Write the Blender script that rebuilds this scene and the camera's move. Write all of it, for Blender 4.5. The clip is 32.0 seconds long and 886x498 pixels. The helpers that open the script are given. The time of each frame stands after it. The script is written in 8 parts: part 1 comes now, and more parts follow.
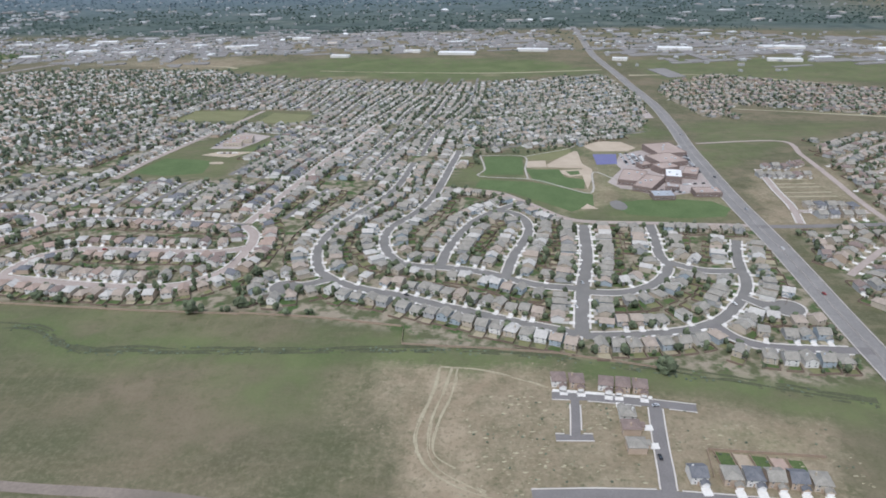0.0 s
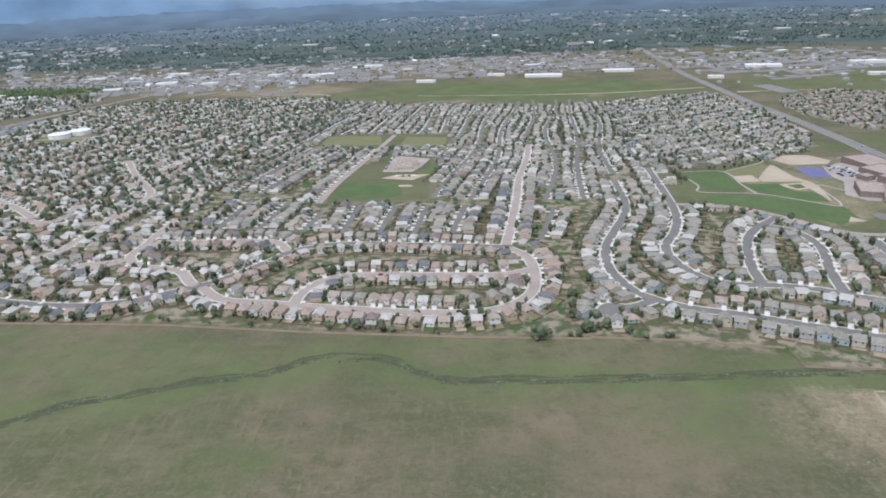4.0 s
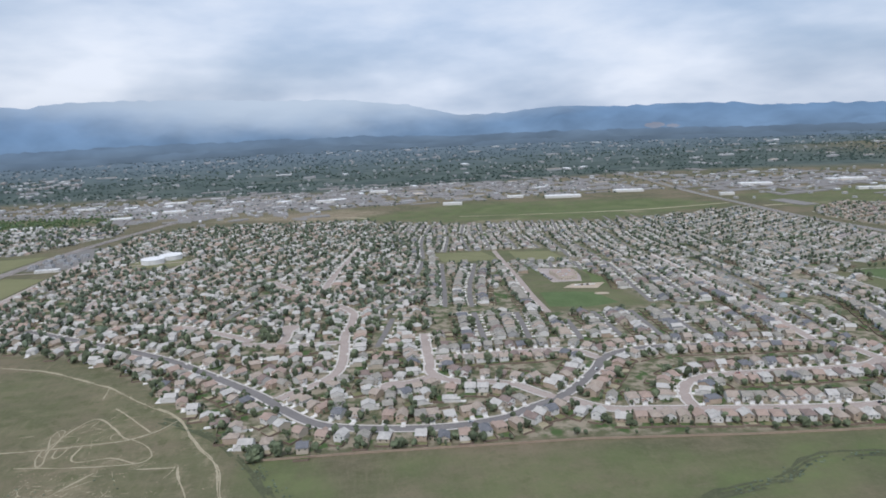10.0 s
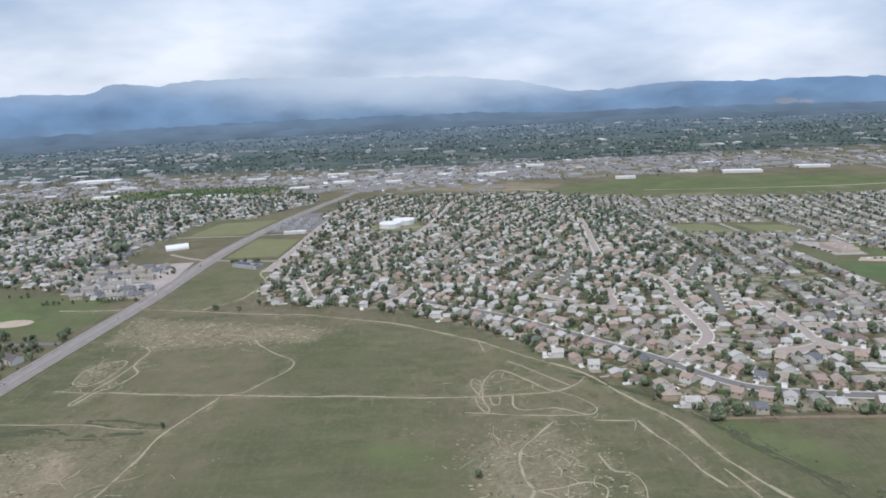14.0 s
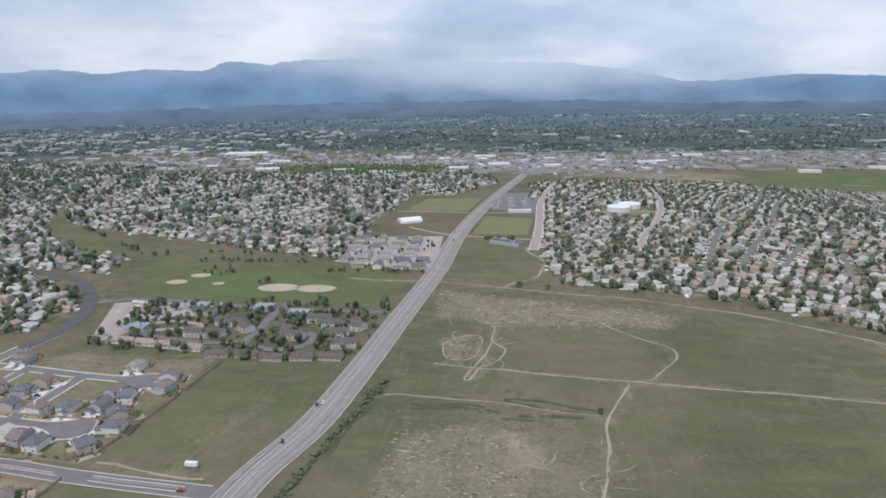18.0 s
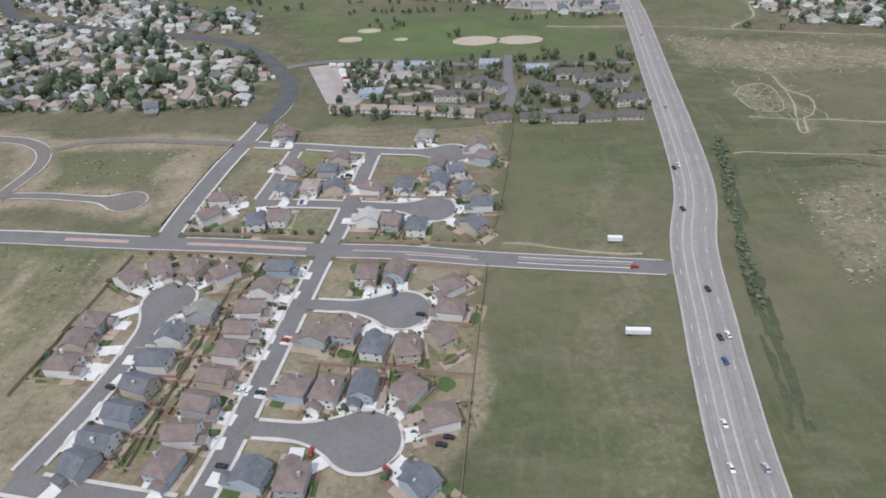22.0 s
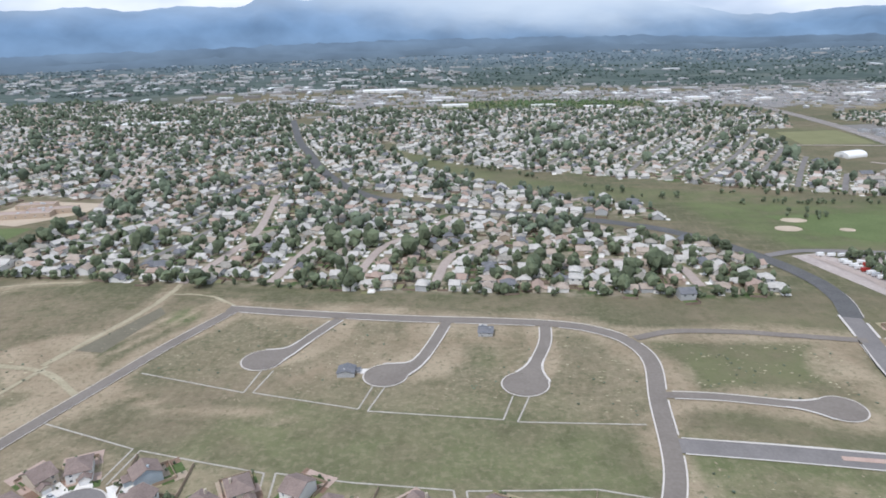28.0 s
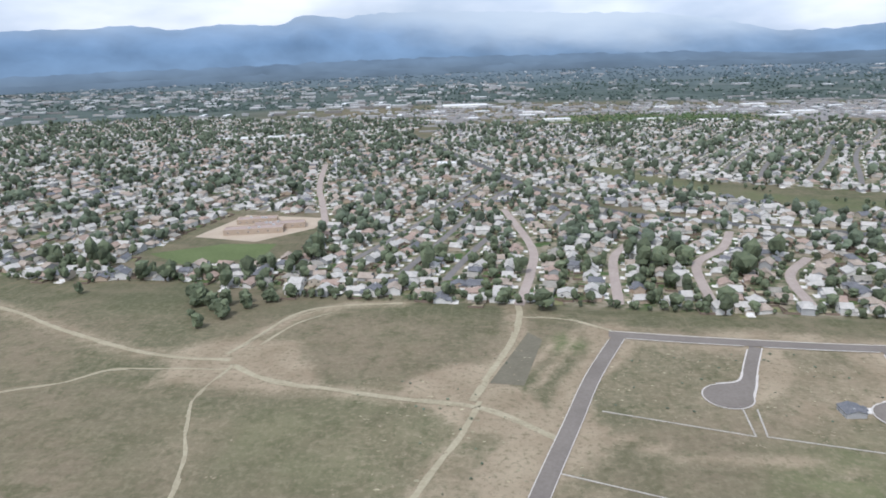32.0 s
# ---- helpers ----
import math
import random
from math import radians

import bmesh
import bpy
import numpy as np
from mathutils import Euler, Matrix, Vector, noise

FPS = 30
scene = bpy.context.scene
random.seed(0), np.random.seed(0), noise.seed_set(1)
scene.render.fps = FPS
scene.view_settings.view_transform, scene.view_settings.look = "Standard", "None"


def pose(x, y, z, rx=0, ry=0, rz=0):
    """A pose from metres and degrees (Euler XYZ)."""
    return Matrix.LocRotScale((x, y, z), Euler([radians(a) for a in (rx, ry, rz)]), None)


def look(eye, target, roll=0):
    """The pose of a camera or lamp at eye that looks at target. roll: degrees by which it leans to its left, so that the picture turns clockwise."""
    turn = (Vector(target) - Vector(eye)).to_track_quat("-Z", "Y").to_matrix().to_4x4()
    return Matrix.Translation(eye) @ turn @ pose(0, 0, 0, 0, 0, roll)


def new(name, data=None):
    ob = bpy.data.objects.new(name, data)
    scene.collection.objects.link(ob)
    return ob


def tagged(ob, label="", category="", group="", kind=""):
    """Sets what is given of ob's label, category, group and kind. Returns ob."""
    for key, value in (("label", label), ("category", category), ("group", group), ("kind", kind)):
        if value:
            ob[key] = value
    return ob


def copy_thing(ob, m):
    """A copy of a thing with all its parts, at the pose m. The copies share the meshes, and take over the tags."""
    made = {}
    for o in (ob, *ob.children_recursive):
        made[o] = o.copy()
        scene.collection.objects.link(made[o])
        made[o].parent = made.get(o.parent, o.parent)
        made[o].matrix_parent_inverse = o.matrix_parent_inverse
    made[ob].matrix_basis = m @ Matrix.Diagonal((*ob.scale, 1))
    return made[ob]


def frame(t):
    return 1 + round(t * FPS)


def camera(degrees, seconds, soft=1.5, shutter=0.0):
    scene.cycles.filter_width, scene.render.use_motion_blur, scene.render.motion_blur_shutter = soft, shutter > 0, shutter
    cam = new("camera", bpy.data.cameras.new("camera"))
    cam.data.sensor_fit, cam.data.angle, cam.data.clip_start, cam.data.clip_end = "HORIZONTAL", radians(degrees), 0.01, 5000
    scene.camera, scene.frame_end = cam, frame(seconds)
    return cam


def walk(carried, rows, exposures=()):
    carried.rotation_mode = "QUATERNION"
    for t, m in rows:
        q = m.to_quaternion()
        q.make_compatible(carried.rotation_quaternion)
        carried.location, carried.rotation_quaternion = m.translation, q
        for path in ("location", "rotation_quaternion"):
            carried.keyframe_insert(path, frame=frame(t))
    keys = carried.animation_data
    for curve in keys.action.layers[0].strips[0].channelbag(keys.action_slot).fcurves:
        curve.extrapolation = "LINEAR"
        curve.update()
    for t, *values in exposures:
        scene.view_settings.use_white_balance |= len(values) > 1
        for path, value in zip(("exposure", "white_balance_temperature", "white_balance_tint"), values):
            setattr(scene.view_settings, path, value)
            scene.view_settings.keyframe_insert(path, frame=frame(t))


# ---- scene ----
cam = camera(67.2, 32.0, 1.8)
METRES, EYE, TILT, LEAN, TURN = 1200.0, 149.9, -24.56, 1.15, 0.0
ROWS = [
    (0.0, 0.0, 0.0, 0.0, -0.0, 0.0, -0.0),
    (0.5, -0.0157, 0.0022, -0.0003, -2.37, -0.53, -0.73),
    (1.0, -0.0315, 0.0044, -0.0005, -2.6, -0.7, -0.36),
    (1.5, -0.0473, 0.0062, -0.0006, -0.78, -0.89, -0.04),
    (2.0, -0.063, 0.0081, -0.0008, 1.75, -1.14, -0.19),
    (2.5, -0.0787, 0.0102, -0.001, 0.55, -1.79, -0.13),
    (3.0, -0.0944, 0.0125, -0.0012, -1.65, 1.23, 1.74),
    (3.5, -0.1101, 0.0146, -0.0012, -3.08, 1.73, 2.23),
    (4.0, -0.1258, 0.0167, -0.0014, 0.55, 2.32, 1.26),
    (4.5, -0.1415, 0.0189, -0.0015, -0.46, 3.33, 0.94),
    (6.5, -0.2047, 0.0279, -0.0015, -8.72, 6.61, 2.64),
    (7.0, -0.2202, 0.0302, -0.0016, -9.76, 7.92, 3.25),
    (7.5, -0.2358, 0.0323, -0.0016, -9.04, 8.7, 3.51),
    (8.0, -0.2512, 0.035, -0.0015, -11.26, 9.61, 4.76),
    (8.5, -0.2665, 0.0376, -0.0013, -14.85, 12.78, 7.95),
    (9.0, -0.2824, 0.0388, -0.0013, -14.2, 15.21, 7.52),
    (9.5, -0.2982, 0.0406, -0.0013, -12.01, 14.62, 6.23),
    (10.0, -0.3137, 0.0424, -0.0015, -7.22, 12.91, 4.78),
    (10.5, -0.3294, 0.0443, -0.0016, -5.35, 12.01, 3.25),
    (11.0, -0.345, 0.0468, -0.0016, -4.51, 10.68, 3.98),
    (11.5, -0.3607, 0.0485, -0.0016, -2.13, 8.22, 2.87),
    (12.0, -0.3763, 0.0509, -0.0016, -1.96, 6.8, 2.26),
    (12.5, -0.3922, 0.053, -0.0017, -1.71, 7.7, 1.97),
    (13.0, -0.4078, 0.0553, -0.0016, -1.59, 9.91, 1.61),
    (13.5, -0.4234, 0.0578, -0.0016, -0.29, 11.47, 1.82),
    (14.0, -0.4389, 0.06, -0.0018, -0.45, 11.52, 1.9),
    (14.5, -0.4545, 0.0624, -0.0016, -0.43, 11.29, 1.9),
    (15.0, -0.4701, 0.0644, -0.0018, 3.67, 10.06, 0.79),
    (15.5, -0.4857, 0.0669, -0.0016, 3.33, 12.62, -1.55),
    (17.5, -0.5492, 0.0766, -0.002, 5.3, 11.14, -2.58),
    (18.0, -0.5644, 0.0792, -0.0022, 5.04, 10.41, -2.42),
    (18.5, -0.5798, 0.0818, -0.0022, 1.58, 11.41, -0.79),
    (19.0, -0.5952, 0.0839, -0.0022, 1.49, 11.78, -0.98),
    (19.5, -0.6104, 0.0863, -0.0022, 0.54, 12.42, -0.72),
    (20.0, -0.6258, 0.0885, -0.0021, -1.7, 12.82, 0.1),
    (20.5, -0.641, 0.0906, -0.0021, -1.42, 13.24, 0.29),
    (21.0, -0.6563, 0.092, -0.0021, -1.3, 10.24, -0.5),
    (21.5, -0.6719, 0.094, -0.0022, 0.01, 1.11, 0.53),
    (22.0, -0.6873, 0.0955, -0.002, 1.75, -10.33, 0.56),
    (22.5, -0.7026, 0.0974, -0.0021, 1.04, -14.05, 0.14),
    (23.0, -0.7178, 0.0996, -0.0022, -0.99, -8.67, 0.75),
    (23.5, -0.7331, 0.1016, -0.0022, -0.15, -7.45, 0.33),
    (24.0, -0.7483, 0.1038, -0.0023, -3.33, -6.54, -0.08),
    (24.5, -0.7635, 0.1057, -0.0024, -2.06, -2.33, -0.07),
    (25.0, -0.7787, 0.1075, -0.0024, 2.86, 1.43, 0.23),
    (25.5, -0.7939, 0.1094, -0.0024, 1.69, 1.67, 0.46),
    (27.5, -0.8554, 0.1173, -0.0028, 4.1, 3.26, -2.11),
    (28.0, -0.8706, 0.1197, -0.0028, 4.16, 5.66, -1.52),
    (28.5, -0.8856, 0.1219, -0.0028, 4.99, 8.7, -2.62),
    (29.0, -0.9005, 0.1238, -0.0029, 3.57, 9.48, -2.77),
    (29.5, -0.9155, 0.1258, -0.003, 1.84, 9.81, -2.59),
    (30.0, -0.9304, 0.1278, -0.0031, 2.01, 9.01, -2.31),
    (30.5, -0.9455, 0.1292, -0.003, 2.9, 9.7, -1.81),
    (31.0, -0.9606, 0.1308, -0.0031, 3.15, 8.66, -2.11),
    (31.5, -0.9757, 0.1325, -0.0032, 4.61, 8.46, -2.02),
    (32.0, -0.9907, 0.1341, -0.0034, 5.35, 7.08, -1.82),
]
walk(cam, [(t, pose(0, 0, EYE, TILT, LEAN, TURN) @ pose(METRES * x, METRES * y, METRES * z, 90 + pitch, roll, yaw)) for t, x, y, z, yaw, pitch, roll in ROWS],
     [(t, e, 5950, 13) for t, e in ((0, -0.02), (2, 0.03), (4.5, 0.05), (7, 0.03), (9, -0.08), (11, -0.28), (12.5, -0.15), (14, -0.1), (18, -0.2), (20.5, -0.2), (22.3, -0.05), (25, 0.03), (28, 0.14), (32, 0.12))])

# ---------------------------------------------------------------- light
world = bpy.data.worlds.new("sky")
scene.world = world
world.use_nodes = True
SUN_EL, SUN_AZ = 58.0, 205.0          # degrees; azimuth clockwise from +y


def build_world():
    nt = world.node_tree
    nt.nodes.clear()
    N, L = nt.nodes.new, nt.links.new
    out, bg, sky = N("ShaderNodeOutputWorld"), N("ShaderNodeBackground"), N("ShaderNodeTexSky")
    sky.sky_type, sky.sun_disc = "NISHITA", False
    sky.sun_elevation, sky.sun_rotation = radians(SUN_EL), radians(SUN_AZ)
    sky.dust_density, sky.air_density = 2.5, 1.2
    co, mp, nz, nz2 = N("ShaderNodeTexCoord"), N("ShaderNodeMapping"), N("ShaderNodeTexNoise"), N("ShaderNodeTexNoise")
    mp.inputs["Scale"].default_value = (1.0, 1.0, 3.0)
    L(co.outputs["Generated"], mp.inputs["Vector"])
    for n, s, d in ((nz, 1.3, 5), (nz2, 2.6, 7)):
        n.inputs["Scale"].default_value, n.inputs["Detail"].default_value, n.inputs["Roughness"].default_value = s, d, 0.55
        L(mp.outputs["Vector"], n.inputs["Vector"])
    ramp = N("ShaderNodeValToRGB")
    ramp.color_ramp.elements[0].position, ramp.color_ramp.elements[1].position = 0.30, 0.62
    L(nz.outputs["Fac"], ramp.inputs["Fac"])
    tone = N("ShaderNodeValToRGB")
    tone.color_ramp.elements[0].position, tone.color_ramp.elements[1].position = 0.36, 0.66
    tone.color_ramp.elements[0].color, tone.color_ramp.elements[1].color = (6.8, 8.3, 10.2, 1), (11.7, 12.1, 12.4, 1)
    L(nz2.outputs["Fac"], tone.inputs["Fac"])
    thin = N("ShaderNodeMath")
    thin.operation = "MULTIPLY_ADD"
    thin.inputs[1].default_value, thin.inputs[2].default_value = 0.45, 0.5
    L(ramp.outputs["Color"], thin.inputs[0])
    mix = N("ShaderNodeMix")
    mix.data_type = "RGBA"
    L(thin.outputs[0], mix.inputs["Factor"])
    L(sky.outputs["Color"], mix.inputs["A"])
    L(tone.outputs["Color"], mix.inputs["B"])
    L(mix.outputs["Result"], bg.inputs["Color"])
    bg.inputs["Strength"].default_value = 0.085
    L(bg.outputs["Background"], out.inputs["Surface"])


build_world()
sun = new("sun", bpy.data.lights.new("sun", "SUN"))
sun.data.energy, sun.data.angle, sun.data.color = 2.25, radians(3), (1.0, 0.96, 0.9)
_d = Vector((math.sin(radians(SUN_AZ)) * math.cos(radians(SUN_EL)), math.cos(radians(SUN_AZ)) * math.cos(radians(SUN_EL)), math.sin(radians(SUN_EL))))
sun.matrix_world = look(_d * 600, (0, 0, 0))

# ---------------------------------------------------------------- materials
MATS = {}


def stuff_mat(name, c1, c2, scale=0.3, rough=0.9, fine=3.0, bump=0.15, metal=0.0, spread=0.0, c3=None):
    """Two colours mixed by coarse and fine noise in world metres; spread varies the value from piece to piece."""
    m = bpy.data.materials.new(name)
    m.use_nodes = True
    nt = m.node_tree
    N, L = nt.nodes.new, nt.links.new
    b = nt.nodes["Principled BSDF"]
    b.inputs["Roughness"].default_value, b.inputs["Metallic"].default_value = rough, metal
    if rough >= 0.85:
        b.inputs["Specular IOR Level"].default_value = 0.2
    geo = N("ShaderNodeNewGeometry")
    a, f, mixn = N("ShaderNodeTexNoise"), N("ShaderNodeTexNoise"), N("ShaderNodeMix")
    a.inputs["Scale"].default_value, a.inputs["Detail"].default_value = scale, 4
    f.inputs["Scale"].default_value, f.inputs["Detail"].default_value = fine, 3
    L(geo.outputs["Position"], a.inputs["Vector"])
    L(geo.outputs["Position"], f.inputs["Vector"])
    add = N("ShaderNodeMath")
    add.operation = "ADD"
    L(a.outputs["Fac"], add.inputs[0])
    L(f.outputs["Fac"], add.inputs[1])
    r = N("ShaderNodeMapRange")
    r.inputs["From Min"].default_value, r.inputs["From Max"].default_value = 0.7, 1.3
    L(add.outputs[0], r.inputs["Value"])
    mixn.data_type = "RGBA"
    mixn.inputs["A"].default_value, mixn.inputs["B"].default_value = (*c1, 1), (*c2, 1)
    L(r.outputs["Result"], mixn.inputs["Factor"])
    colour = mixn.outputs["Result"]
    if c3:
        big, m3, r3 = N("ShaderNodeTexNoise"), N("ShaderNodeMix"), N("ShaderNodeMapRange")
        big.inputs["Scale"].default_value = scale * 0.22
        L(geo.outputs["Position"], big.inputs["Vector"])
        r3.inputs["From Min"].default_value, r3.inputs["From Max"].default_value = 0.48, 0.66
        L(big.outputs["Fac"], r3.inputs["Value"])
        m3.data_type = "RGBA"
        L(r3.outputs["Result"], m3.inputs["Factor"])
        L(colour, m3.inputs["A"])
        m3.inputs["B"].default_value = (*c3, 1)
        colour = m3.outputs["Result"]
    if spread:
        hs, rr = N("ShaderNodeHueSaturation"), N("ShaderNodeMapRange")
        rr.inputs["To Min"].default_value, rr.inputs["To Max"].default_value = 1 - spread, 1 + spread
        L(geo.outputs["Random Per Island"], rr.inputs["Value"])
        L(rr.outputs["Result"], hs.inputs["Value"])
        L(colour, hs.inputs["Color"])
        colour = hs.outputs["Color"]
    L(colour, b.inputs["Base Color"])
    if bump:
        bp = N("ShaderNodeBump")
        bp.inputs["Strength"].default_value, bp.inputs["Distance"].default_value = bump, 0.1
        L(f.outputs["Fac"], bp.inputs["Height"])
        L(bp.outputs["Normal"], b.inputs["Normal"])
    MATS[name] = m
    return m


asphalt = stuff_mat("asphalt", (0.168, 0.155, 0.148), (0.222, 0.206, 0.196), 0.12, 0.9, 1.5)
asphalt_dark = stuff_mat("dark_asphalt", (0.17, 0.16, 0.148), (0.225, 0.212, 0.195), 0.12, 0.88, 1.5)
asphalt_hwy = stuff_mat("highway_asphalt", (0.275, 0.246, 0.226), (0.352, 0.315, 0.29), 0.08, 0.9, 0.8)
asphalt_brown = stuff_mat("brownish_asphalt", (0.175, 0.152, 0.132), (0.225, 0.198, 0.172), 0.1, 0.92, 1.0)
mud = stuff_mat("grey_mud", (0.145, 0.13, 0.093), (0.18, 0.163, 0.12), 0.2, 0.95, 1.0)
concrete = stuff_mat("concrete", (0.50, 0.46, 0.42), (0.62, 0.58, 0.53), 0.3, 0.9, 2.0)
walk_mat = stuff_mat("weathered_concrete", (0.30, 0.275, 0.235), (0.50, 0.465, 0.41), 0.25, 0.92, 1.6)
asphalt_art = stuff_mat("arterial_asphalt", (0.20, 0.188, 0.178), (0.265, 0.25, 0.235), 0.08, 0.9, 0.8)
pale_road = stuff_mat("old_concrete_road", (0.33, 0.272, 0.24), (0.42, 0.352, 0.31), 0.1, 0.9, 0.8)
drive_mat = stuff_mat("driveway_concrete", (0.62, 0.59, 0.55), (0.76, 0.73, 0.68), 0.4, 0.85, 2.0)
paint = stuff_mat("road_paint", (0.6, 0.58, 0.54), (0.72, 0.7, 0.66), 0.5, 0.7, 3.0)
pink = stuff_mat("red_stone_median", (0.40, 0.285, 0.235), (0.50, 0.37, 0.31), 0.3, 0.9, 2.0)
packed = stuff_mat("packed_dirt", (0.20, 0.165, 0.14), (0.27, 0.225, 0.185), 0.1, 0.95, 0.8, c3=(0.16, 0.14, 0.11))
dirt = stuff_mat("bare_dirt", (0.30, 0.262, 0.175), (0.42, 0.372, 0.262), 0.12, 0.95, 0.9)
sand = stuff_mat("infield_sand", (0.40, 0.325, 0.245), (0.50, 0.415, 0.32), 0.1, 0.95, 1.2)
lawn = stuff_mat("mown_lawn", (0.082, 0.122, 0.047), (0.118, 0.160, 0.066), 0.08, 0.95, 0.7)
lawn_mid = stuff_mat("park_grass", (0.098, 0.128, 0.05), (0.135, 0.165, 0.068), 0.07, 0.95, 0.7)
lawn_dry = stuff_mat("dry_lawn", (0.165, 0.168, 0.08), (0.215, 0.208, 0.108), 0.06, 0.95, 0.7)
lot_mat = stuff_mat("pale_parking_lot", (0.33, 0.28, 0.26), (0.46, 0.40, 0.36), 0.06, 0.9, 0.6)
purple_mat = stuff_mat("purple_court", (0.12, 0.12, 0.25), (0.16, 0.16, 0.30), 0.2, 0.8, 1.0)
leaf = stuff_mat("leaves", (0.070, 0.088, 0.054), (0.138, 0.160, 0.094), 0.35, 0.9, 2.5, 0.4, spread=0.45)
# haze is put into these two leaf colours, more into the second
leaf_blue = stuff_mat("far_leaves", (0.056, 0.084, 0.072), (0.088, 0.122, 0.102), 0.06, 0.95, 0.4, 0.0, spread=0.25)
leaf_hazed = stuff_mat("blue_spruce_leaves", (0.088, 0.124, 0.14), (0.125, 0.165, 0.185), 0.02, 0.95, 0.2, 0.0, spread=0.2)
leaf_bright = stuff_mat("fresh_green_leaves", (0.075, 0.118, 0.05), (0.115, 0.16, 0.075), 0.1, 0.95, 0.6, 0.0, spread=0.3)
asphalt_curve = stuff_mat("black_asphalt", (0.088, 0.087, 0.086), (0.132, 0.129, 0.126), 0.1, 0.88, 1.0)
# paler leaves: haze put into the far trees' colour; creek shrubs and scrub share it
leaf_pale = stuff_mat("dusty_leaves", (0.078, 0.100, 0.070), (0.142, 0.168, 0.112), 0.2, 0.95, 1.0, 0.0, spread=0.4)
bark = stuff_mat("bark", (0.09, 0.065, 0.045), (0.15, 0.11, 0.08), 1.5, 0.95, 6.0)
glass = stuff_mat("window_glass", (0.03, 0.04, 0.05), (0.06, 0.07, 0.08), 1.0, 0.08, 2.0, 0.0)
fence_mat = stuff_mat("cedar_fence", (0.28, 0.215, 0.16), (0.40, 0.31, 0.235), 0.4, 0.9, 3.0, spread=0.15)
white = stuff_mat("white_paint", (0.72, 0.71, 0.69), (0.80, 0.79, 0.77), 0.5, 0.6, 3.0)
blue_mat = stuff_mat("blue_gloss_paint", (0.035, 0.08, 0.27), (0.04, 0.095, 0.31), 0.8, 0.3, 4.0, 0.0)
wing_mat = stuff_mat("wing_paint", (0.74, 0.76, 0.79), (0.80, 0.82, 0.84), 0.8, 0.35, 4.0, 0.0)
tyre = stuff_mat("tyre_rubber", (0.02, 0.02, 0.02), (0.035, 0.035, 0.035), 2.0, 0.9)
metal_roof = stuff_mat("white_flat_roof", (0.62, 0.62, 0.61), (0.78, 0.78, 0.77), 0.05, 0.7, 0.4, 0.0, spread=0.2)
grey_flat = stuff_mat("grey_flat_roof", (0.28, 0.27, 0.27), (0.40, 0.38, 0.37), 0.05, 0.8, 0.4, 0.0, spread=0.3)

WALLS = [stuff_mat("beige_siding", (0.46, 0.40, 0.32), (0.54, 0.47, 0.38), 0.5, 0.85),
         stuff_mat("white_siding", (0.64, 0.62, 0.59), (0.72, 0.70, 0.66), 0.5, 0.85),
         stuff_mat("grey_siding", (0.36, 0.36, 0.36), (0.44, 0.44, 0.43), 0.5, 0.85),
         stuff_mat("tan_stucco", (0.42, 0.33, 0.25), (0.50, 0.40, 0.31), 0.5, 0.9),
         stuff_mat("blue_grey_siding", (0.34, 0.39, 0.43), (0.42, 0.47, 0.50), 0.5, 0.85)]
ROOFS = [stuff_mat("grey_shingle", (0.228, 0.212, 0.183), (0.35, 0.326, 0.282), 0.5, 0.95, 2.5, 0.5),
         stuff_mat("brown_shingle", (0.185, 0.142, 0.125), (0.275, 0.215, 0.188), 0.5, 0.95, 2.5, 0.5),
         stuff_mat("slate_shingle", (0.12, 0.125, 0.135), (0.20, 0.20, 0.21), 0.5, 0.95, 2.5, 0.5),
         stuff_mat("tan_shingle", (0.30, 0.25, 0.205), (0.42, 0.35, 0.29), 0.5, 0.95, 2.5, 0.5),
         stuff_mat("pale_shingle", (0.39, 0.37, 0.34), (0.545, 0.52, 0.48), 0.5, 0.95, 2.5, 0.5),
         stuff_mat("terracotta_shingle", (0.31, 0.232, 0.19), (0.40, 0.305, 0.252), 0.5, 0.95, 2.5, 0.5)]
WALL_WORDS = ["beige", "white", "grey", "tan stucco", "blue-grey"]
ROOF_WORDS = ["grey", "reddish-brown", "dark slate", "tan", "pale grey", "faded terracotta"]


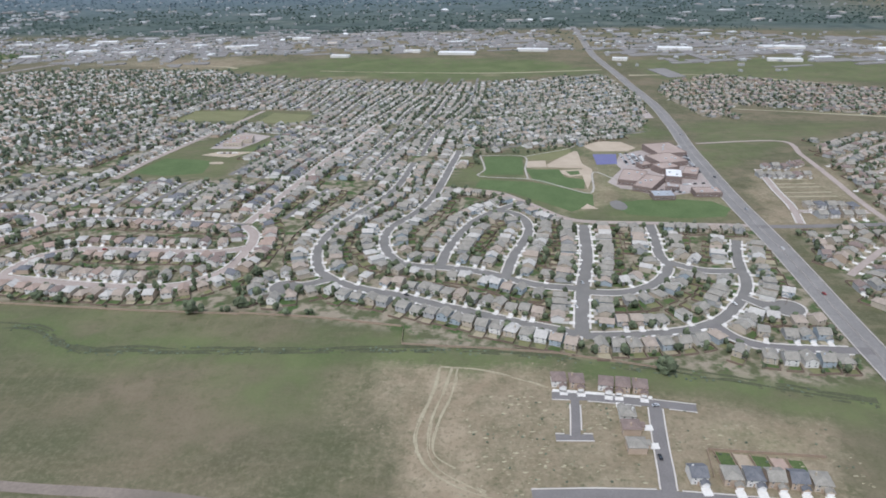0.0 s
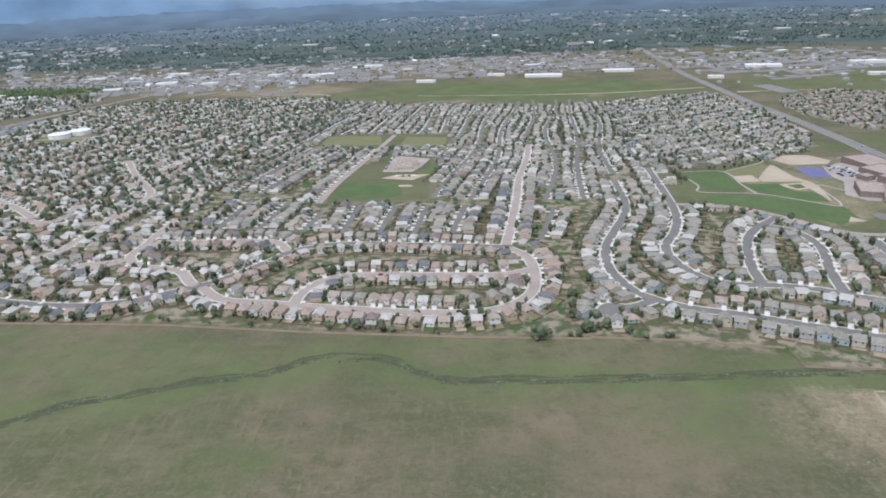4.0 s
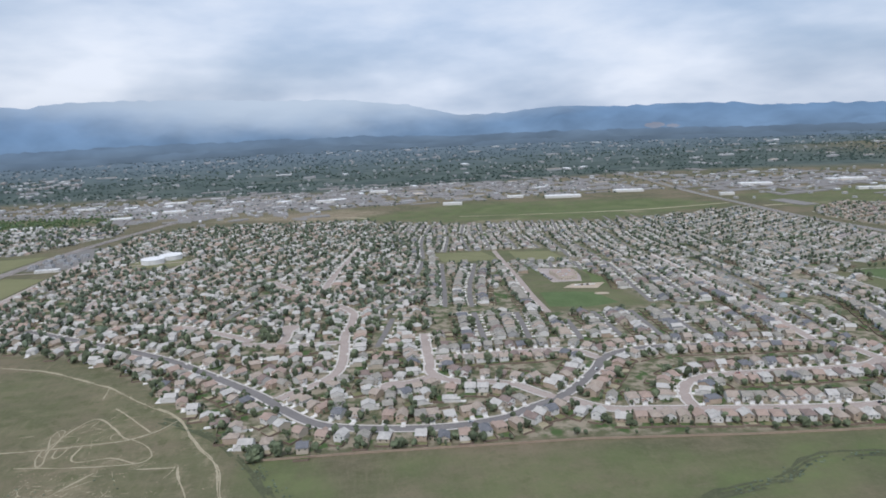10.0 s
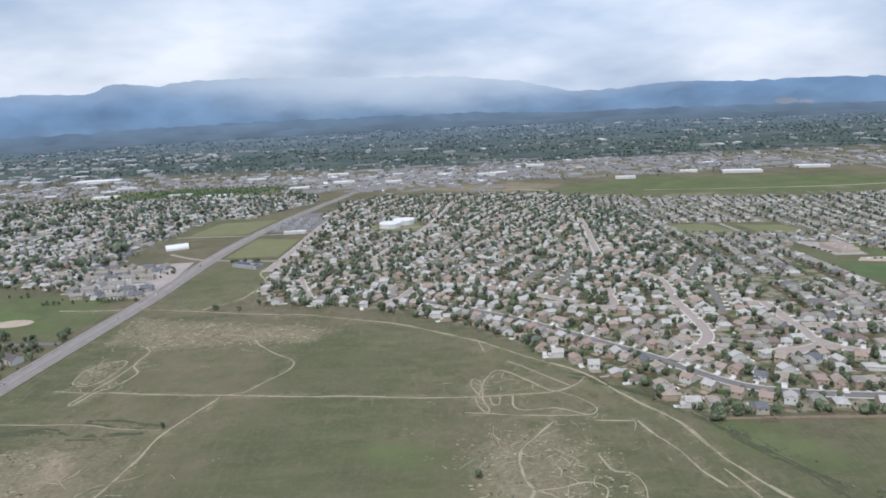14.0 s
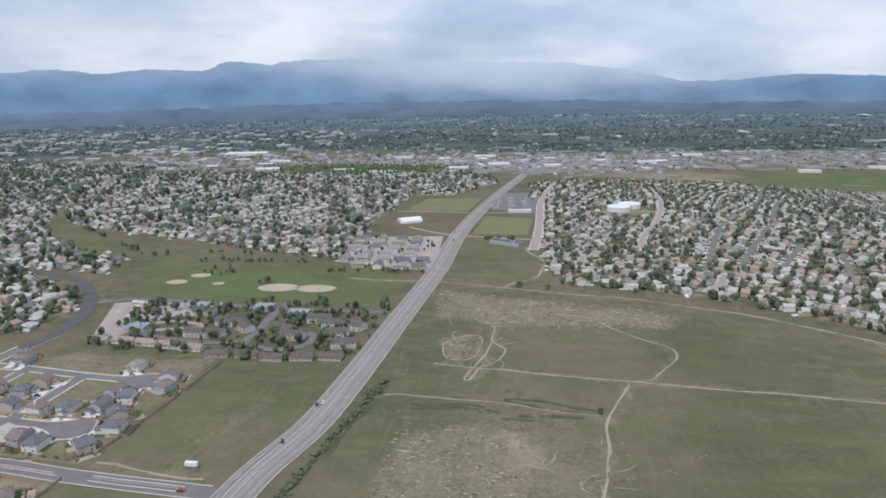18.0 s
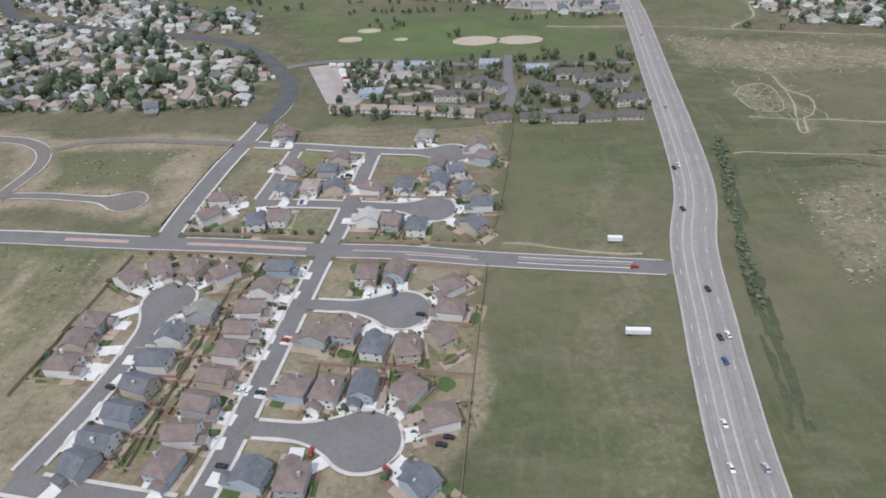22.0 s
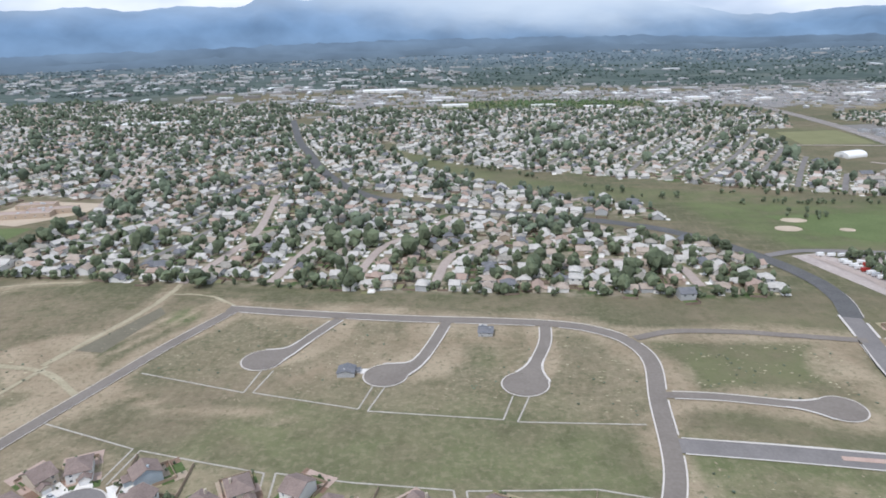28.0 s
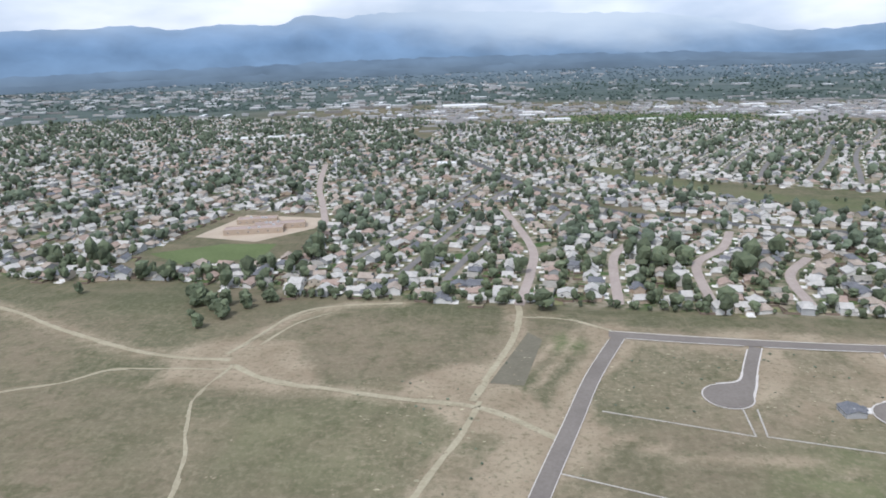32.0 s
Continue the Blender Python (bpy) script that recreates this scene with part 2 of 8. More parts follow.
def land_mat():
    """Prairie, green ground, bare dirt, yards and woods, mixed by the land attribute of the sheet; haze is painted into
    the far woods.
    """
    m = bpy.data.materials.new("land")
    m.use_nodes = True
    nt = m.node_tree
    N, L = nt.nodes.new, nt.links.new
    b = nt.nodes["Principled BSDF"]
    b.inputs["Roughness"].default_value = 0.95
    b.inputs["Specular IOR Level"].default_value = 0.1
    geo, at, sep, wd = N("ShaderNodeNewGeometry"), N("ShaderNodeAttribute"), N("ShaderNodeSeparateColor"), N("ShaderNodeAttribute")
    at.attribute_name, wd.attribute_name = "land", "wood"
    L(at.outputs["Color"], sep.inputs["Color"])

    def nz(scale, detail=4, lo=0.35, hi=0.65, rough=0.55):
        n, r = N("ShaderNodeTexNoise"), N("ShaderNodeMapRange")
        n.inputs["Scale"].default_value, n.inputs["Detail"].default_value, n.inputs["Roughness"].default_value = scale, detail, rough
        r.inputs["From Min"].default_value, r.inputs["From Max"].default_value = lo, hi
        L(geo.outputs["Position"], n.inputs["Vector"])
        L(n.outputs["Fac"], r.inputs["Value"])
        return r.outputs["Result"]

    def mix(fac, a, c):
        x = N("ShaderNodeMix")
        x.data_type = "RGBA"
        for s, v in ((x.inputs["Factor"], fac), (x.inputs["A"], a), (x.inputs["B"], c)):
            if isinstance(v, tuple):
                s.default_value = (*v, 1)
            elif isinstance(v, float):
                s.default_value = v
            else:
                L(v, s)
        return x.outputs["Result"]

    def math_(op, a, c):
        x = N("ShaderNodeMath")
        x.operation, x.use_clamp = op, True
        for s, v in zip(x.inputs, (a, c)):
            if isinstance(v, float):
                s.default_value = v
            else:
                L(v, s)
        return x.outputs[0]

    prairie = mix(nz(0.013, 5, 0.42, 0.58), (0.108, 0.110, 0.063), (0.190, 0.155, 0.106))
    prairie = mix(math_("MULTIPLY", nz(0.05, 6, 0.45, 0.7), 0.6), prairie, (0.100, 0.108, 0.056))

    def streak(sx, sy, turn, lo, hi, most):
        st, sm, sr = N("ShaderNodeTexNoise"), N("ShaderNodeMapping"), N("ShaderNodeMapRange")
        sm.inputs["Scale"].default_value, sm.inputs["Rotation"].default_value = (sx, sy, 1), (0, 0, turn)
        L(geo.outputs["Position"], sm.inputs["Vector"])
        L(sm.outputs["Vector"], st.inputs["Vector"])
        st.inputs["Scale"].default_value, st.inputs["Detail"].default_value, st.inputs["Roughness"].default_value = 1.0, 7, 0.62
        sr.inputs["From Min"].default_value, sr.inputs["From Max"].default_value, sr.inputs["To Max"].default_value = lo, hi, most
        L(st.outputs["Fac"], sr.inputs["Value"])
        return sr.outputs["Result"]

    prairie = mix(streak(0.008, 0.07, 0.15, 0.5, 0.72, 0.6), prairie, (0.185, 0.148, 0.098))
    prairie = mix(math_("MULTIPLY", nz(0.022, 5, 0.52, 0.68), 0.5), prairie, (0.085, 0.087, 0.05))
    patchy = math_("ADD", nz(0.009, 3, 0.42, 0.60), 0.32)
    prairie = mix(math_("MULTIPLY", streak(0.055, 0.13, 0.2, 0.47, 0.66, 0.6), patchy), prairie, (0.215, 0.18, 0.118))
    prairie = mix(math_("MULTIPLY", nz(0.13, 8, 0.50, 0.64, 0.7), math_("MULTIPLY", patchy, 0.75)), prairie, (0.088, 0.094, 0.046))
    prairie = mix(math_("MULTIPLY", streak(0.35, 0.05, -0.5, 0.54, 0.68, 0.55), patchy), prairie, (0.22, 0.185, 0.12))
    prairie = mix(math_("MULTIPLY", nz(0.4, 6, 0.48, 0.70, 0.7), 0.5), prairie, (0.205, 0.178, 0.118))
    prairie = mix(math_("MULTIPLY", nz(0.85, 6, 0.52, 0.70, 0.7), 0.48), prairie, (0.075, 0.078, 0.040))
    green = mix(nz(0.03), (0.092, 0.122, 0.05), (0.138, 0.158, 0.072))
    green = mix(math_("MULTIPLY", nz(0.5, 6, 0.48, 0.68, 0.7), 0.5), green, (0.165, 0.168, 0.085))
    c = mix(math_("MULTIPLY", sep.outputs["Red"], nz(0.06, 5, 0.2, 0.6)), prairie, green)
    tuft = math_("MULTIPLY", math_("MULTIPLY", sep.outputs["Green"], 1.6), nz(0.17, 9, 0.5, 0.60, 0.72))
    c = mix(math_("MULTIPLY", tuft, 0.75), c, (0.066, 0.078, 0.036))
    tuft = math_("MULTIPLY", math_("MULTIPLY", sep.outputs["Green"], 1.7), nz(0.45, 8, 0.5, 0.60, 0.72))
    c = mix(math_("MULTIPLY", tuft, 0.7), c, (0.27, 0.235, 0.158))
    bare = mix(nz(0.06, 6), (0.285, 0.222, 0.152), (0.41, 0.332, 0.236))
    spots = nz(0.09, 7, 0.4, 0.6, 0.65)
    soft = math_("SUBTRACT", math_("MULTIPLY", sep.outputs["Green"], math_("ADD", math_("MULTIPLY", spots, 0.55), 0.75)), 0.2)
    soft = math_("MULTIPLY", soft, math_("ADD", nz(0.55, 6, 0.36, 0.56, 0.7), 0.35))
    c = mix(soft, c, bare)
    yard = mix(nz(0.16, 4, 0.42, 0.58), (0.105, 0.112, 0.06), (0.29, 0.248, 0.185))
    yard = mix(nz(0.10, 3, 0.55, 0.62), yard, (0.07, 0.11, 0.04))
    c = mix(sep.outputs["Blue"], c, yard)
    wood = mix(nz(0.02, 6, 0.4, 0.6), (0.062, 0.085, 0.076), (0.10, 0.124, 0.11))
    wood = mix(math_("MULTIPLY", nz(0.006, 8, 0.56, 0.68, 0.68), 0.6), wood, (0.19, 0.19, 0.16))
    # painted haze: the wood colour turns pale blue from 1900 to 3700 m
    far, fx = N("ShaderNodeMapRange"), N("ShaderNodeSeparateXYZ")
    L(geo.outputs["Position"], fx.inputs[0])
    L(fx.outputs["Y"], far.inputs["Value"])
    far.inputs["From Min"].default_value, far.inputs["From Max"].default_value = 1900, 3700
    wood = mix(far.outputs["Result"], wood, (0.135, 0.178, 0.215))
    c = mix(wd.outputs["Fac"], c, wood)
    L(c, b.inputs["Base Color"])
    bp, n = N("ShaderNodeBump"), N("ShaderNodeTexNoise")
    n.inputs["Scale"].default_value, n.inputs["Detail"].default_value = 0.8, 5
    L(geo.outputs["Position"], n.inputs["Vector"])
    L(n.outputs["Fac"], bp.inputs["Height"])
    bp.inputs["Strength"].default_value, bp.inputs["Distance"].default_value = 0.5, 0.4
    L(bp.outputs["Normal"], b.inputs["Normal"])
    return m


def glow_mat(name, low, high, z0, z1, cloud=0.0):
    """A far backdrop that glows: haze painted into its colour from its foot to its top, and with cloud a pale veil
    painted over its middle summits.
    """
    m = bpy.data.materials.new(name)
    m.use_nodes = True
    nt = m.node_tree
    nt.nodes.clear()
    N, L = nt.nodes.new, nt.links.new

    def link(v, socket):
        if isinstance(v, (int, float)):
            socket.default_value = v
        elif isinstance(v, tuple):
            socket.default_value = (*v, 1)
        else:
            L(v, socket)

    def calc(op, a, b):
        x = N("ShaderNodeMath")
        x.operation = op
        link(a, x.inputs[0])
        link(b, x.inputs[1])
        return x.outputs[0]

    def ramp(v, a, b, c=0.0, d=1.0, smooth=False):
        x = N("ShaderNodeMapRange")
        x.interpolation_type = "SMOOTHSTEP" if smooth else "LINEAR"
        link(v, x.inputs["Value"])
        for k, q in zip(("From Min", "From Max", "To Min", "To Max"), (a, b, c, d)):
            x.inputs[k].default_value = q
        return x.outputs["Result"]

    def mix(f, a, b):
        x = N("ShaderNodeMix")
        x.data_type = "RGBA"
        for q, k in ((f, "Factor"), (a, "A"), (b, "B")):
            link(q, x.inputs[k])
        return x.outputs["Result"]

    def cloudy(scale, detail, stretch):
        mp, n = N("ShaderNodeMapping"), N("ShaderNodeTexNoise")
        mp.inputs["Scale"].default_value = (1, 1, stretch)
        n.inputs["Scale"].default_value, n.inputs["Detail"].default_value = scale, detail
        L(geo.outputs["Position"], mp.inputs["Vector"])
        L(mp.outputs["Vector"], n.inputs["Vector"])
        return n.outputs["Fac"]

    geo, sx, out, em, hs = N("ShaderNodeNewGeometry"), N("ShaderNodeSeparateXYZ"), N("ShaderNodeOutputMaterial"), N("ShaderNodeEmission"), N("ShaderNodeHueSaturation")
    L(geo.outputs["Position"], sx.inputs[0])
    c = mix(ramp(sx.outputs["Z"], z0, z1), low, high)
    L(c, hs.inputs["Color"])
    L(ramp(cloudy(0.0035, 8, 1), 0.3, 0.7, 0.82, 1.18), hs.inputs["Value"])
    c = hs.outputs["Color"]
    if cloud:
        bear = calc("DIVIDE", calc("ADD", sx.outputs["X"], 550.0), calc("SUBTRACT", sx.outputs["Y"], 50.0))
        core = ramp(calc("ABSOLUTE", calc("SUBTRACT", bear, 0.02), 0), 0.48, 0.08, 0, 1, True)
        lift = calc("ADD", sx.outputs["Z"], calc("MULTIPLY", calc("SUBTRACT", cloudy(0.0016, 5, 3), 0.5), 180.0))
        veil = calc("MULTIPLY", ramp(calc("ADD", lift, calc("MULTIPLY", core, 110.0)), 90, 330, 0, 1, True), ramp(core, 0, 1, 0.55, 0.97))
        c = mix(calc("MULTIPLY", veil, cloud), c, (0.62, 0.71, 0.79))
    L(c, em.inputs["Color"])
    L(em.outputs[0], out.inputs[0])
    return m


# ---------------------------------------------------------------- helpers
def S(a, b, v):
    t = np.clip((np.asarray(v, float) - a) / (b - a), 0, 1)
    return t * t * (3 - 2 * t)


def h(x, y):
    """Height of the ground."""
    w = S(-600, -150, x)
    y0, y1 = 650 - 350 * w, 1450 - 500 * w
    t = np.clip((y - y0) / (y1 - y0), 0, 1)
    return -31 * t * t * (3 - 2 * t) - 12 * S(1500, 3500, y)


def mesh_ob(name, verts, faces, mats, idx=None, smooth=False):
    me = bpy.data.meshes.new(name)
    me.from_pydata([tuple(v) for v in verts], [], [tuple(f) for f in faces])
    for m in mats:
        me.materials.append(m)
    if idx is not None:
        me.polygons.foreach_set("material_index", np.asarray(idx, np.int32))
    if smooth:
        me.polygons.foreach_set("use_smooth", np.ones(len(me.polygons), bool))
    me.update()
    return new(name, me)


def part_mesh(name, verts, faces, mats, parent, label="", idx=None):
    ob = mesh_ob(name, verts, faces, mats, idx)
    ob.parent = parent
    return tagged(ob, label) if label else ob


def part(name, bm, material, parent, label=""):
    me = bpy.data.meshes.new(name)
    bm.to_mesh(me)
    bm.free()
    me.materials.append(material)
    ob = new(name, me)
    ob.parent = parent
    return tagged(ob, label) if label else ob


def box_vf(x0, x1, y0, y1, z0, z1):
    v = [(x0, y0, z0), (x1, y0, z0), (x1, y1, z0), (x0, y1, z0), (x0, y0, z1), (x1, y0, z1), (x1, y1, z1), (x0, y1, z1)]
    return v, [(0, 3, 2, 1), (4, 5, 6, 7), (0, 1, 5, 4), (1, 2, 6, 5), (2, 3, 7, 6), (3, 0, 4, 7)]


def join_vf(*parts):
    V, F = [], []
    for v, f in parts:
        o = len(V)
        V += list(v)
        F += [tuple(i + o for i in q) for q in f]
    return V, F


def curve_pts(pts, step=4.0):
    """A smooth line through the points, sampled evenly."""
    p = np.array(pts, float)
    if len(p) == 2:
        dense = p[0] + np.linspace(0, 1, 30)[:, None] * (p[1] - p[0])
    else:
        e = np.vstack([2 * p[0] - p[1], p, 2 * p[-1] - p[-2]])
        t = np.linspace(0, 1, 24, endpoint=False)[:, None]
        dense = np.vstack([0.5 * (2 * b + (c - a) * t + (2 * a - 5 * b + 4 * c - d) * t ** 2 + (3 * b - a - 3 * c + d) * t ** 3)
                           for a, b, c, d in zip(e, e[1:], e[2:], e[3:])] + [p[-1:]])
    s = np.concatenate([[0], np.cumsum(np.linalg.norm(np.diff(dense, axis=0), axis=1))])
    n = max(2, int(s[-1] / step) + 1)
    u = np.linspace(0, s[-1], n)
    return np.c_[np.interp(u, s, dense[:, 0]), np.interp(u, s, dense[:, 1])]


def normals(p):
    d = np.gradient(p, axis=0)
    d /= np.linalg.norm(d, axis=1)[:, None] + 1e-9
    return np.c_[-d[:, 1], d[:, 0]]


def strip(p, nrm, a, b, dz, keep=None):
    """A band of ground between the offsets a and b from a line."""
    A, B = p + nrm * a, p + nrm * b
    V = [(x, y, h(x, y) + dz) for x, y in A] + [(x, y, h(x, y) + dz) for x, y in B]
    n = len(p)
    F = [(i, i + 1, n + i + 1, n + i) if a > b else (i, n + i, n + i + 1, i + 1) for i in range(n - 1) if keep is None or (keep[i] and keep[i + 1])]
    return V, F


def inside(poly, X, Y):
    c = np.zeros(np.shape(X), bool)
    for (x0, y0), (x1, y1) in zip(poly, poly[1:] + poly[:1]):
        if y0 != y1:
            c ^= ((y0 > Y) != (y1 > Y)) & (X < (x1 - x0) * (Y - y0) / (y1 - y0) + x0)
    return c


def dist_line(pts, X, Y, closed=False):
    d = np.full(np.shape(X), 1e9)
    q = list(pts) + ([pts[0]] if closed else [])
    for (x0, y0), (x1, y1) in zip(q, q[1:]):
        dx, dy = x1 - x0, y1 - y0
        t = np.clip(((X - x0) * dx + (Y - y0) * dy) / (dx * dx + dy * dy + 1e-9), 0, 1)
        d = np.minimum(d, np.hypot(X - x0 - t * dx, Y - y0 - t * dy))
    return d


def soft_poly(poly, X, Y, w):
    d = dist_line(poly, X, Y, True)
    return S(-w, w, np.where(inside(poly, X, Y), d, -d))


# ---------------------------------------------------------------- the plan
LOCAL, WIDE = 5.0, 6.6
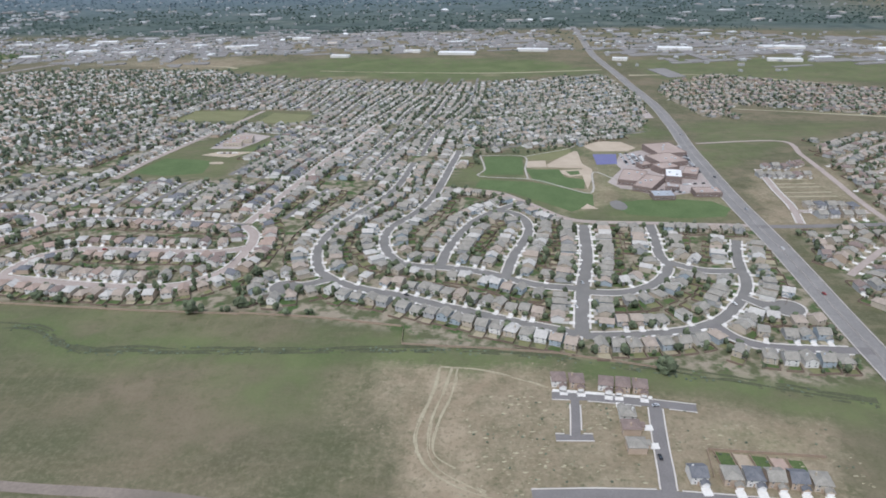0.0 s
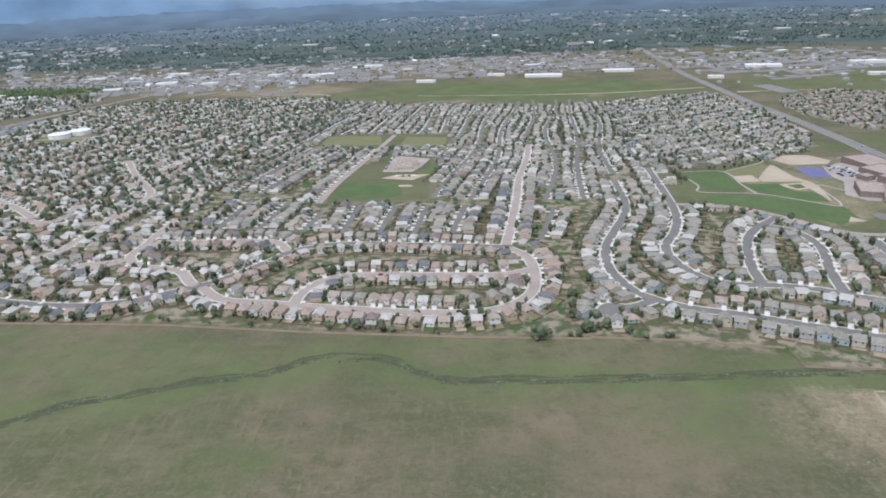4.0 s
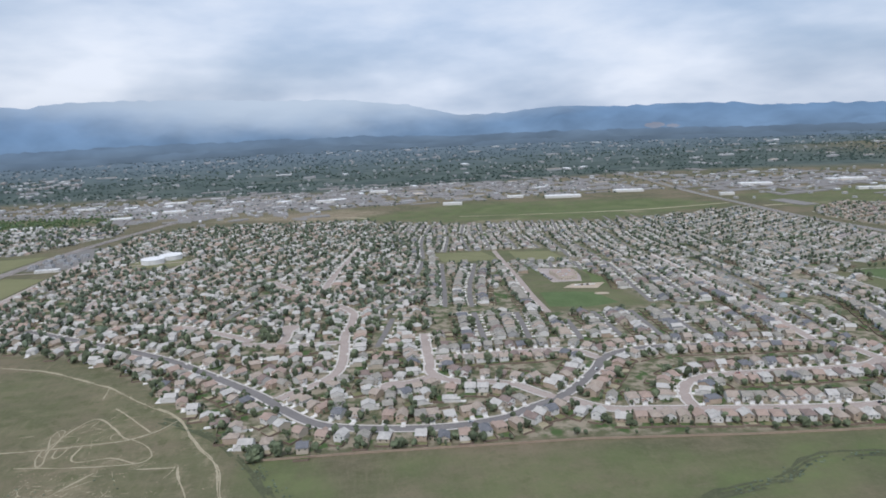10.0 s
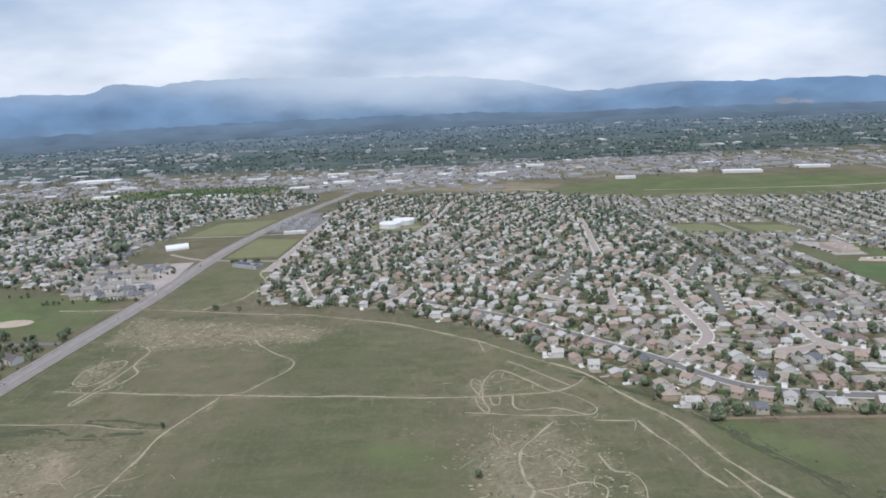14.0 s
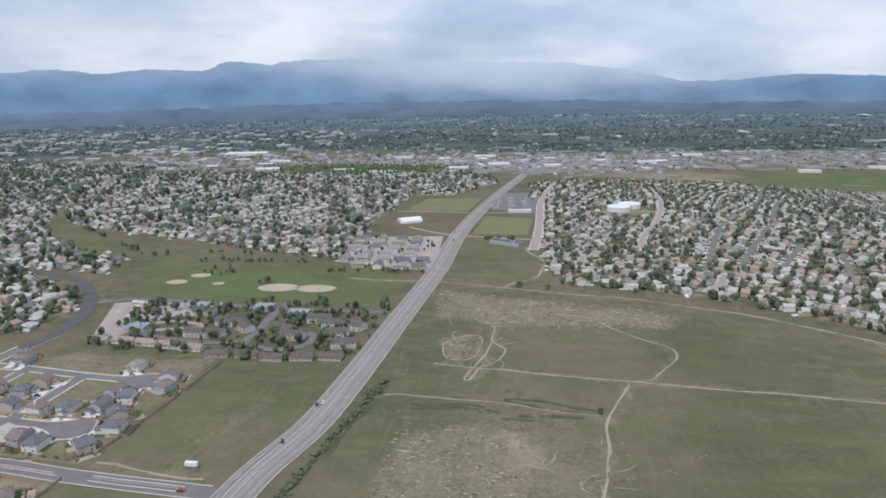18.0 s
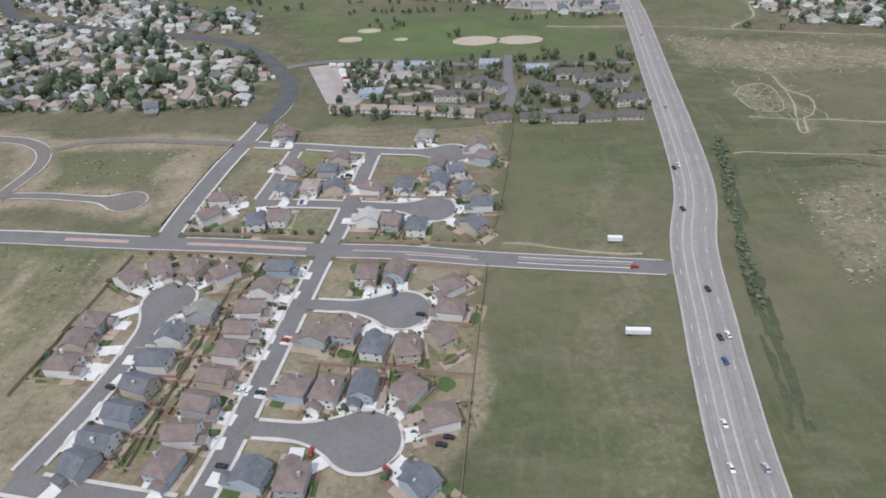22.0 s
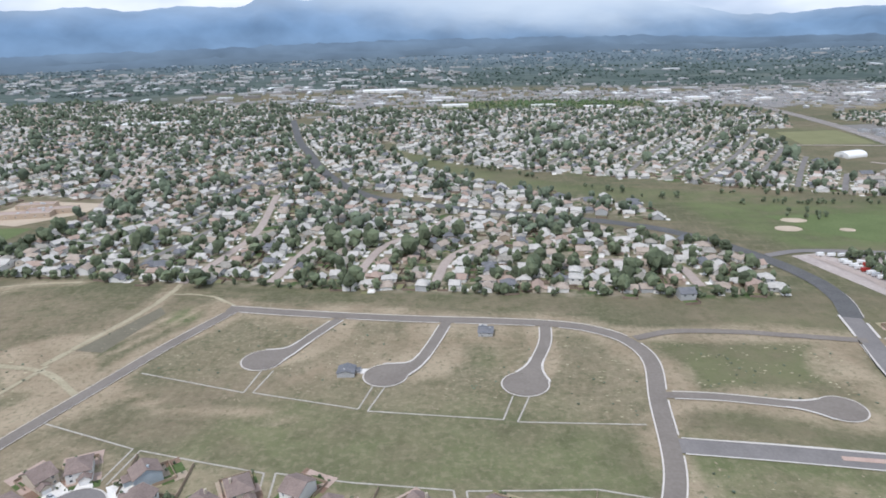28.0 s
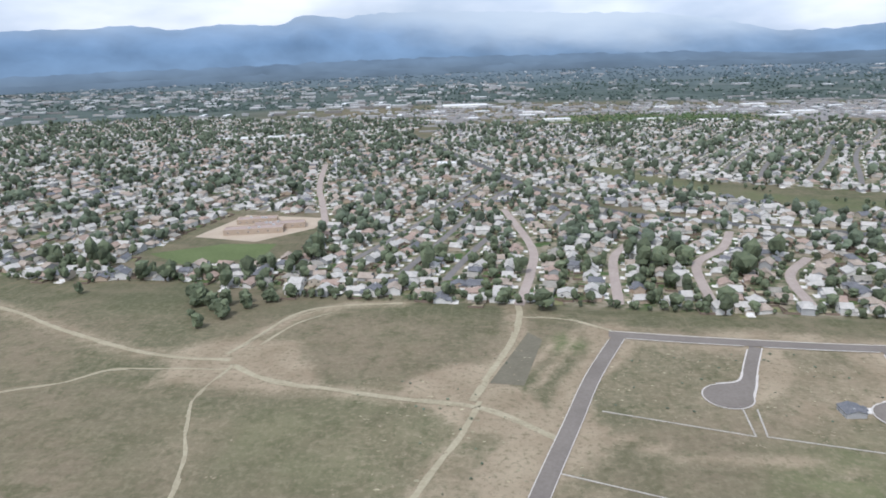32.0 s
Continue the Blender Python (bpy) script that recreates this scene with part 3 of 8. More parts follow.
ROADS = [  # name, line, width, surface, with pavements
    ("road", [(-560, 1560), (-640, 1240), (-671, 1018), (-698, 800), (-713, 682), (-721, 602), (-725, 523), (-730.5, 468), (-736.5, 413), (-743.5, 346), (-749.5, 303), (-759, 270), (-764.5, 236), (-767.5, 216), (-771.5, 180), (-777, 90)], 13.4, asphalt_hwy, False),
    ("road", [(300, 1640), (278, 1400), (258, 1199), (254, 986), (245, 800), (223, 652), (203, 547), (190, 463), (182, 402), (178, 356), (176, 327), (173, 290), (170, 256), (167, 215), (162, 120)], 11.0, asphalt_art, False),
    ("road", [(55, 238), (63, 278), (72, 315), (79, 360)], 6.0, asphalt_dark, True),
    ("road", [(-38, 440), (-3, 438), (16, 432), (34, 424), (48, 406), (60, 386), (70, 372), (83, 365), (116, 361), (172, 354)], 4.6, pale_road, False),
    ("road", [(58, 238), (39, 246), (25, 252), (7, 261), (-10, 269), (-25, 277), (-41, 283), (-54, 291), (-65, 303), (-70, 320), (-71, 338), (-66, 363), (-55, 389), (-41, 421), (-33, 454), (-26, 512)], LOCAL, asphalt_dark, True),
    ("road", [(56, 238), (70, 238), (87, 239), (103, 242), (118, 250), (130, 263), (139, 276), (144, 290), (146, 301), (150, 315), (157, 333)], LOCAL, asphalt_dark, True),
    ("road", [(63, 277), (78, 275), (90, 278), (101, 286), (109, 298), (111, 307), (110, 316), (114, 337), (117, 358)], LOCAL, asphalt_dark, True),
    ("road", [(111, 307), (119, 301), (128, 296), (144, 295)], LOCAL, asphalt_dark, True),
    ("road", [(135, 268), (141, 261), (149, 258)], LOCAL, asphalt_dark, True),
    ("road", [(112, 246), (117, 235), (124, 229), (136, 226), (168, 223)], LOCAL, asphalt, True),
    ("road", [(62, 280), (43, 284), (29, 292), (15, 300), (-1, 305), (-15, 307), (-26, 313), (-33, 326), (-36, 345), (-33, 362), (-20, 386), (-9, 420), (0, 476), (11, 552)], LOCAL, asphalt_dark, True),
    ("road", [(-4, 308), (-1, 325), (5, 344), (14, 366), (26, 383), (37, 393), (49, 404)], LOCAL, asphalt_dark, True),
    ("road", [(28, 294), (34, 317), (41, 335), (46, 351), (46, 369), (40, 382), (29, 388)], LOCAL, asphalt_dark, True),
    ("road", [(-60, 294), (-72, 287), (-79, 286)], LOCAL, asphalt_dark, True),
    ("road", [(36.5, 198.2), (53, 196.2), (71.5, 192.6), (86, 189.4)], 4.0, asphalt, True),
    ("road", [(72.3, 193), (69.5, 179), (67.5, 168), (65.9, 158), (64.3, 149), (61, 120), (60, 100)], 4.4, asphalt, True),
    ("road", [(44.5, 196), (42.7, 184), (41.3, 176)], 3.0, asphalt, True),
    ("road", [(34.5, 175.6), (47, 175.2)], 3.0, asphalt, True),
    ("road", [(23.6, 150.3), (43, 150.3), (64, 149.3)], 4.0, asphalt, True),
    ("road", [(65, 149), (88, 146), (118, 141.5)], 4.0, asphalt, True),
    ("road", [(-330, 172), (-240, 168), (-163, 160), (-129, 156), (-83, 151), (-40, 140)], 4.2, packed, False),
    ("road", [(176, 352), (204, 351), (260, 352)], 5.0, asphalt, False),
    ("road", [(215, 562), (289, 565), (281, 511), (268, 444), (258.4, 394), (254, 358), (250, 330)], 4.2, pale_road, False),
    ("road", [(-443, 386), (-426, 366), (-413, 347), (-400, 331), (-387, 323), (-367, 317), (-345, 313), (-329, 313), (-312, 316), (-301, 322), (-286, 329), (-273, 339), (-255, 359), (-245, 373), (-229, 382), (-209, 384), (-180, 380), (-148, 375), (-122, 369)], LOCAL, asphalt, True),
    ("road", [(-229, 304), (-228, 316), (-221, 329), (-208, 336), (-191, 336), (-162, 333), (-133, 330), (-120, 331), (-111, 335)], LOCAL, pale_road, True),
    ("road", [(-335, 440), (-337, 418), (-338, 394), (-339, 374), (-327, 360), (-312, 356), (-300, 349), (-291, 336), (-286, 331)], LOCAL, pale_road, True),
    ("road", [(-339, 370), (-354, 364), (-361, 363)], LOCAL, pale_road, True),
    ("road", [(-334, 397), (-291, 394), (-260, 391), (-247, 374)], LOCAL, pale_road, True),
    ("road", [(-121, 372), (-112, 425), (-104, 477), (-97, 530), (-84, 597), (-70, 690)], LOCAL, pale_road, True),
    ("road", [(-445, 612), (-412, 553), (-381, 506), (-379, 478), (-384, 450), (-385, 416), (-388, 391), (-397, 377), (-410, 367), (-417, 360)], LOCAL, pale_road, True),
    ("road", [(-386, 437), (-426, 442), (-463, 459)], LOCAL, pale_road, True),
    ("road", [(-432, 439), (-422, 448), (-420, 473)], LOCAL, pale_road, True),
    ("road", [(-246, 470), (-242, 526), (-231, 621), (-214, 782)], LOCAL, pale_road, False),
    ("road", [(-600, 520), (-542, 477), (-509, 452), (-478, 425), (-443, 386)], LOCAL, asphalt, True),
    ("road", [(-563, 470), (-549, 490), (-537, 510), (-499, 501), (-465, 476), (-442, 454)], LOCAL, pale_road, True),
    ("road", [(-612, 490), (-622, 520), (-627, 547), (-612, 570)], 3.6, pale_road, True),
    ("road", [(-365, 800), (-380, 700), (-391, 634), (-400, 570)], LOCAL, pale_road, True),
    ("road", [(-500, 960), (-520, 800), (-545, 690), (-576, 600), (-576, 560)], LOCAL, pale_road, True),
    ("road", [(-614, 1010), (-630, 900), (-645, 783), (-652, 658), (-660, 570)], 6.0, pale_road, True),
    ("road", [(-712, 722), (-640, 724), (-560, 728), (-500, 740)], 3.6, pale_road, False),
    ("road", [(-999.5, 284.6), (-972, 282), (-946, 279), (-926, 277), (-904, 275), (-870, 271), (-846, 269), (-822, 265), (-798, 262), (-767.3, 258.6)], WIDE, asphalt, True),
    ("road", [(-914, 369), (-916, 355), (-920, 330), (-923, 302), (-924, 280)], WIDE, asphalt, True),
    ("road", [(-1330, 1050), (-1249, 802), (-1219, 727), (-1188, 649), (-1155, 588), (-1126, 552), (-1094, 536), (-1060, 520), (-1021, 507), (-987, 495), (-959, 480), (-936, 456), (-920, 430), (-911, 405), (-910, 385), (-914, 367)], 8.0, asphalt_curve, False),
    ("road", [(-884, 172), (-880, 193), (-877, 217), (-873, 250), (-870, 273), (-868, 287), (-864, 330), (-863, 338)], LOCAL, asphalt, True),
    ("road", [(-912, 347), (-891, 344), (-864, 339), (-835, 335)], 4.2, asphalt, True),
    ("road", [(-901, 301), (-867, 298), (-839, 294)], 4.2, asphalt, True),
    ("road", [(-899, 300), (-897, 316), (-894, 343)], 4.2, asphalt, True),
    ("road", [(-872, 245), (-852, 243), (-844, 242)], 4.2, asphalt, True),
    ("road", [(-878, 202), (-861, 200), (-850, 198)], 4.2, asphalt, True),
    ("road", [(-912, 247), (-913, 232), (-915, 217), (-918, 204), (-922, 190)], LOCAL, asphalt, True),
    ("road", [(-924, 188), (-901, 184), (-884, 181)], LOCAL, asphalt, True),
    ("road", [(-1016, 222), (-1012, 238), (-1007, 254), (-1001, 275), (-998, 306), (-995, 331), (-1000, 346), (-1011, 355), (-1024, 359), (-1044, 361), (-1084, 363), (-1125, 367), (-1155, 371)], LOCAL, asphalt_brown, True),
    ("road", [(-996, 310), (-978, 309), (-950, 304)], 3.6, asphalt_brown, True),
    ("road", [(-997, 348), (-982, 354), (-960, 354), (-945, 352), (-918, 348)], 3.6, asphalt_brown, False),
    ("road", [(-1151, 371), (-1164, 339), (-1173, 311), (-1182, 283), (-1192, 250), (-1204, 215)], 4.6, asphalt_brown, True),
    ("road", [(-1124, 330), (-1118, 336), (-1113, 348), (-1107, 362)], 3.8, asphalt_brown, True),
    ("road", [(-1080, 321), (-1073, 327), (-1069, 340), (-1065, 360)], 3.8, asphalt_brown, True),
    ("road", [(-1036, 317), (-1033, 329), (-1029, 344), (-1028, 359)], 3.8, asphalt_brown, True),
    ("road", [(-1187, 398), (-1181, 441), (-1180, 480), (-1195, 560)], 4.4, pale_road, False),
    ("road", [(-1147, 400), (-1141, 458), (-1130, 484)], 4.4, pale_road, False),
    ("road", [(-1110, 402), (-1104, 450), (-1085, 476), (-1072, 507)], 4.4, pale_road, False),
    ("road", [(-1073, 400), (-1068, 435), (-1050, 461)], 4.4, pale_road, False),
    ("road", [(-1301, 522), (-1319, 580), (-1337, 637), (-1360, 740)], 4.4, pale_road, False),
    ("road", [(-960, 398), (-966, 425), (-1000, 430), (-1030, 428)], 4.4, pale_road, False),
    ("road", [(-919, 437), (-897, 444), (-848, 439), (-820, 432), (-745, 428)], 4.6, asphalt, False),
    ("road", [(-804, 445), (-806, 428), (-806.5, 412), (-806, 394), (-807, 381), (-796, 373.5), (-785, 372.5), (-776, 379), (-774, 389), (-780, 395)], 4.6, asphalt, False),
    ("road", [(-899, 438), (-888, 410), (-882, 394), (-853, 396), (-838, 402), (-855, 408), (-868, 404)], 3.8, pale_road, False),
    ("road", [(-1051, 242), (-1052, 228), (-1058, 205), (-1062, 180)], 4.2, asphalt, True),
    ("road", [(-1100, 245.5), (-1101, 230), (-1106, 205), (-1110, 180)], 4.2, asphalt, True),
    ("road", [(-1147, 254), (-1150, 236), (-1156, 205), (-1160, 180)], 4.2, asphalt, True),
    ("road", [(228, 470), (222, 440), (216.5, 414), (212, 386), (203, 355)], 3.6, pale_road, True),
    ("road", [(207, 375.5), (230, 374.2), (252, 372)], 3.6, pale_road, True),
    ("road", [(-122, 369), (-113, 356), (-110, 341), (-111, 322), (-115, 306), (-125, 295), (-136, 290), (-150, 289), (-175, 292), (-200, 297), (-227, 303), (-247, 308), (-262, 311), (-272, 317), (-282, 329)], LOCAL, pale_road, True),
    ("road", [(-807, 382), (-818, 379.5), (-829, 379.3), (-851, 384), (-868, 391)], 4.0, asphalt, False),
    ("road", [(-788.5, 729.6), (-752, 726), (-716.7, 722.3)], 3.6, pale_road, False),
    ("road", [(-765, 650), (-745, 633), (-725.8, 621), (-690, 611), (-658.7, 604.5), (-632.9, 599.5)], 3.6, pale_road, False),
]
BULBS = [(150, 258, 7.0, asphalt_dark), (-80, 286, 7.0, asphalt_dark), (-845, 242, 7.6, asphalt), (-850, 198, 8.2, asphalt), (-911.5, 248, 7.2, asphalt), (-833, 335, 7.2, asphalt), (-838, 294, 7.2, asphalt),
         (-947, 304, 6.5, asphalt_brown), (-1126, 328, 7.0, asphalt_brown), (-1082, 319, 7.0, asphalt_brown), (-1037, 315, 7.2, asphalt_brown), (-420, 475, 6.0, pale_road), (-361, 362, 6.0, pale_road),
         (-1051, 241.5, 6.2, asphalt), (-1100.3, 245.5, 7.0, asphalt), (-1147, 253, 7.2, asphalt)]
TRAILS = [  # worn dirt paths, with their widths
    ([(-816, 273), (-806, 271.5), (-794, 269), (-782, 266.5), (-775, 266)], 1.3),
    ([(-711, 361.6), (-697, 358), (-673, 354), (-650, 350.5), (-628, 346.7), (-596, 342.4), (-551, 336), (-515, 331.5), (-500, 331.5), (-485, 332.3), (-477.5, 334.3), (-469.6, 338.2), (-461, 348)], 1.5),
    ([(-780, 492), (-713, 484.8), (-679, 475), (-656.6, 468), (-615, 459), (-577, 444.3), (-541, 424.6), (-507.4, 397.2), (-478.4, 367.4), (-461, 348), (-445, 316), (-436.5, 300), (-429.7, 274), (-422, 252), (-416, 239), (-410, 215)], 1.7),
    ([(-628, 346), (-635.6, 328.7), (-641.7, 311), (-643, 296), (-647.7, 274), (-656, 240)], 1.4),
    ([(-484, 306), (-493, 294.4), (-500.6, 284.6), (-502, 273), (-501, 265.7), (-498.4, 260.4), (-492.5, 256.6), (-488, 250), (-484, 242)], 1.4), ([(-499, 261.5), (-503, 252.7), (-512, 246)], 1.2),
    ([(-512.4, 333), (-508.5, 348.7), (-500.7, 358.9), (-490, 346.6), (-482.5, 336.7), (-478, 333.2)], 1.0), ([(-511.6, 333), (-514.3, 343), (-513.3, 349.9), (-510.5, 347), (-510, 334), (-510.2, 329.3), (-508.3, 319.4), (-510, 316.5), (-512.8, 323), (-513.3, 331.3)], 1.0),
    ([(-507.8, 330.7), (-507, 323.5), (-503.8, 323.2), (-502.3, 331.8)], 0.9), ([(-497.8, 332.5), (-496.5, 318.7), (-481, 317.6), (-469.6, 310), (-464.4, 314.8), (-468.3, 323.7), (-477.6, 332.6)], 1.1),
    ([(-519, 317.4), (-500, 313.4), (-483.6, 311.7), (-469.6, 310.3)], 0.8), ([(-495.3, 369.4), (-482, 352), (-471, 338.4)], 0.9), ([(-507.4, 397), (-505.5, 383)], 0.8),
    ([(-498.4, 259.4), (-489.6, 260.3), (-480.7, 263), (-475, 259.3), (-478, 250), (-481, 244.7)], 1.1), ([(-472.4, 280), (-470.2, 270), (-464.5, 267.7), (-462.5, 260.5), (-465, 249.4), (-467, 240)], 1.0),
    ([(-451.8, 303.6), (-450, 294.6), (-443, 279), (-440.5, 267.4), (-436.3, 256.5)], 1.2), ([(-468, 305.7), (-453, 303.7)], 0.8), ([(-433.6, 266.7), (-428.8, 249.3), (-428, 236)], 0.7),
    ([(-627, 347.2), (-618.4, 348.8), (-610.8, 360), (-602.8, 374), (-603.6, 384.7), (-613.4, 394.7), (-625.7, 409.3), (-634, 421.8), (-647.5, 428), (-662.4, 428.3), (-674.5, 426.7)], 1.0),
    ([(-671.8, 456), (-673.9, 432), (-681, 420.7), (-690.3, 415), (-685.7, 407.5), (-685.7, 389.5), (-679.8, 380.4), (-680.2, 372.6), (-685.6, 362), (-690.8, 358.5), (-694, 346.3), (-696.2, 344.7), (-696.6, 348), (-693, 360.3), (-688.3, 372.6), (-685.5, 388)], 1.2),
    ([(-709, 385), (-702.7, 393), (-693, 395), (-691, 382.5), (-695, 366.5), (-706, 368), (-709, 385)], 0.7), ([(-728, 329), (-720.7, 330), (-699, 326.3), (-677.7, 324), (-661.6, 319.6), (-644, 316.6)], 0.8),
    ([(-680, 477), (-676.6, 484), (-661, 498.5), (-656, 518), (-655.3, 543), (-663, 564.4), (-665.3, 582)], 1.8),
    ([(-4, 217), (-7, 203), (-10.7, 188), (-12.3, 178), (-11, 170), (-8.2, 163), (-2, 156.5), (6.5, 151), (20, 145)], 1.5), ([(0.5, 217), (-2.8, 199.4), (-6.7, 186.7), (-8.5, 175), (-7.4, 167), (-2, 159.4), (10, 152)], 1.3),
    ([(3, 216), (0, 201), (-4, 188), (-6, 176), (-5, 168), (1, 162)], 1.0), ([(-4, 217), (12, 215), (26, 209), (36, 203)], 1.1),
    ([(-1440, 402), (-1408, 390), (-1369, 371), (-1336, 355), (-1310, 348), (-1287, 345)], 2.4),
    ([(-1380, 305), (-1353, 320), (-1338, 326), (-1325, 337), (-1306, 339), (-1285, 338)], 1.8),
    ([(-1285, 342), (-1288, 321), (-1282, 303), (-1275, 285), (-1270, 255)], 1.8),
    ([(-1290, 350), (-1277, 385), (-1259, 396), (-1235, 400)], 2.2),
    ([(-1284, 342), (-1263, 330), (-1225, 323), (-1203, 319), (-1191, 313), (-1177, 303)], 2.8),
    ([(-1187, 398), (-1187, 388), (-1190, 366), (-1195, 344), (-1202, 322)], 3.0),
    ([(-1187, 387), (-1170, 385), (-1154, 374)], 1.8),
    ([(-1200, 322), (-1205, 300), (-1212, 280), (-1222, 255)], 2.0),
    ([(-1281, 358), (-1274, 376), (-1262, 388)], 1.2), ([(-1286, 356), (-1279, 380), (-1268, 392)], 1.0),
]
FAR_TRACKS = [[(-470, 1115), (-417, 1098), (-315, 1057), (-242, 1004), (-120, 970), (1, 948), (73, 948), (168, 951), (243, 964)], [(-414, 1160), (-370, 1150), (-345, 1130)], [(270, 1000), (390, 985), (540, 890)], [(-200, 1090), (-60, 1060), (90, 1040), (240, 1050)], [(320, 740), (380, 712), (460, 668)]]
WALKS = [  # pale concrete lot edges laid on the empty building land
    [(-1164, 318), (-1125, 307), (-1124, 321)], [(-1120, 321), (-1122, 307), (-1087, 299), (-1085, 312)], [(-1081, 312), (-1084, 298), (-1044, 295), (-1041, 308)],
    [(-1036, 308), (-1040, 294), (-1004, 294)], [(-1178, 288), (-1160, 282), (-1145, 277), (-1146.5, 262)], [(-1144, 262), (-1142.6, 276.4), (-1124, 272.2), (-1105.3, 268.3), (-1103.2, 254)],
    [(-1100.4, 254), (-1102.3, 268.5), (-1082.2, 265.7), (-1056.4, 263.9), (-1053.6, 249)], [(-1051, 249), (-1053.2, 263.8), (-1037, 264.7), (-1021.5, 265.8), (-1008.6, 263)]]
CREEKS = [[(-330, 205), (-301, 226), (-280, 232), (-261, 238), (-244, 241), (-227, 244), (-215, 250), (-203, 254), (-190, 253), (-177, 249), (-167, 241), (-150, 233), (-128, 232), (-103, 231), (-70, 230), (-47, 230), (-20, 230), (21, 227), (63, 217), (102, 206), (150, 190)]]
SUBURB = [(-95, 264), (-21, 245), (-10, 231), (43, 225), (83, 213), (134, 201), (168, 205), (170, 256), (173, 290), (176, 350), (83, 362), (20, 428), (-5, 440), (22, 520), (95, 545), (190, 620), (235, 800), (240, 1000), (0, 950), (-220, 1020), (-375, 1100),
          (-600, 1010), (-650, 960), (-655, 570), (-645, 487), (-575, 466), (-540, 450), (-508, 420), (-444, 338), (-425, 305), (-378, 301), (-286, 292), (-217, 279), (-145, 269)]
WEST_1 = [(-800, 545), (-800, 720), (-792, 840), (-740, 855), (-690, 1020), (-720, 1130), (-850, 1185), (-1120, 1185), (-1290, 1220), (-1290, 1010), (-1205, 930), (-1135, 730), (-1080, 660), (-1010, 625), (-920, 590)]
WEST_2 = [(-960, 536), (-955, 500), (-1020, 516), (-1078, 538), (-1138, 580), (-1168, 632), (-1200, 700), (-1228, 770), (-1262, 860), (-1296, 955), (-1222, 955), (-1186, 850), (-1152, 745), (-1116, 660), (-1071, 604), (-1017, 561)]
WEST_3 = [(-925, 395), (-928, 425), (-965, 470), (-1020, 498), (-1105, 530), (-1170, 590), (-1260, 800), (-1330, 1050), (-1330, 1320), (-1500, 1350), (-1900, 1480), (-2500, 1150), (-1900, 560), (-1433, 427), (-1349, 427), (-1273, 407), (-1187, 400), (-1054, 388), (-940, 385)]
EAST_1 = [(270, 690), (272, 850), (300, 930), (390, 985), (530, 880), (620, 760), (520, 640), (440, 690), (380, 735), (330, 770), (312, 730), (300, 680)]
EAST_2 = [(310, 560), (262, 370), (192, 335), (190, 250), (184, 170), (420, 120), (760, 500), (640, 660)]
PARKS = [[(-250, 470), (-165, 470), (-165, 645), (-212, 645), (-245, 560)], [(-292, 688), (-150, 695), (-150, 782), (-222, 790), (-290, 765)], [(-1390, 440), (-1300, 455), (-1295, 550), (-1375, 560)],
         [(-590, 700), (-540, 700), (-540, 765), (-590, 765)], [(-715, 480), (-655, 480), (-650, 610), (-655, 730), (-712, 735)], [(-790, 725), (-705, 725), (-705, 855), (-790, 850)],
         [(-20, 505), (20, 505), (110, 550), (60, 560), (20, 530)]]

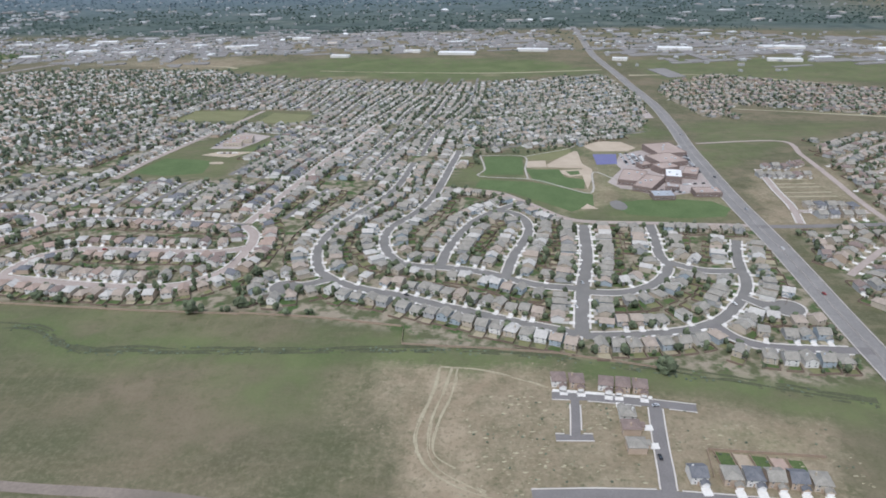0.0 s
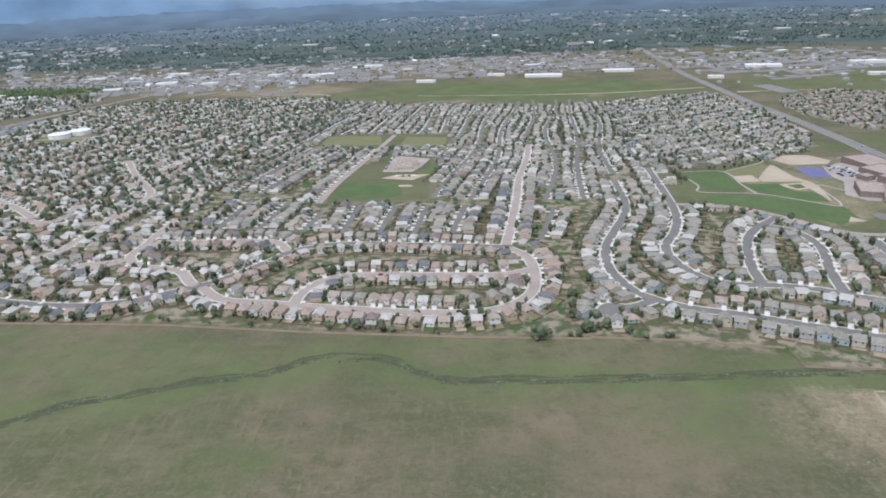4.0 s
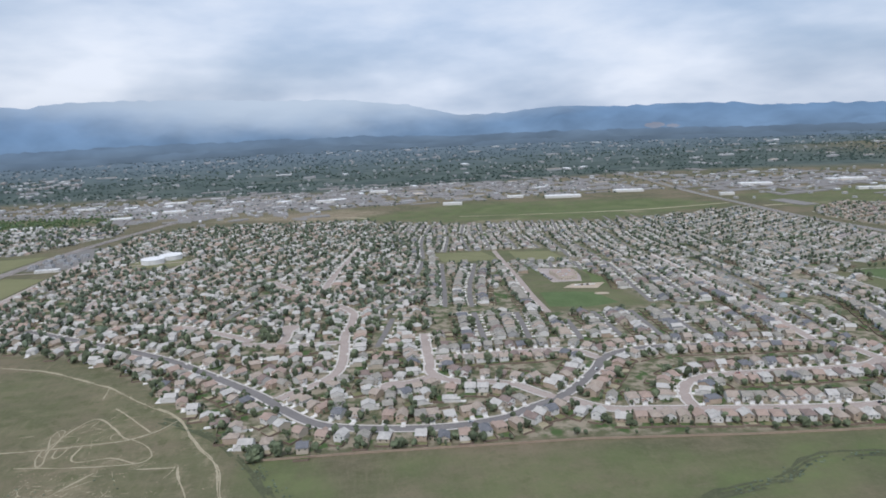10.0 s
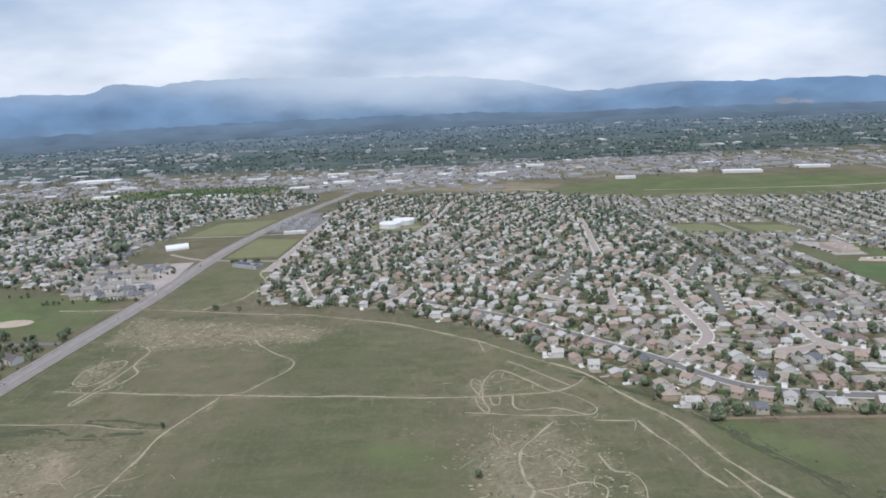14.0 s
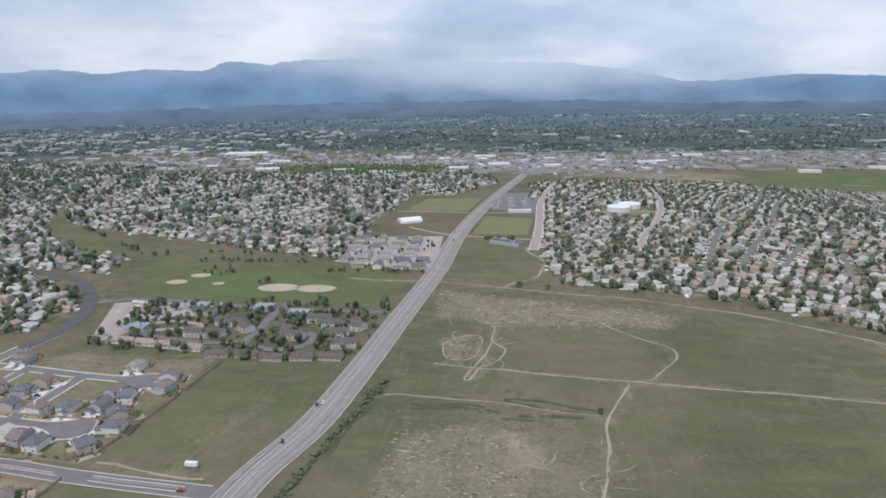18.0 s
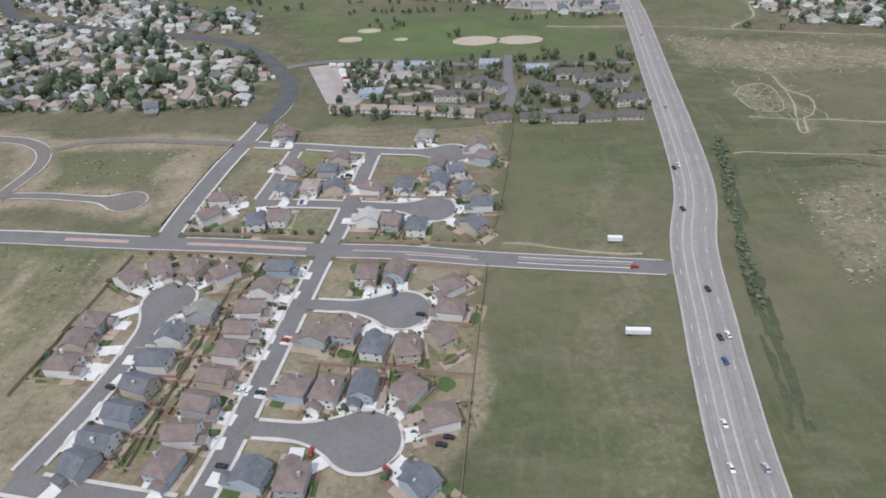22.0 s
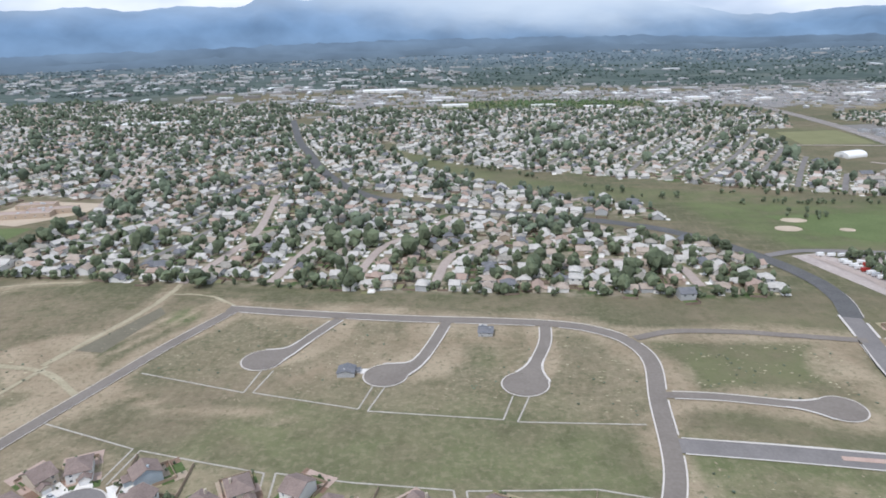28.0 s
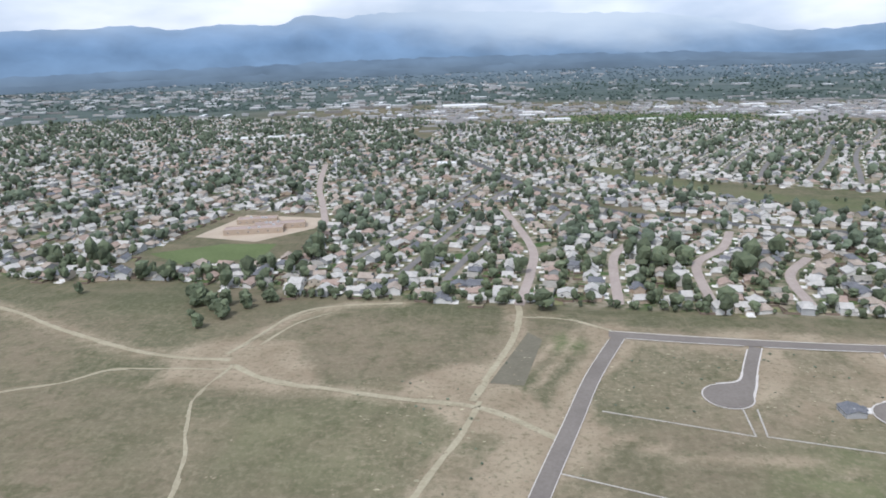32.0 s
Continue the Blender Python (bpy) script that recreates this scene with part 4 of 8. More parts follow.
# ---------------------------------------------------------------- ground sheet
def ground():
    xs = np.unique(np.concatenate([np.arange(-6200, -1800, 110), np.arange(-1800, -1450, 25), np.arange(-1450, -1330, 5.0), np.arange(-1330, -930, 3.0), np.arange(-930, 300, 5.0), np.arange(300, 700, 20), np.arange(700, 5400, 110)]))
    ys = np.unique(np.concatenate([np.arange(-1500, 60, 60), np.arange(60, 470, 4.0), np.arange(470, 1000, 9), np.arange(1000, 2000, 25), np.arange(2000, 4700, 75)]))
    X, Y = np.meshgrid(xs, ys)
    wob = 3.5 * np.sin(X * 0.09 + 2 * np.sin(Y * 0.05)) + 3.0 * np.sin(Y * 0.11 + X * 0.03)
    Xw, Yw = X + wob, Y - 0.8 * wob
    Z = h(X, Y) + 0.0
    n = len(xs)
    idx = np.arange(len(xs) * len(ys)).reshape(len(ys), n)
    F = np.stack([idx[:-1, :-1], idx[:-1, 1:], idx[1:, 1:], idx[1:, :-1]], -1).reshape(-1, 4)
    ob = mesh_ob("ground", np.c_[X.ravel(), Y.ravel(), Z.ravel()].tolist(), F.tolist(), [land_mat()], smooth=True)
    tagged(ob, "dry olive prairie with green and bare patches", "ground", kind="structure")
    green, bare, yard = np.zeros(X.shape), np.zeros(X.shape), np.zeros(X.shape)
    for c in CREEKS:
        green = np.maximum(green, 1 - S(5, 22, dist_line(c, Xw, Yw)))
    blobs = [((-545, 286), 18, 1.0), ((100, 174), 14, 0.9), ((-225, 190), 18, 0.8), ((-60, 205), 30, 0.8), ((-530, 250), 25, 0.7), ((-1050, 283), 40, 0.6), ((-830, 240), 30, 0.4), ((-790, 320), 40, 0.6), ((-410, 285), 18, 1.0),
             ((-1172, 364), 10, 1.0), ((-1100, 288), 26, 0.7), ((-1050, 335), 10, 0.6), ((-970, 330), 22, 0.5), ((-560, 400), 50, 0.35), ((-150, 262), 60, 0.6), ((-640, 300), 30, 0.4), ((-1240, 300), 40, 0.4)]
    for (bx, by), r, v in blobs:
        green = np.maximum(green, v * (1 - S(r * 0.3, r, np.hypot((Xw - bx) * 0.7, Yw - by))))
    for poly, v in ((PARKS[0], 0.7), (PARKS[1], 0.6), (PARKS[5], 0.4), ([(-470, 345), (-440, 325), (-424, 300), (-412, 275), (-400, 262), (-392, 275), (-405, 300), (-425, 305), (-452, 345)], 1.0), ([(-1000, 240), (-960, 372), (-800, 372), (-700, 480), (-480, 395), (-420, 285), (-250, 270), (-200, 120), (-1000, 90)], 0.3), ([(-818, 262), (-780, 258), (-790, 150), (-832, 160)], 0.4), ([(-810, 355), (-760, 355), (-780, 268), (-818, 272)], 0.5), ([(-372, 288), (-260, 278), (-180, 240), (-330, 215)], 0.7), ([(-373, 1128), (-187, 1240), (-42, 1210), (177, 1150), (245, 1030), (10, 975), (-223, 1040)], 1.0), ([(-250, 1120), (-120, 1190), (-40, 1170), (-100, 1090)], 1.6), ([(0, 1130), (150, 1130), (200, 1060), (60, 1040)], 1.6), ([(-945, 540), (-745, 520), (-745, 433), (-905, 450)], 1.0),
                    ([(190, 460), (300, 560), (420, 650), (250, 640), (205, 540)], 0.7), ([(300, 960), (700, 900), (900, 1100), (300, 1150)], 0.8), ([(-137, 1116), (-26, 1147), (65, 1091), (51, 1000), (-74, 1002)], 1.5), ([(230, 665), (312, 662), (291, 572), (228, 572)], 0.7), ([(156, 674), (206, 668), (199, 586), (132, 588)], 0.8), ([(-1150, 1230), (-860, 1190), (-760, 1330), (-1100, 1380)], 1.2),
                    ([(-1130, 296), (-1010, 288), (-932, 284), (-936, 170), (-1130, 170)], 0.75), ([(-990, 345), (-930, 345), (-935, 312), (-990, 314)], 0.6), ([(-912, 338), (-868, 336), (-870, 306), (-912, 306)], 0.4), ([(-30, 440), (90, 360), (175, 360), (200, 540), (100, 560), (10, 520)], 0.8), ([(-715, 480), (-655, 480), (-650, 610), (-712, 600)], 0.5)):
        green = np.maximum(green, v * soft_poly(poly, Xw, Yw, 8))
    canal = [(-880, 540), (-960, 558), (-1005, 576), (-1028, 588), (-1072, 622), (-1108, 672), (-1124, 730), (-1150, 840), (-1190, 930)]
    green = np.maximum(green, 0.6 * (1 - S(10, 24, dist_line(canal, Xw, Yw))))
    for poly, v, w in (([(-30, 222), (28, 218), (90, 192), (125, 185), (120, 120), (-10, 120), (-22, 170)], 0.75, 8), ([(-1170, 318), (-1120, 300), (-1000, 288), (-990, 345), (-1010, 362), (-1150, 376)], 0.48, 6),
                       ([(-940, 272), (-820, 264), (-826, 200), (-832, 165), (-925, 165), (-945, 195)], 0.8, 3), ([(-912, 360), (-808, 358), (-820, 278), (-922, 282)], 0.55, 3),
                       ([(-1450, 1420), (-942, 1440), (-626, 1560), (-376, 1660), (3, 1600), (600, 1400), (600, 1250), (0, 1260), (-380, 1260), (-560, 1130), (-760, 1200), (-1100, 1330)], 0.36, 30),
                       ([(-1215, 330), (-1170, 312), (-1180, 270), (-1230, 240), (-1250, 300)], 0.45, 14), ([(-935, 350), (-925, 345), (-932, 290), (-940, 290)], 0.9, 4), ([(180, 340), (255, 360), (290, 490), (230, 460), (195, 400)], 0.7, 8),
                       ([(-600, 1120), (-380, 1120), (-300, 1190), (-380, 1260), (-560, 1180)], 0.7, 15), ([(-340, 1050), (-100, 1010), (200, 1010), (200, 1022), (-100, 1022), (-340, 1062)], 0.8, 6), ([(-720, 470), (-590, 433), (-598, 407), (-653, 412), (-685, 412), (-719, 421)], 0.62, 8), ([(-710, 392), (-692, 396), (-690, 366), (-708, 366)], 0.6, 5), ([(-718, 302), (-680, 305), (-672, 285), (-668, 255), (-722, 255)], 0.6, 7), ([(-681, 300), (-674, 301), (-673, 286), (-682, 282)], 1.2, 3), ([(-1000, 274), (-932, 270), (-938, 215), (-945, 170), (-1030, 170), (-1012, 240)], 0.42, 6), ([(75, 201), (92, 195), (107, 184), (120, 176), (132, 164), (128, 160), (116, 170), (100, 182), (76, 194)], 0.5, 4), ([(-46, 215), (-20, 214), (-24, 187), (-25, 160), (-40, 160)], 0.35, 8), ([(-520, 300), (-480, 300), (-470, 245), (-520, 240)], 0.55, 9), ([(-710, 300), (-650, 320), (-640, 240), (-700, 230)], 0.42, 20),
                       ([(56, 455), (60, 510), (105, 530), (120, 500), (112, 420), (92, 380), (70, 378), (88, 420)], 0.7, 5), ([(165, 360), (178, 400), (190, 480), (200, 560), (110, 580), (110, 410)], 0.5, 6), ([(-785, 330), (-772, 330), (-785, 180), (-800, 180)], 0.35, 8), ([(-330, 190), (-40, 170), (-40, 100), (-330, 100)], 0.3, 30), ([(-1312, 354), (-1268, 360), (-1256, 330), (-1305, 326)], 1.6, 8), ([(-1222, 328), (-1198, 342), (-1184, 322), (-1174, 304), (-1190, 304), (-1212, 314)], 2.0, 5), ([(-1450, 400), (-1270, 395), (-1150, 385), (-1000, 378), (-1010, 290), (-1020, 150), (-1450, 150)], 0.33, 25), ([(-1250, 250), (-1195, 300), (-1185, 262), (-1200, 225)], 0.8, 6), ([(-1300, 285), (-1276, 330), (-1268, 330), (-1262, 270)], 0.45, 8), ([(-1192, 298), (-1186, 306), (-1179, 301), (-1186, 282), (-1194, 276)], 1.5, 4), ([(-1202, 327), (-1194, 330), (-1180, 312), (-1178, 303), (-1190, 310), (-1206, 318)], 1.5, 3), ([(-1110, 352), (-1072, 350), (-1068, 332), (-1090, 308), (-1112, 318)], 0.75, 6), ([(-1060, 357), (-1030, 356), (-1026, 318), (-1050, 314)], 0.7, 6), ([(-1180, 285), (-1145, 275), (-1104, 266), (-1054, 262), (-1021, 264), (-1026, 200), (-1180, 200)], 0.75, 3), ([(-1008, 262), (-1020, 266), (-1028, 225), (-1016, 222)], 0.7, 4), ([(-1060, 356), (-1040, 357), (-1040, 345), (-1060, 344)], 1.1, 3), ([(-1110, 330), (-1085, 330), (-1085, 310), (-1112, 310)], 0.9, 5), ([(-943, 300), (-927, 298), (-922, 344), (-936, 348)], 0.95, 4), ([(-1005, 292), (-930, 284), (-926, 272), (-990, 276)], 0.5, 6), ([(206, 460), (250, 462), (262, 400), (255, 360), (200, 372), (212, 410)], 0.6, 3), ([(160, 545), (205, 565), (192, 480), (183, 400), (172, 365), (150, 400)], 0.55, 4)):
        bare = np.maximum(bare, v * soft_poly(poly, Xw, Yw, w))
    for p, w in TRAILS:
        bare = np.maximum(bare, (0.5 if w < 2 else 0.95) * (1 - S(0.5, w * (1.6 if w < 2 else 2.6) + 1.5, dist_line(p, Xw * 0.3 + X * 0.7, Yw * 0.3 + Y * 0.7))))
    for k in (51, 52, 53, 54, 55, 56, 57):
        bare = np.maximum(bare, (1.0 if k < 54 else 1.35) * (1 - S(3, 13, dist_line(ROADS[k][1], Xw, Yw))))
    # graded strips beside the building land
    for c, w in (([(-1183, 330), (-1172, 358), (-1166, 372)], 3), ([(-1176, 322), (-1166, 346), (-1159, 366)], 3), ([(-1173, 314), (-1163, 306), (-1150, 299), (-1133, 298), (-1107, 293)], 4), ([(-1186, 341), (-1176, 367)], 3), ([(-1000, 262), (-985, 255), (-968, 250), (-950, 236)], 4), ([(-962, 268), (-958, 240), (-962, 200)], 3)):
        bare = np.maximum(bare, 1.2 * (1 - S(0, w, dist_line(c, Xw * 0.3 + X * 0.7, Yw * 0.3 + Y * 0.7))))
    # a worn ring of a dirt track
    for c, w in (([(-12, 218), (-6, 205), (-8, 190), (-12, 172), (-8, 160), (4, 148), (22, 142)], 7), ([(10, 214), (6, 200), (2, 186), (6, 165)], 4)):
        bare = np.maximum(bare, 1.7 * (1 - S(0, w, dist_line(c, Xw, Yw))))
    for poly in (SUBURB, WEST_1, WEST_2, WEST_3, EAST_1, EAST_2):
        yard = np.maximum(yard, soft_poly(poly, X, Y, 4))
    for poly in PARKS:
        yard = np.minimum(yard, 1 - soft_poly(poly, X, Y, 3))
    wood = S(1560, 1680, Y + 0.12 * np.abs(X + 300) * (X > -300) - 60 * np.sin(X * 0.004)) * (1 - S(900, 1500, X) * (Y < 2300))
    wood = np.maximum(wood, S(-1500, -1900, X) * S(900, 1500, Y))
    me = ob.data
    a = me.attributes.new("land", "FLOAT_COLOR", "POINT")
    a.data.foreach_set("color", np.stack([green, bare, yard, np.ones_like(yard)], -1).astype(np.float32).ravel())
    b = me.attributes.new("wood", "FLOAT", "POINT")
    b.data.foreach_set("value", wood.astype(np.float32).ravel())
    return ob


ground()


# ---------------------------------------------------------------- mountains far behind
RIDGE_AZ = [-75, -60, -50, -40, -36, -33, -30, -26, -24, -21, -18, -11, -4, 3, 8, 12, 16, 20, 24, 30, 34, 35.5, 40, 46, 60, 80]
RIDGE_Z = [180, 200, 215, 221, 236, 212, 236, 225, 284, 262, 284, 282, 258, 240, 190, 110, 112, 140, 124, 124, 114, 92, 92, 80, 90, 80]


def mountains(name, r_foot, r_top, z_scale, z_add, mat, label, seed):
    az = np.linspace(-72, 78, 420)
    top = np.interp(az, RIDGE_AZ, RIDGE_Z) * z_scale + z_add
    rows = 14
    V, F = [], []
    for j in range(rows):
        u = j / (rows - 1)
        for i, a in enumerate(az):
            p = Vector((a * 0.35 + seed, u * 2.2, seed * 3.1))
            r = r_foot + (r_top - r_foot) * u
            bump = noise.fractal(p, 1.0, 2.0, 5) * 45 * math.sin(math.pi * min(1, u * 1.02)) + (noise.fractal(p * 3.1, 0.9, 2.0, 5) * 10 if j == rows - 1 else 0)
            z = -75 + (top[i] + 75) * u ** 0.85 + bump
            V.append((-550 + r * math.sin(radians(a)), 50 + r * math.cos(radians(a)), z))
    n = len(az)
    for j in range(rows - 1):
        for i in range(n - 1):
            F.append((j * n + i, j * n + i + 1, (j + 1) * n + i + 1, (j + 1) * n + i))
    ob = mesh_ob(name, V, F, [mat], smooth=True)
    return tagged(ob, label, "mountain", kind="structure")


# self-lit backdrops, the distance haze painted into their colours
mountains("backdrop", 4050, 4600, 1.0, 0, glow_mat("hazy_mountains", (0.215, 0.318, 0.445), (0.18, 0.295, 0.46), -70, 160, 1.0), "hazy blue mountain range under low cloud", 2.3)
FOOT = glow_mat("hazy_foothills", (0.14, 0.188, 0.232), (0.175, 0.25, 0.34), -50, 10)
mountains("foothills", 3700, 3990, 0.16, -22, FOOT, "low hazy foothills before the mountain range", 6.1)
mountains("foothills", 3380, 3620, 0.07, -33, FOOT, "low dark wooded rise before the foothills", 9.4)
# the scar patches glow too, their colour dulled towards the hazy mountain
scar = glow_mat("pale_quarry_scar", (0.26, 0.31, 0.38), (0.34, 0.35, 0.41), -25, 40)
for az, z, wd, ht in ((28.0, 8, 110, 30), (29.4, 2, 70, 18), (10.5, -18, 160, 14), (13.5, -22, 240, 12), (17.0, -18, 200, 10), (5.5, -24, 180, 10)):
    sv = []
    for k in range(18):
        a = 2 * math.pi * k / 18
        e = 1 + 0.4 * noise.noise((az, k * 0.9, 3))
        da, zz = math.degrees(wd / 2 / 4000) * e * math.cos(a), z + ht / 2 * e * math.sin(a)
        r = 4010 + 2.4 * (zz + 60) * (z > -15) - 40 * (z <= -15)
        sv.append((-550 + r * math.sin(radians(az + da)), 50 + r * math.cos(radians(az + da)), zz))
    tagged(mesh_ob("quarry", sv, [tuple(range(18))], [scar]), "pale bare scar on the hazy mountain flank", "quarry", kind="structure")

# ---------------------------------------------------------------- roads
ALL_LINES = []          # sampled centre lines with widths, for keeping houses clear


ROAD_CELLS = {}


def add_line(p, w):
    i = len(ALL_LINES)
    ALL_LINES.append((p, w))
    for x, y in p.tolist():
        ROAD_CELLS.setdefault((int(x // 20), int(y // 20)), []).append((x, y, w, i))


def clear_of_roads(x, y, margin, skip=-1, most=10 ** 9, add=0.5):
    """True where no street's edge comes nearer than margin."""
    a, b = int(x // 20), int(y // 20)
    for ca in (a - 1, a, a + 1):
        for cb in (b - 1, b, b + 1):
            for qx, qy, w, i in ROAD_CELLS.get((ca, cb), ()):
                if i != skip and i < most and (qx - x) ** 2 + (qy - y) ** 2 < (w * add + margin) ** 2:
                    return False
    return True


def road(i, pts, width, mat, pavements, label="grey asphalt street"):
    p = curve_pts(pts, 3.0)
    n = normals(p)
    dz = 0.10 + 0.002 * i
    V, F = strip(p, n, width / 2, -width / 2, dz)
    ob = mesh_ob("road", V, F, [mat])
    tagged(ob, label, "road", kind="structure")
    if pavements:
        for side in (1, -1):
            edge = p + n * side * (width / 2 + 0.6)
            keep = [clear_of_roads(x, y, 0.3, i) and all((x - bx) ** 2 + (y - by) ** 2 > (br + 0.2) ** 2 for bx, by, br, bm_ in BULBS) for x, y in edge]
            pw = 0.55 if min(q[0] for q in pts) > 15 and max(q[1] for q in pts) < 200 else 0.3 if min(q[0] for q in pts) < -1190 else 0.5 if min(q[0] for q in pts) < -945 else 1.0 if min(q[0] for q in pts) < -780 else 0.95
            a, b = (width / 2 + pw, width / 2 + 0.05) if side > 0 else (-width / 2 - 0.05, -width / 2 - pw)
            V, F = strip(p, n, a, b, 0.16 + 0.002 * i, keep)
            if F:
                part_mesh("pavement", V, F, [concrete], ob)
    return ob


for nm, pts, w, m, pv in ROADS:
    add_line(curve_pts(pts, 3.0), w)
road_obs = []
for i, (nm, pts, w, m, pv) in enumerate(ROADS):
    lab = {"asphalt": "grey asphalt residential street with pale pavements", "dark_asphalt": "dark asphalt street through the suburb", "highway_asphalt": "wide worn grey asphalt highway", "black_asphalt": "fresh dark asphalt road with faded lane dashes", "arterial_asphalt": "wide grey asphalt main road", "old_concrete_road": "pale worn concrete street", "brownish_asphalt": "brownish asphalt street through empty building land", "packed_dirt": "brown packed dirt road across the field", "bare_dirt": "pale dirt road across the field"}[m.name]
    road_obs.append(road(i, pts, w, m, pv, lab))


def disc(x, y, r, dz, n=40):
    V = [(x, y, h(x, y) + dz)] + [(x + r * math.cos(2 * math.pi * k / n), y + r * math.sin(2 * math.pi * k / n), h(x, y) + dz) for k in range(n)]
    return V, [(0, 1 + k, 1 + (k + 1) % n) for k in range(n)]


for k, (x, y, r, m) in enumerate(BULBS):
    V, F = disc(x, y, r, 0.31 + 0.002 * k)
    ob = tagged(mesh_ob("road", V, F, [m]), "round asphalt turning circle", "road", kind="structure")
    near = [q for q, w in ALL_LINES if np.min(np.hypot(q[:, 0] - x, q[:, 1] - y)) < r]
    V, F = [], []
    for s in range(60):
        a0, a1 = 2 * math.pi * s / 60, 2 * math.pi * (s + 1) / 60
        mx, my = x + (r + 0.5) * math.cos(a0), y + (r + 0.5) * math.sin(a0)
        if any(np.min(np.hypot(q[:, 0] - mx, q[:, 1] - my)) < 3.0 for q in near):
            continue
        o = len(V)
        V += [(x + rr * math.cos(a), y + rr * math.sin(a), h(x, y) + 0.22) for a in (a0, a1) for rr in (r, r + (0.45 if x < -945 else 0.95))]
        F.append((o, o + 1, o + 3, o + 2))
    part_mesh("pavement", V, F, [concrete], ob)
for k, (x, y, r, m) in enumerate(BULBS):
    best = min(((np.hypot(q[:, 0] - x, q[:, 1] - y).min(), i) for i, (q, w) in enumerate(ALL_LINES) if w < 6), default=None)
    q, w = ALL_LINES[best[1]]
    if best[0] > r:
        continue
    d = np.hypot(q[:, 0] - x, q[:, 1] - y)
    if d[0] > d[-1]:
        q, d = q[::-1], d[::-1]
    if d[-1] < r * 2.4:
        continue
    i0, i1 = int(np.argmax(d > r * 0.55)), int(np.argmax(d > r * 2.3))
    line = curve_pts(q[max(0, i0 - 1):i1 + 1].tolist(), 0.8)
    s = np.clip((np.hypot(line[:, 0] - x, line[:, 1] - y) / r - 0.55) / 1.75, 0, 1)
    ww = (w / 2 + (0.86 * r - w / 2) * (1 - s) ** 2.2)[:, None]
    V, F = strip(line, normals(line) * ww, 1, -1, 0.3135 + 0.002 * k)
    ob = tagged(mesh_ob("road", V, F, [m]), "flared mouth of an asphalt turning circle", "road", kind="structure")
    for a in (1, -1):
        e = line + normals(line) * ww * a
        keep = (np.hypot(e[:, 0] - x, e[:, 1] - y) > r * 1.0).tolist()
        V, F = strip(e, normals(e), 0.7 if a > 0 else 0.05, -0.05 if a > 0 else -0.7, 0.36, keep)
        if F:
            part_mesh("pavement", V, F, [concrete], ob)
for p in FAR_TRACKS:
    q = curve_pts(p, 6.0)
    ww = np.array([2.6 + 4.0 * noise.noise((x * 0.013, y * 0.02, 2)) for x, y in q]).clip(1.2, 6)[:, None]
    V, F = strip(q, normals(q) * ww, 1, -1, 0.12)
    tagged(mesh_ob("dirt_road", V, F, [dirt]), "pale dirt road along a far grass field", "road", kind="structure")
rut_rng = random.Random(17)
for p, w in TRAILS:
    q = curve_pts(p, 1.6)
    V, F = [], []
    n_s = 3 if w < 2.0 else 5
    for k in range(n_s):
        off = (k - (n_s - 1) / 2) * w * (0.3 if n_s == 3 else 0.13)
        ph = rut_rng.uniform(0, 50)
        nn = np.array([noise.noise((i * 0.11, ph, 0)) for i in range(len(q))])
        n2 = np.array([noise.noise((i * 0.3, ph, 9)) for i in range(len(q))])
        line = q + normals(q) * (off + 0.35 * nn * w ** 0.5 + 0.5 * np.sin(np.arange(len(q)) * 0.17 + len(q)))[:, None]
        ww = (np.clip(0.26 + 0.3 * (nn + n2 * 0.6), 0.1, 0.5) * (0.35 + 0.5 * w) * (1.2 if k == n_s // 2 else 0.6 if n_s == 3 else 0.8))[:, None]
        keep = (nn + 0.7 * n2 > (-2.0 if k == n_s // 2 else 0.05 if n_s == 3 else -0.5)).tolist()
        V, F = join_vf((V, F), strip(line, normals(line) * ww, 1, -1, 0.07 + 0.004 * k, keep))
    tagged(mesh_ob("trail", V, F, [dirt]), "worn pale dirt trail across the prairie", "trail", kind="structure")
creek_mats = [stuff_mat("creek_grass", (0.066, 0.074, 0.042), (0.112, 0.118, 0.066), 0.2, 0.95, 1.0)]
for c in CREEKS + [[(-470, 350), (-443, 327), (-427, 303), (-415, 278), (-405, 258), (-400, 235), (-398, 200)], [(-730, 342), (-734, 320), (-738, 303), (-742, 285), (-745.5, 266), (-750, 240), (-756, 200)], [(-716, 318), (-695, 319.5), (-676, 313), (-650, 312)], [(-680, 326.5), (-665, 323), (-644, 317.5)]]:
    q = curve_pts(c, 1.5)
    for k, m in enumerate([0, 0, 0, 0, 0]):
        off = (-1.7, -0.7, 0.2, 1.2, 2.6)[k]
        ph = 7.3 * k + 2
        nn = np.array([noise.noise((x * 0.045, y * 0.045, ph)) for x, y in q])
        n2 = np.array([noise.noise((x * 0.16, y * 0.16, ph)) for x, y in q])
        line = q + normals(q) * (off + 2.2 * nn + 0.8 * n2)[:, None]
        ww = np.clip(0.45 + 0.9 * (nn + 0.8 * n2), 0.05, 1.3)[:, None] 
        V, F = strip(line, normals(line) * ww, 1, -1, 0.05 + 0.004 * k, (nn + 0.8 * n2 > -0.1).tolist())
        if F:
            tagged(mesh_ob("creek_bank", V, F, [creek_mats[m]]), "dark rough grass along the creek", "creek bank", kind="structure")
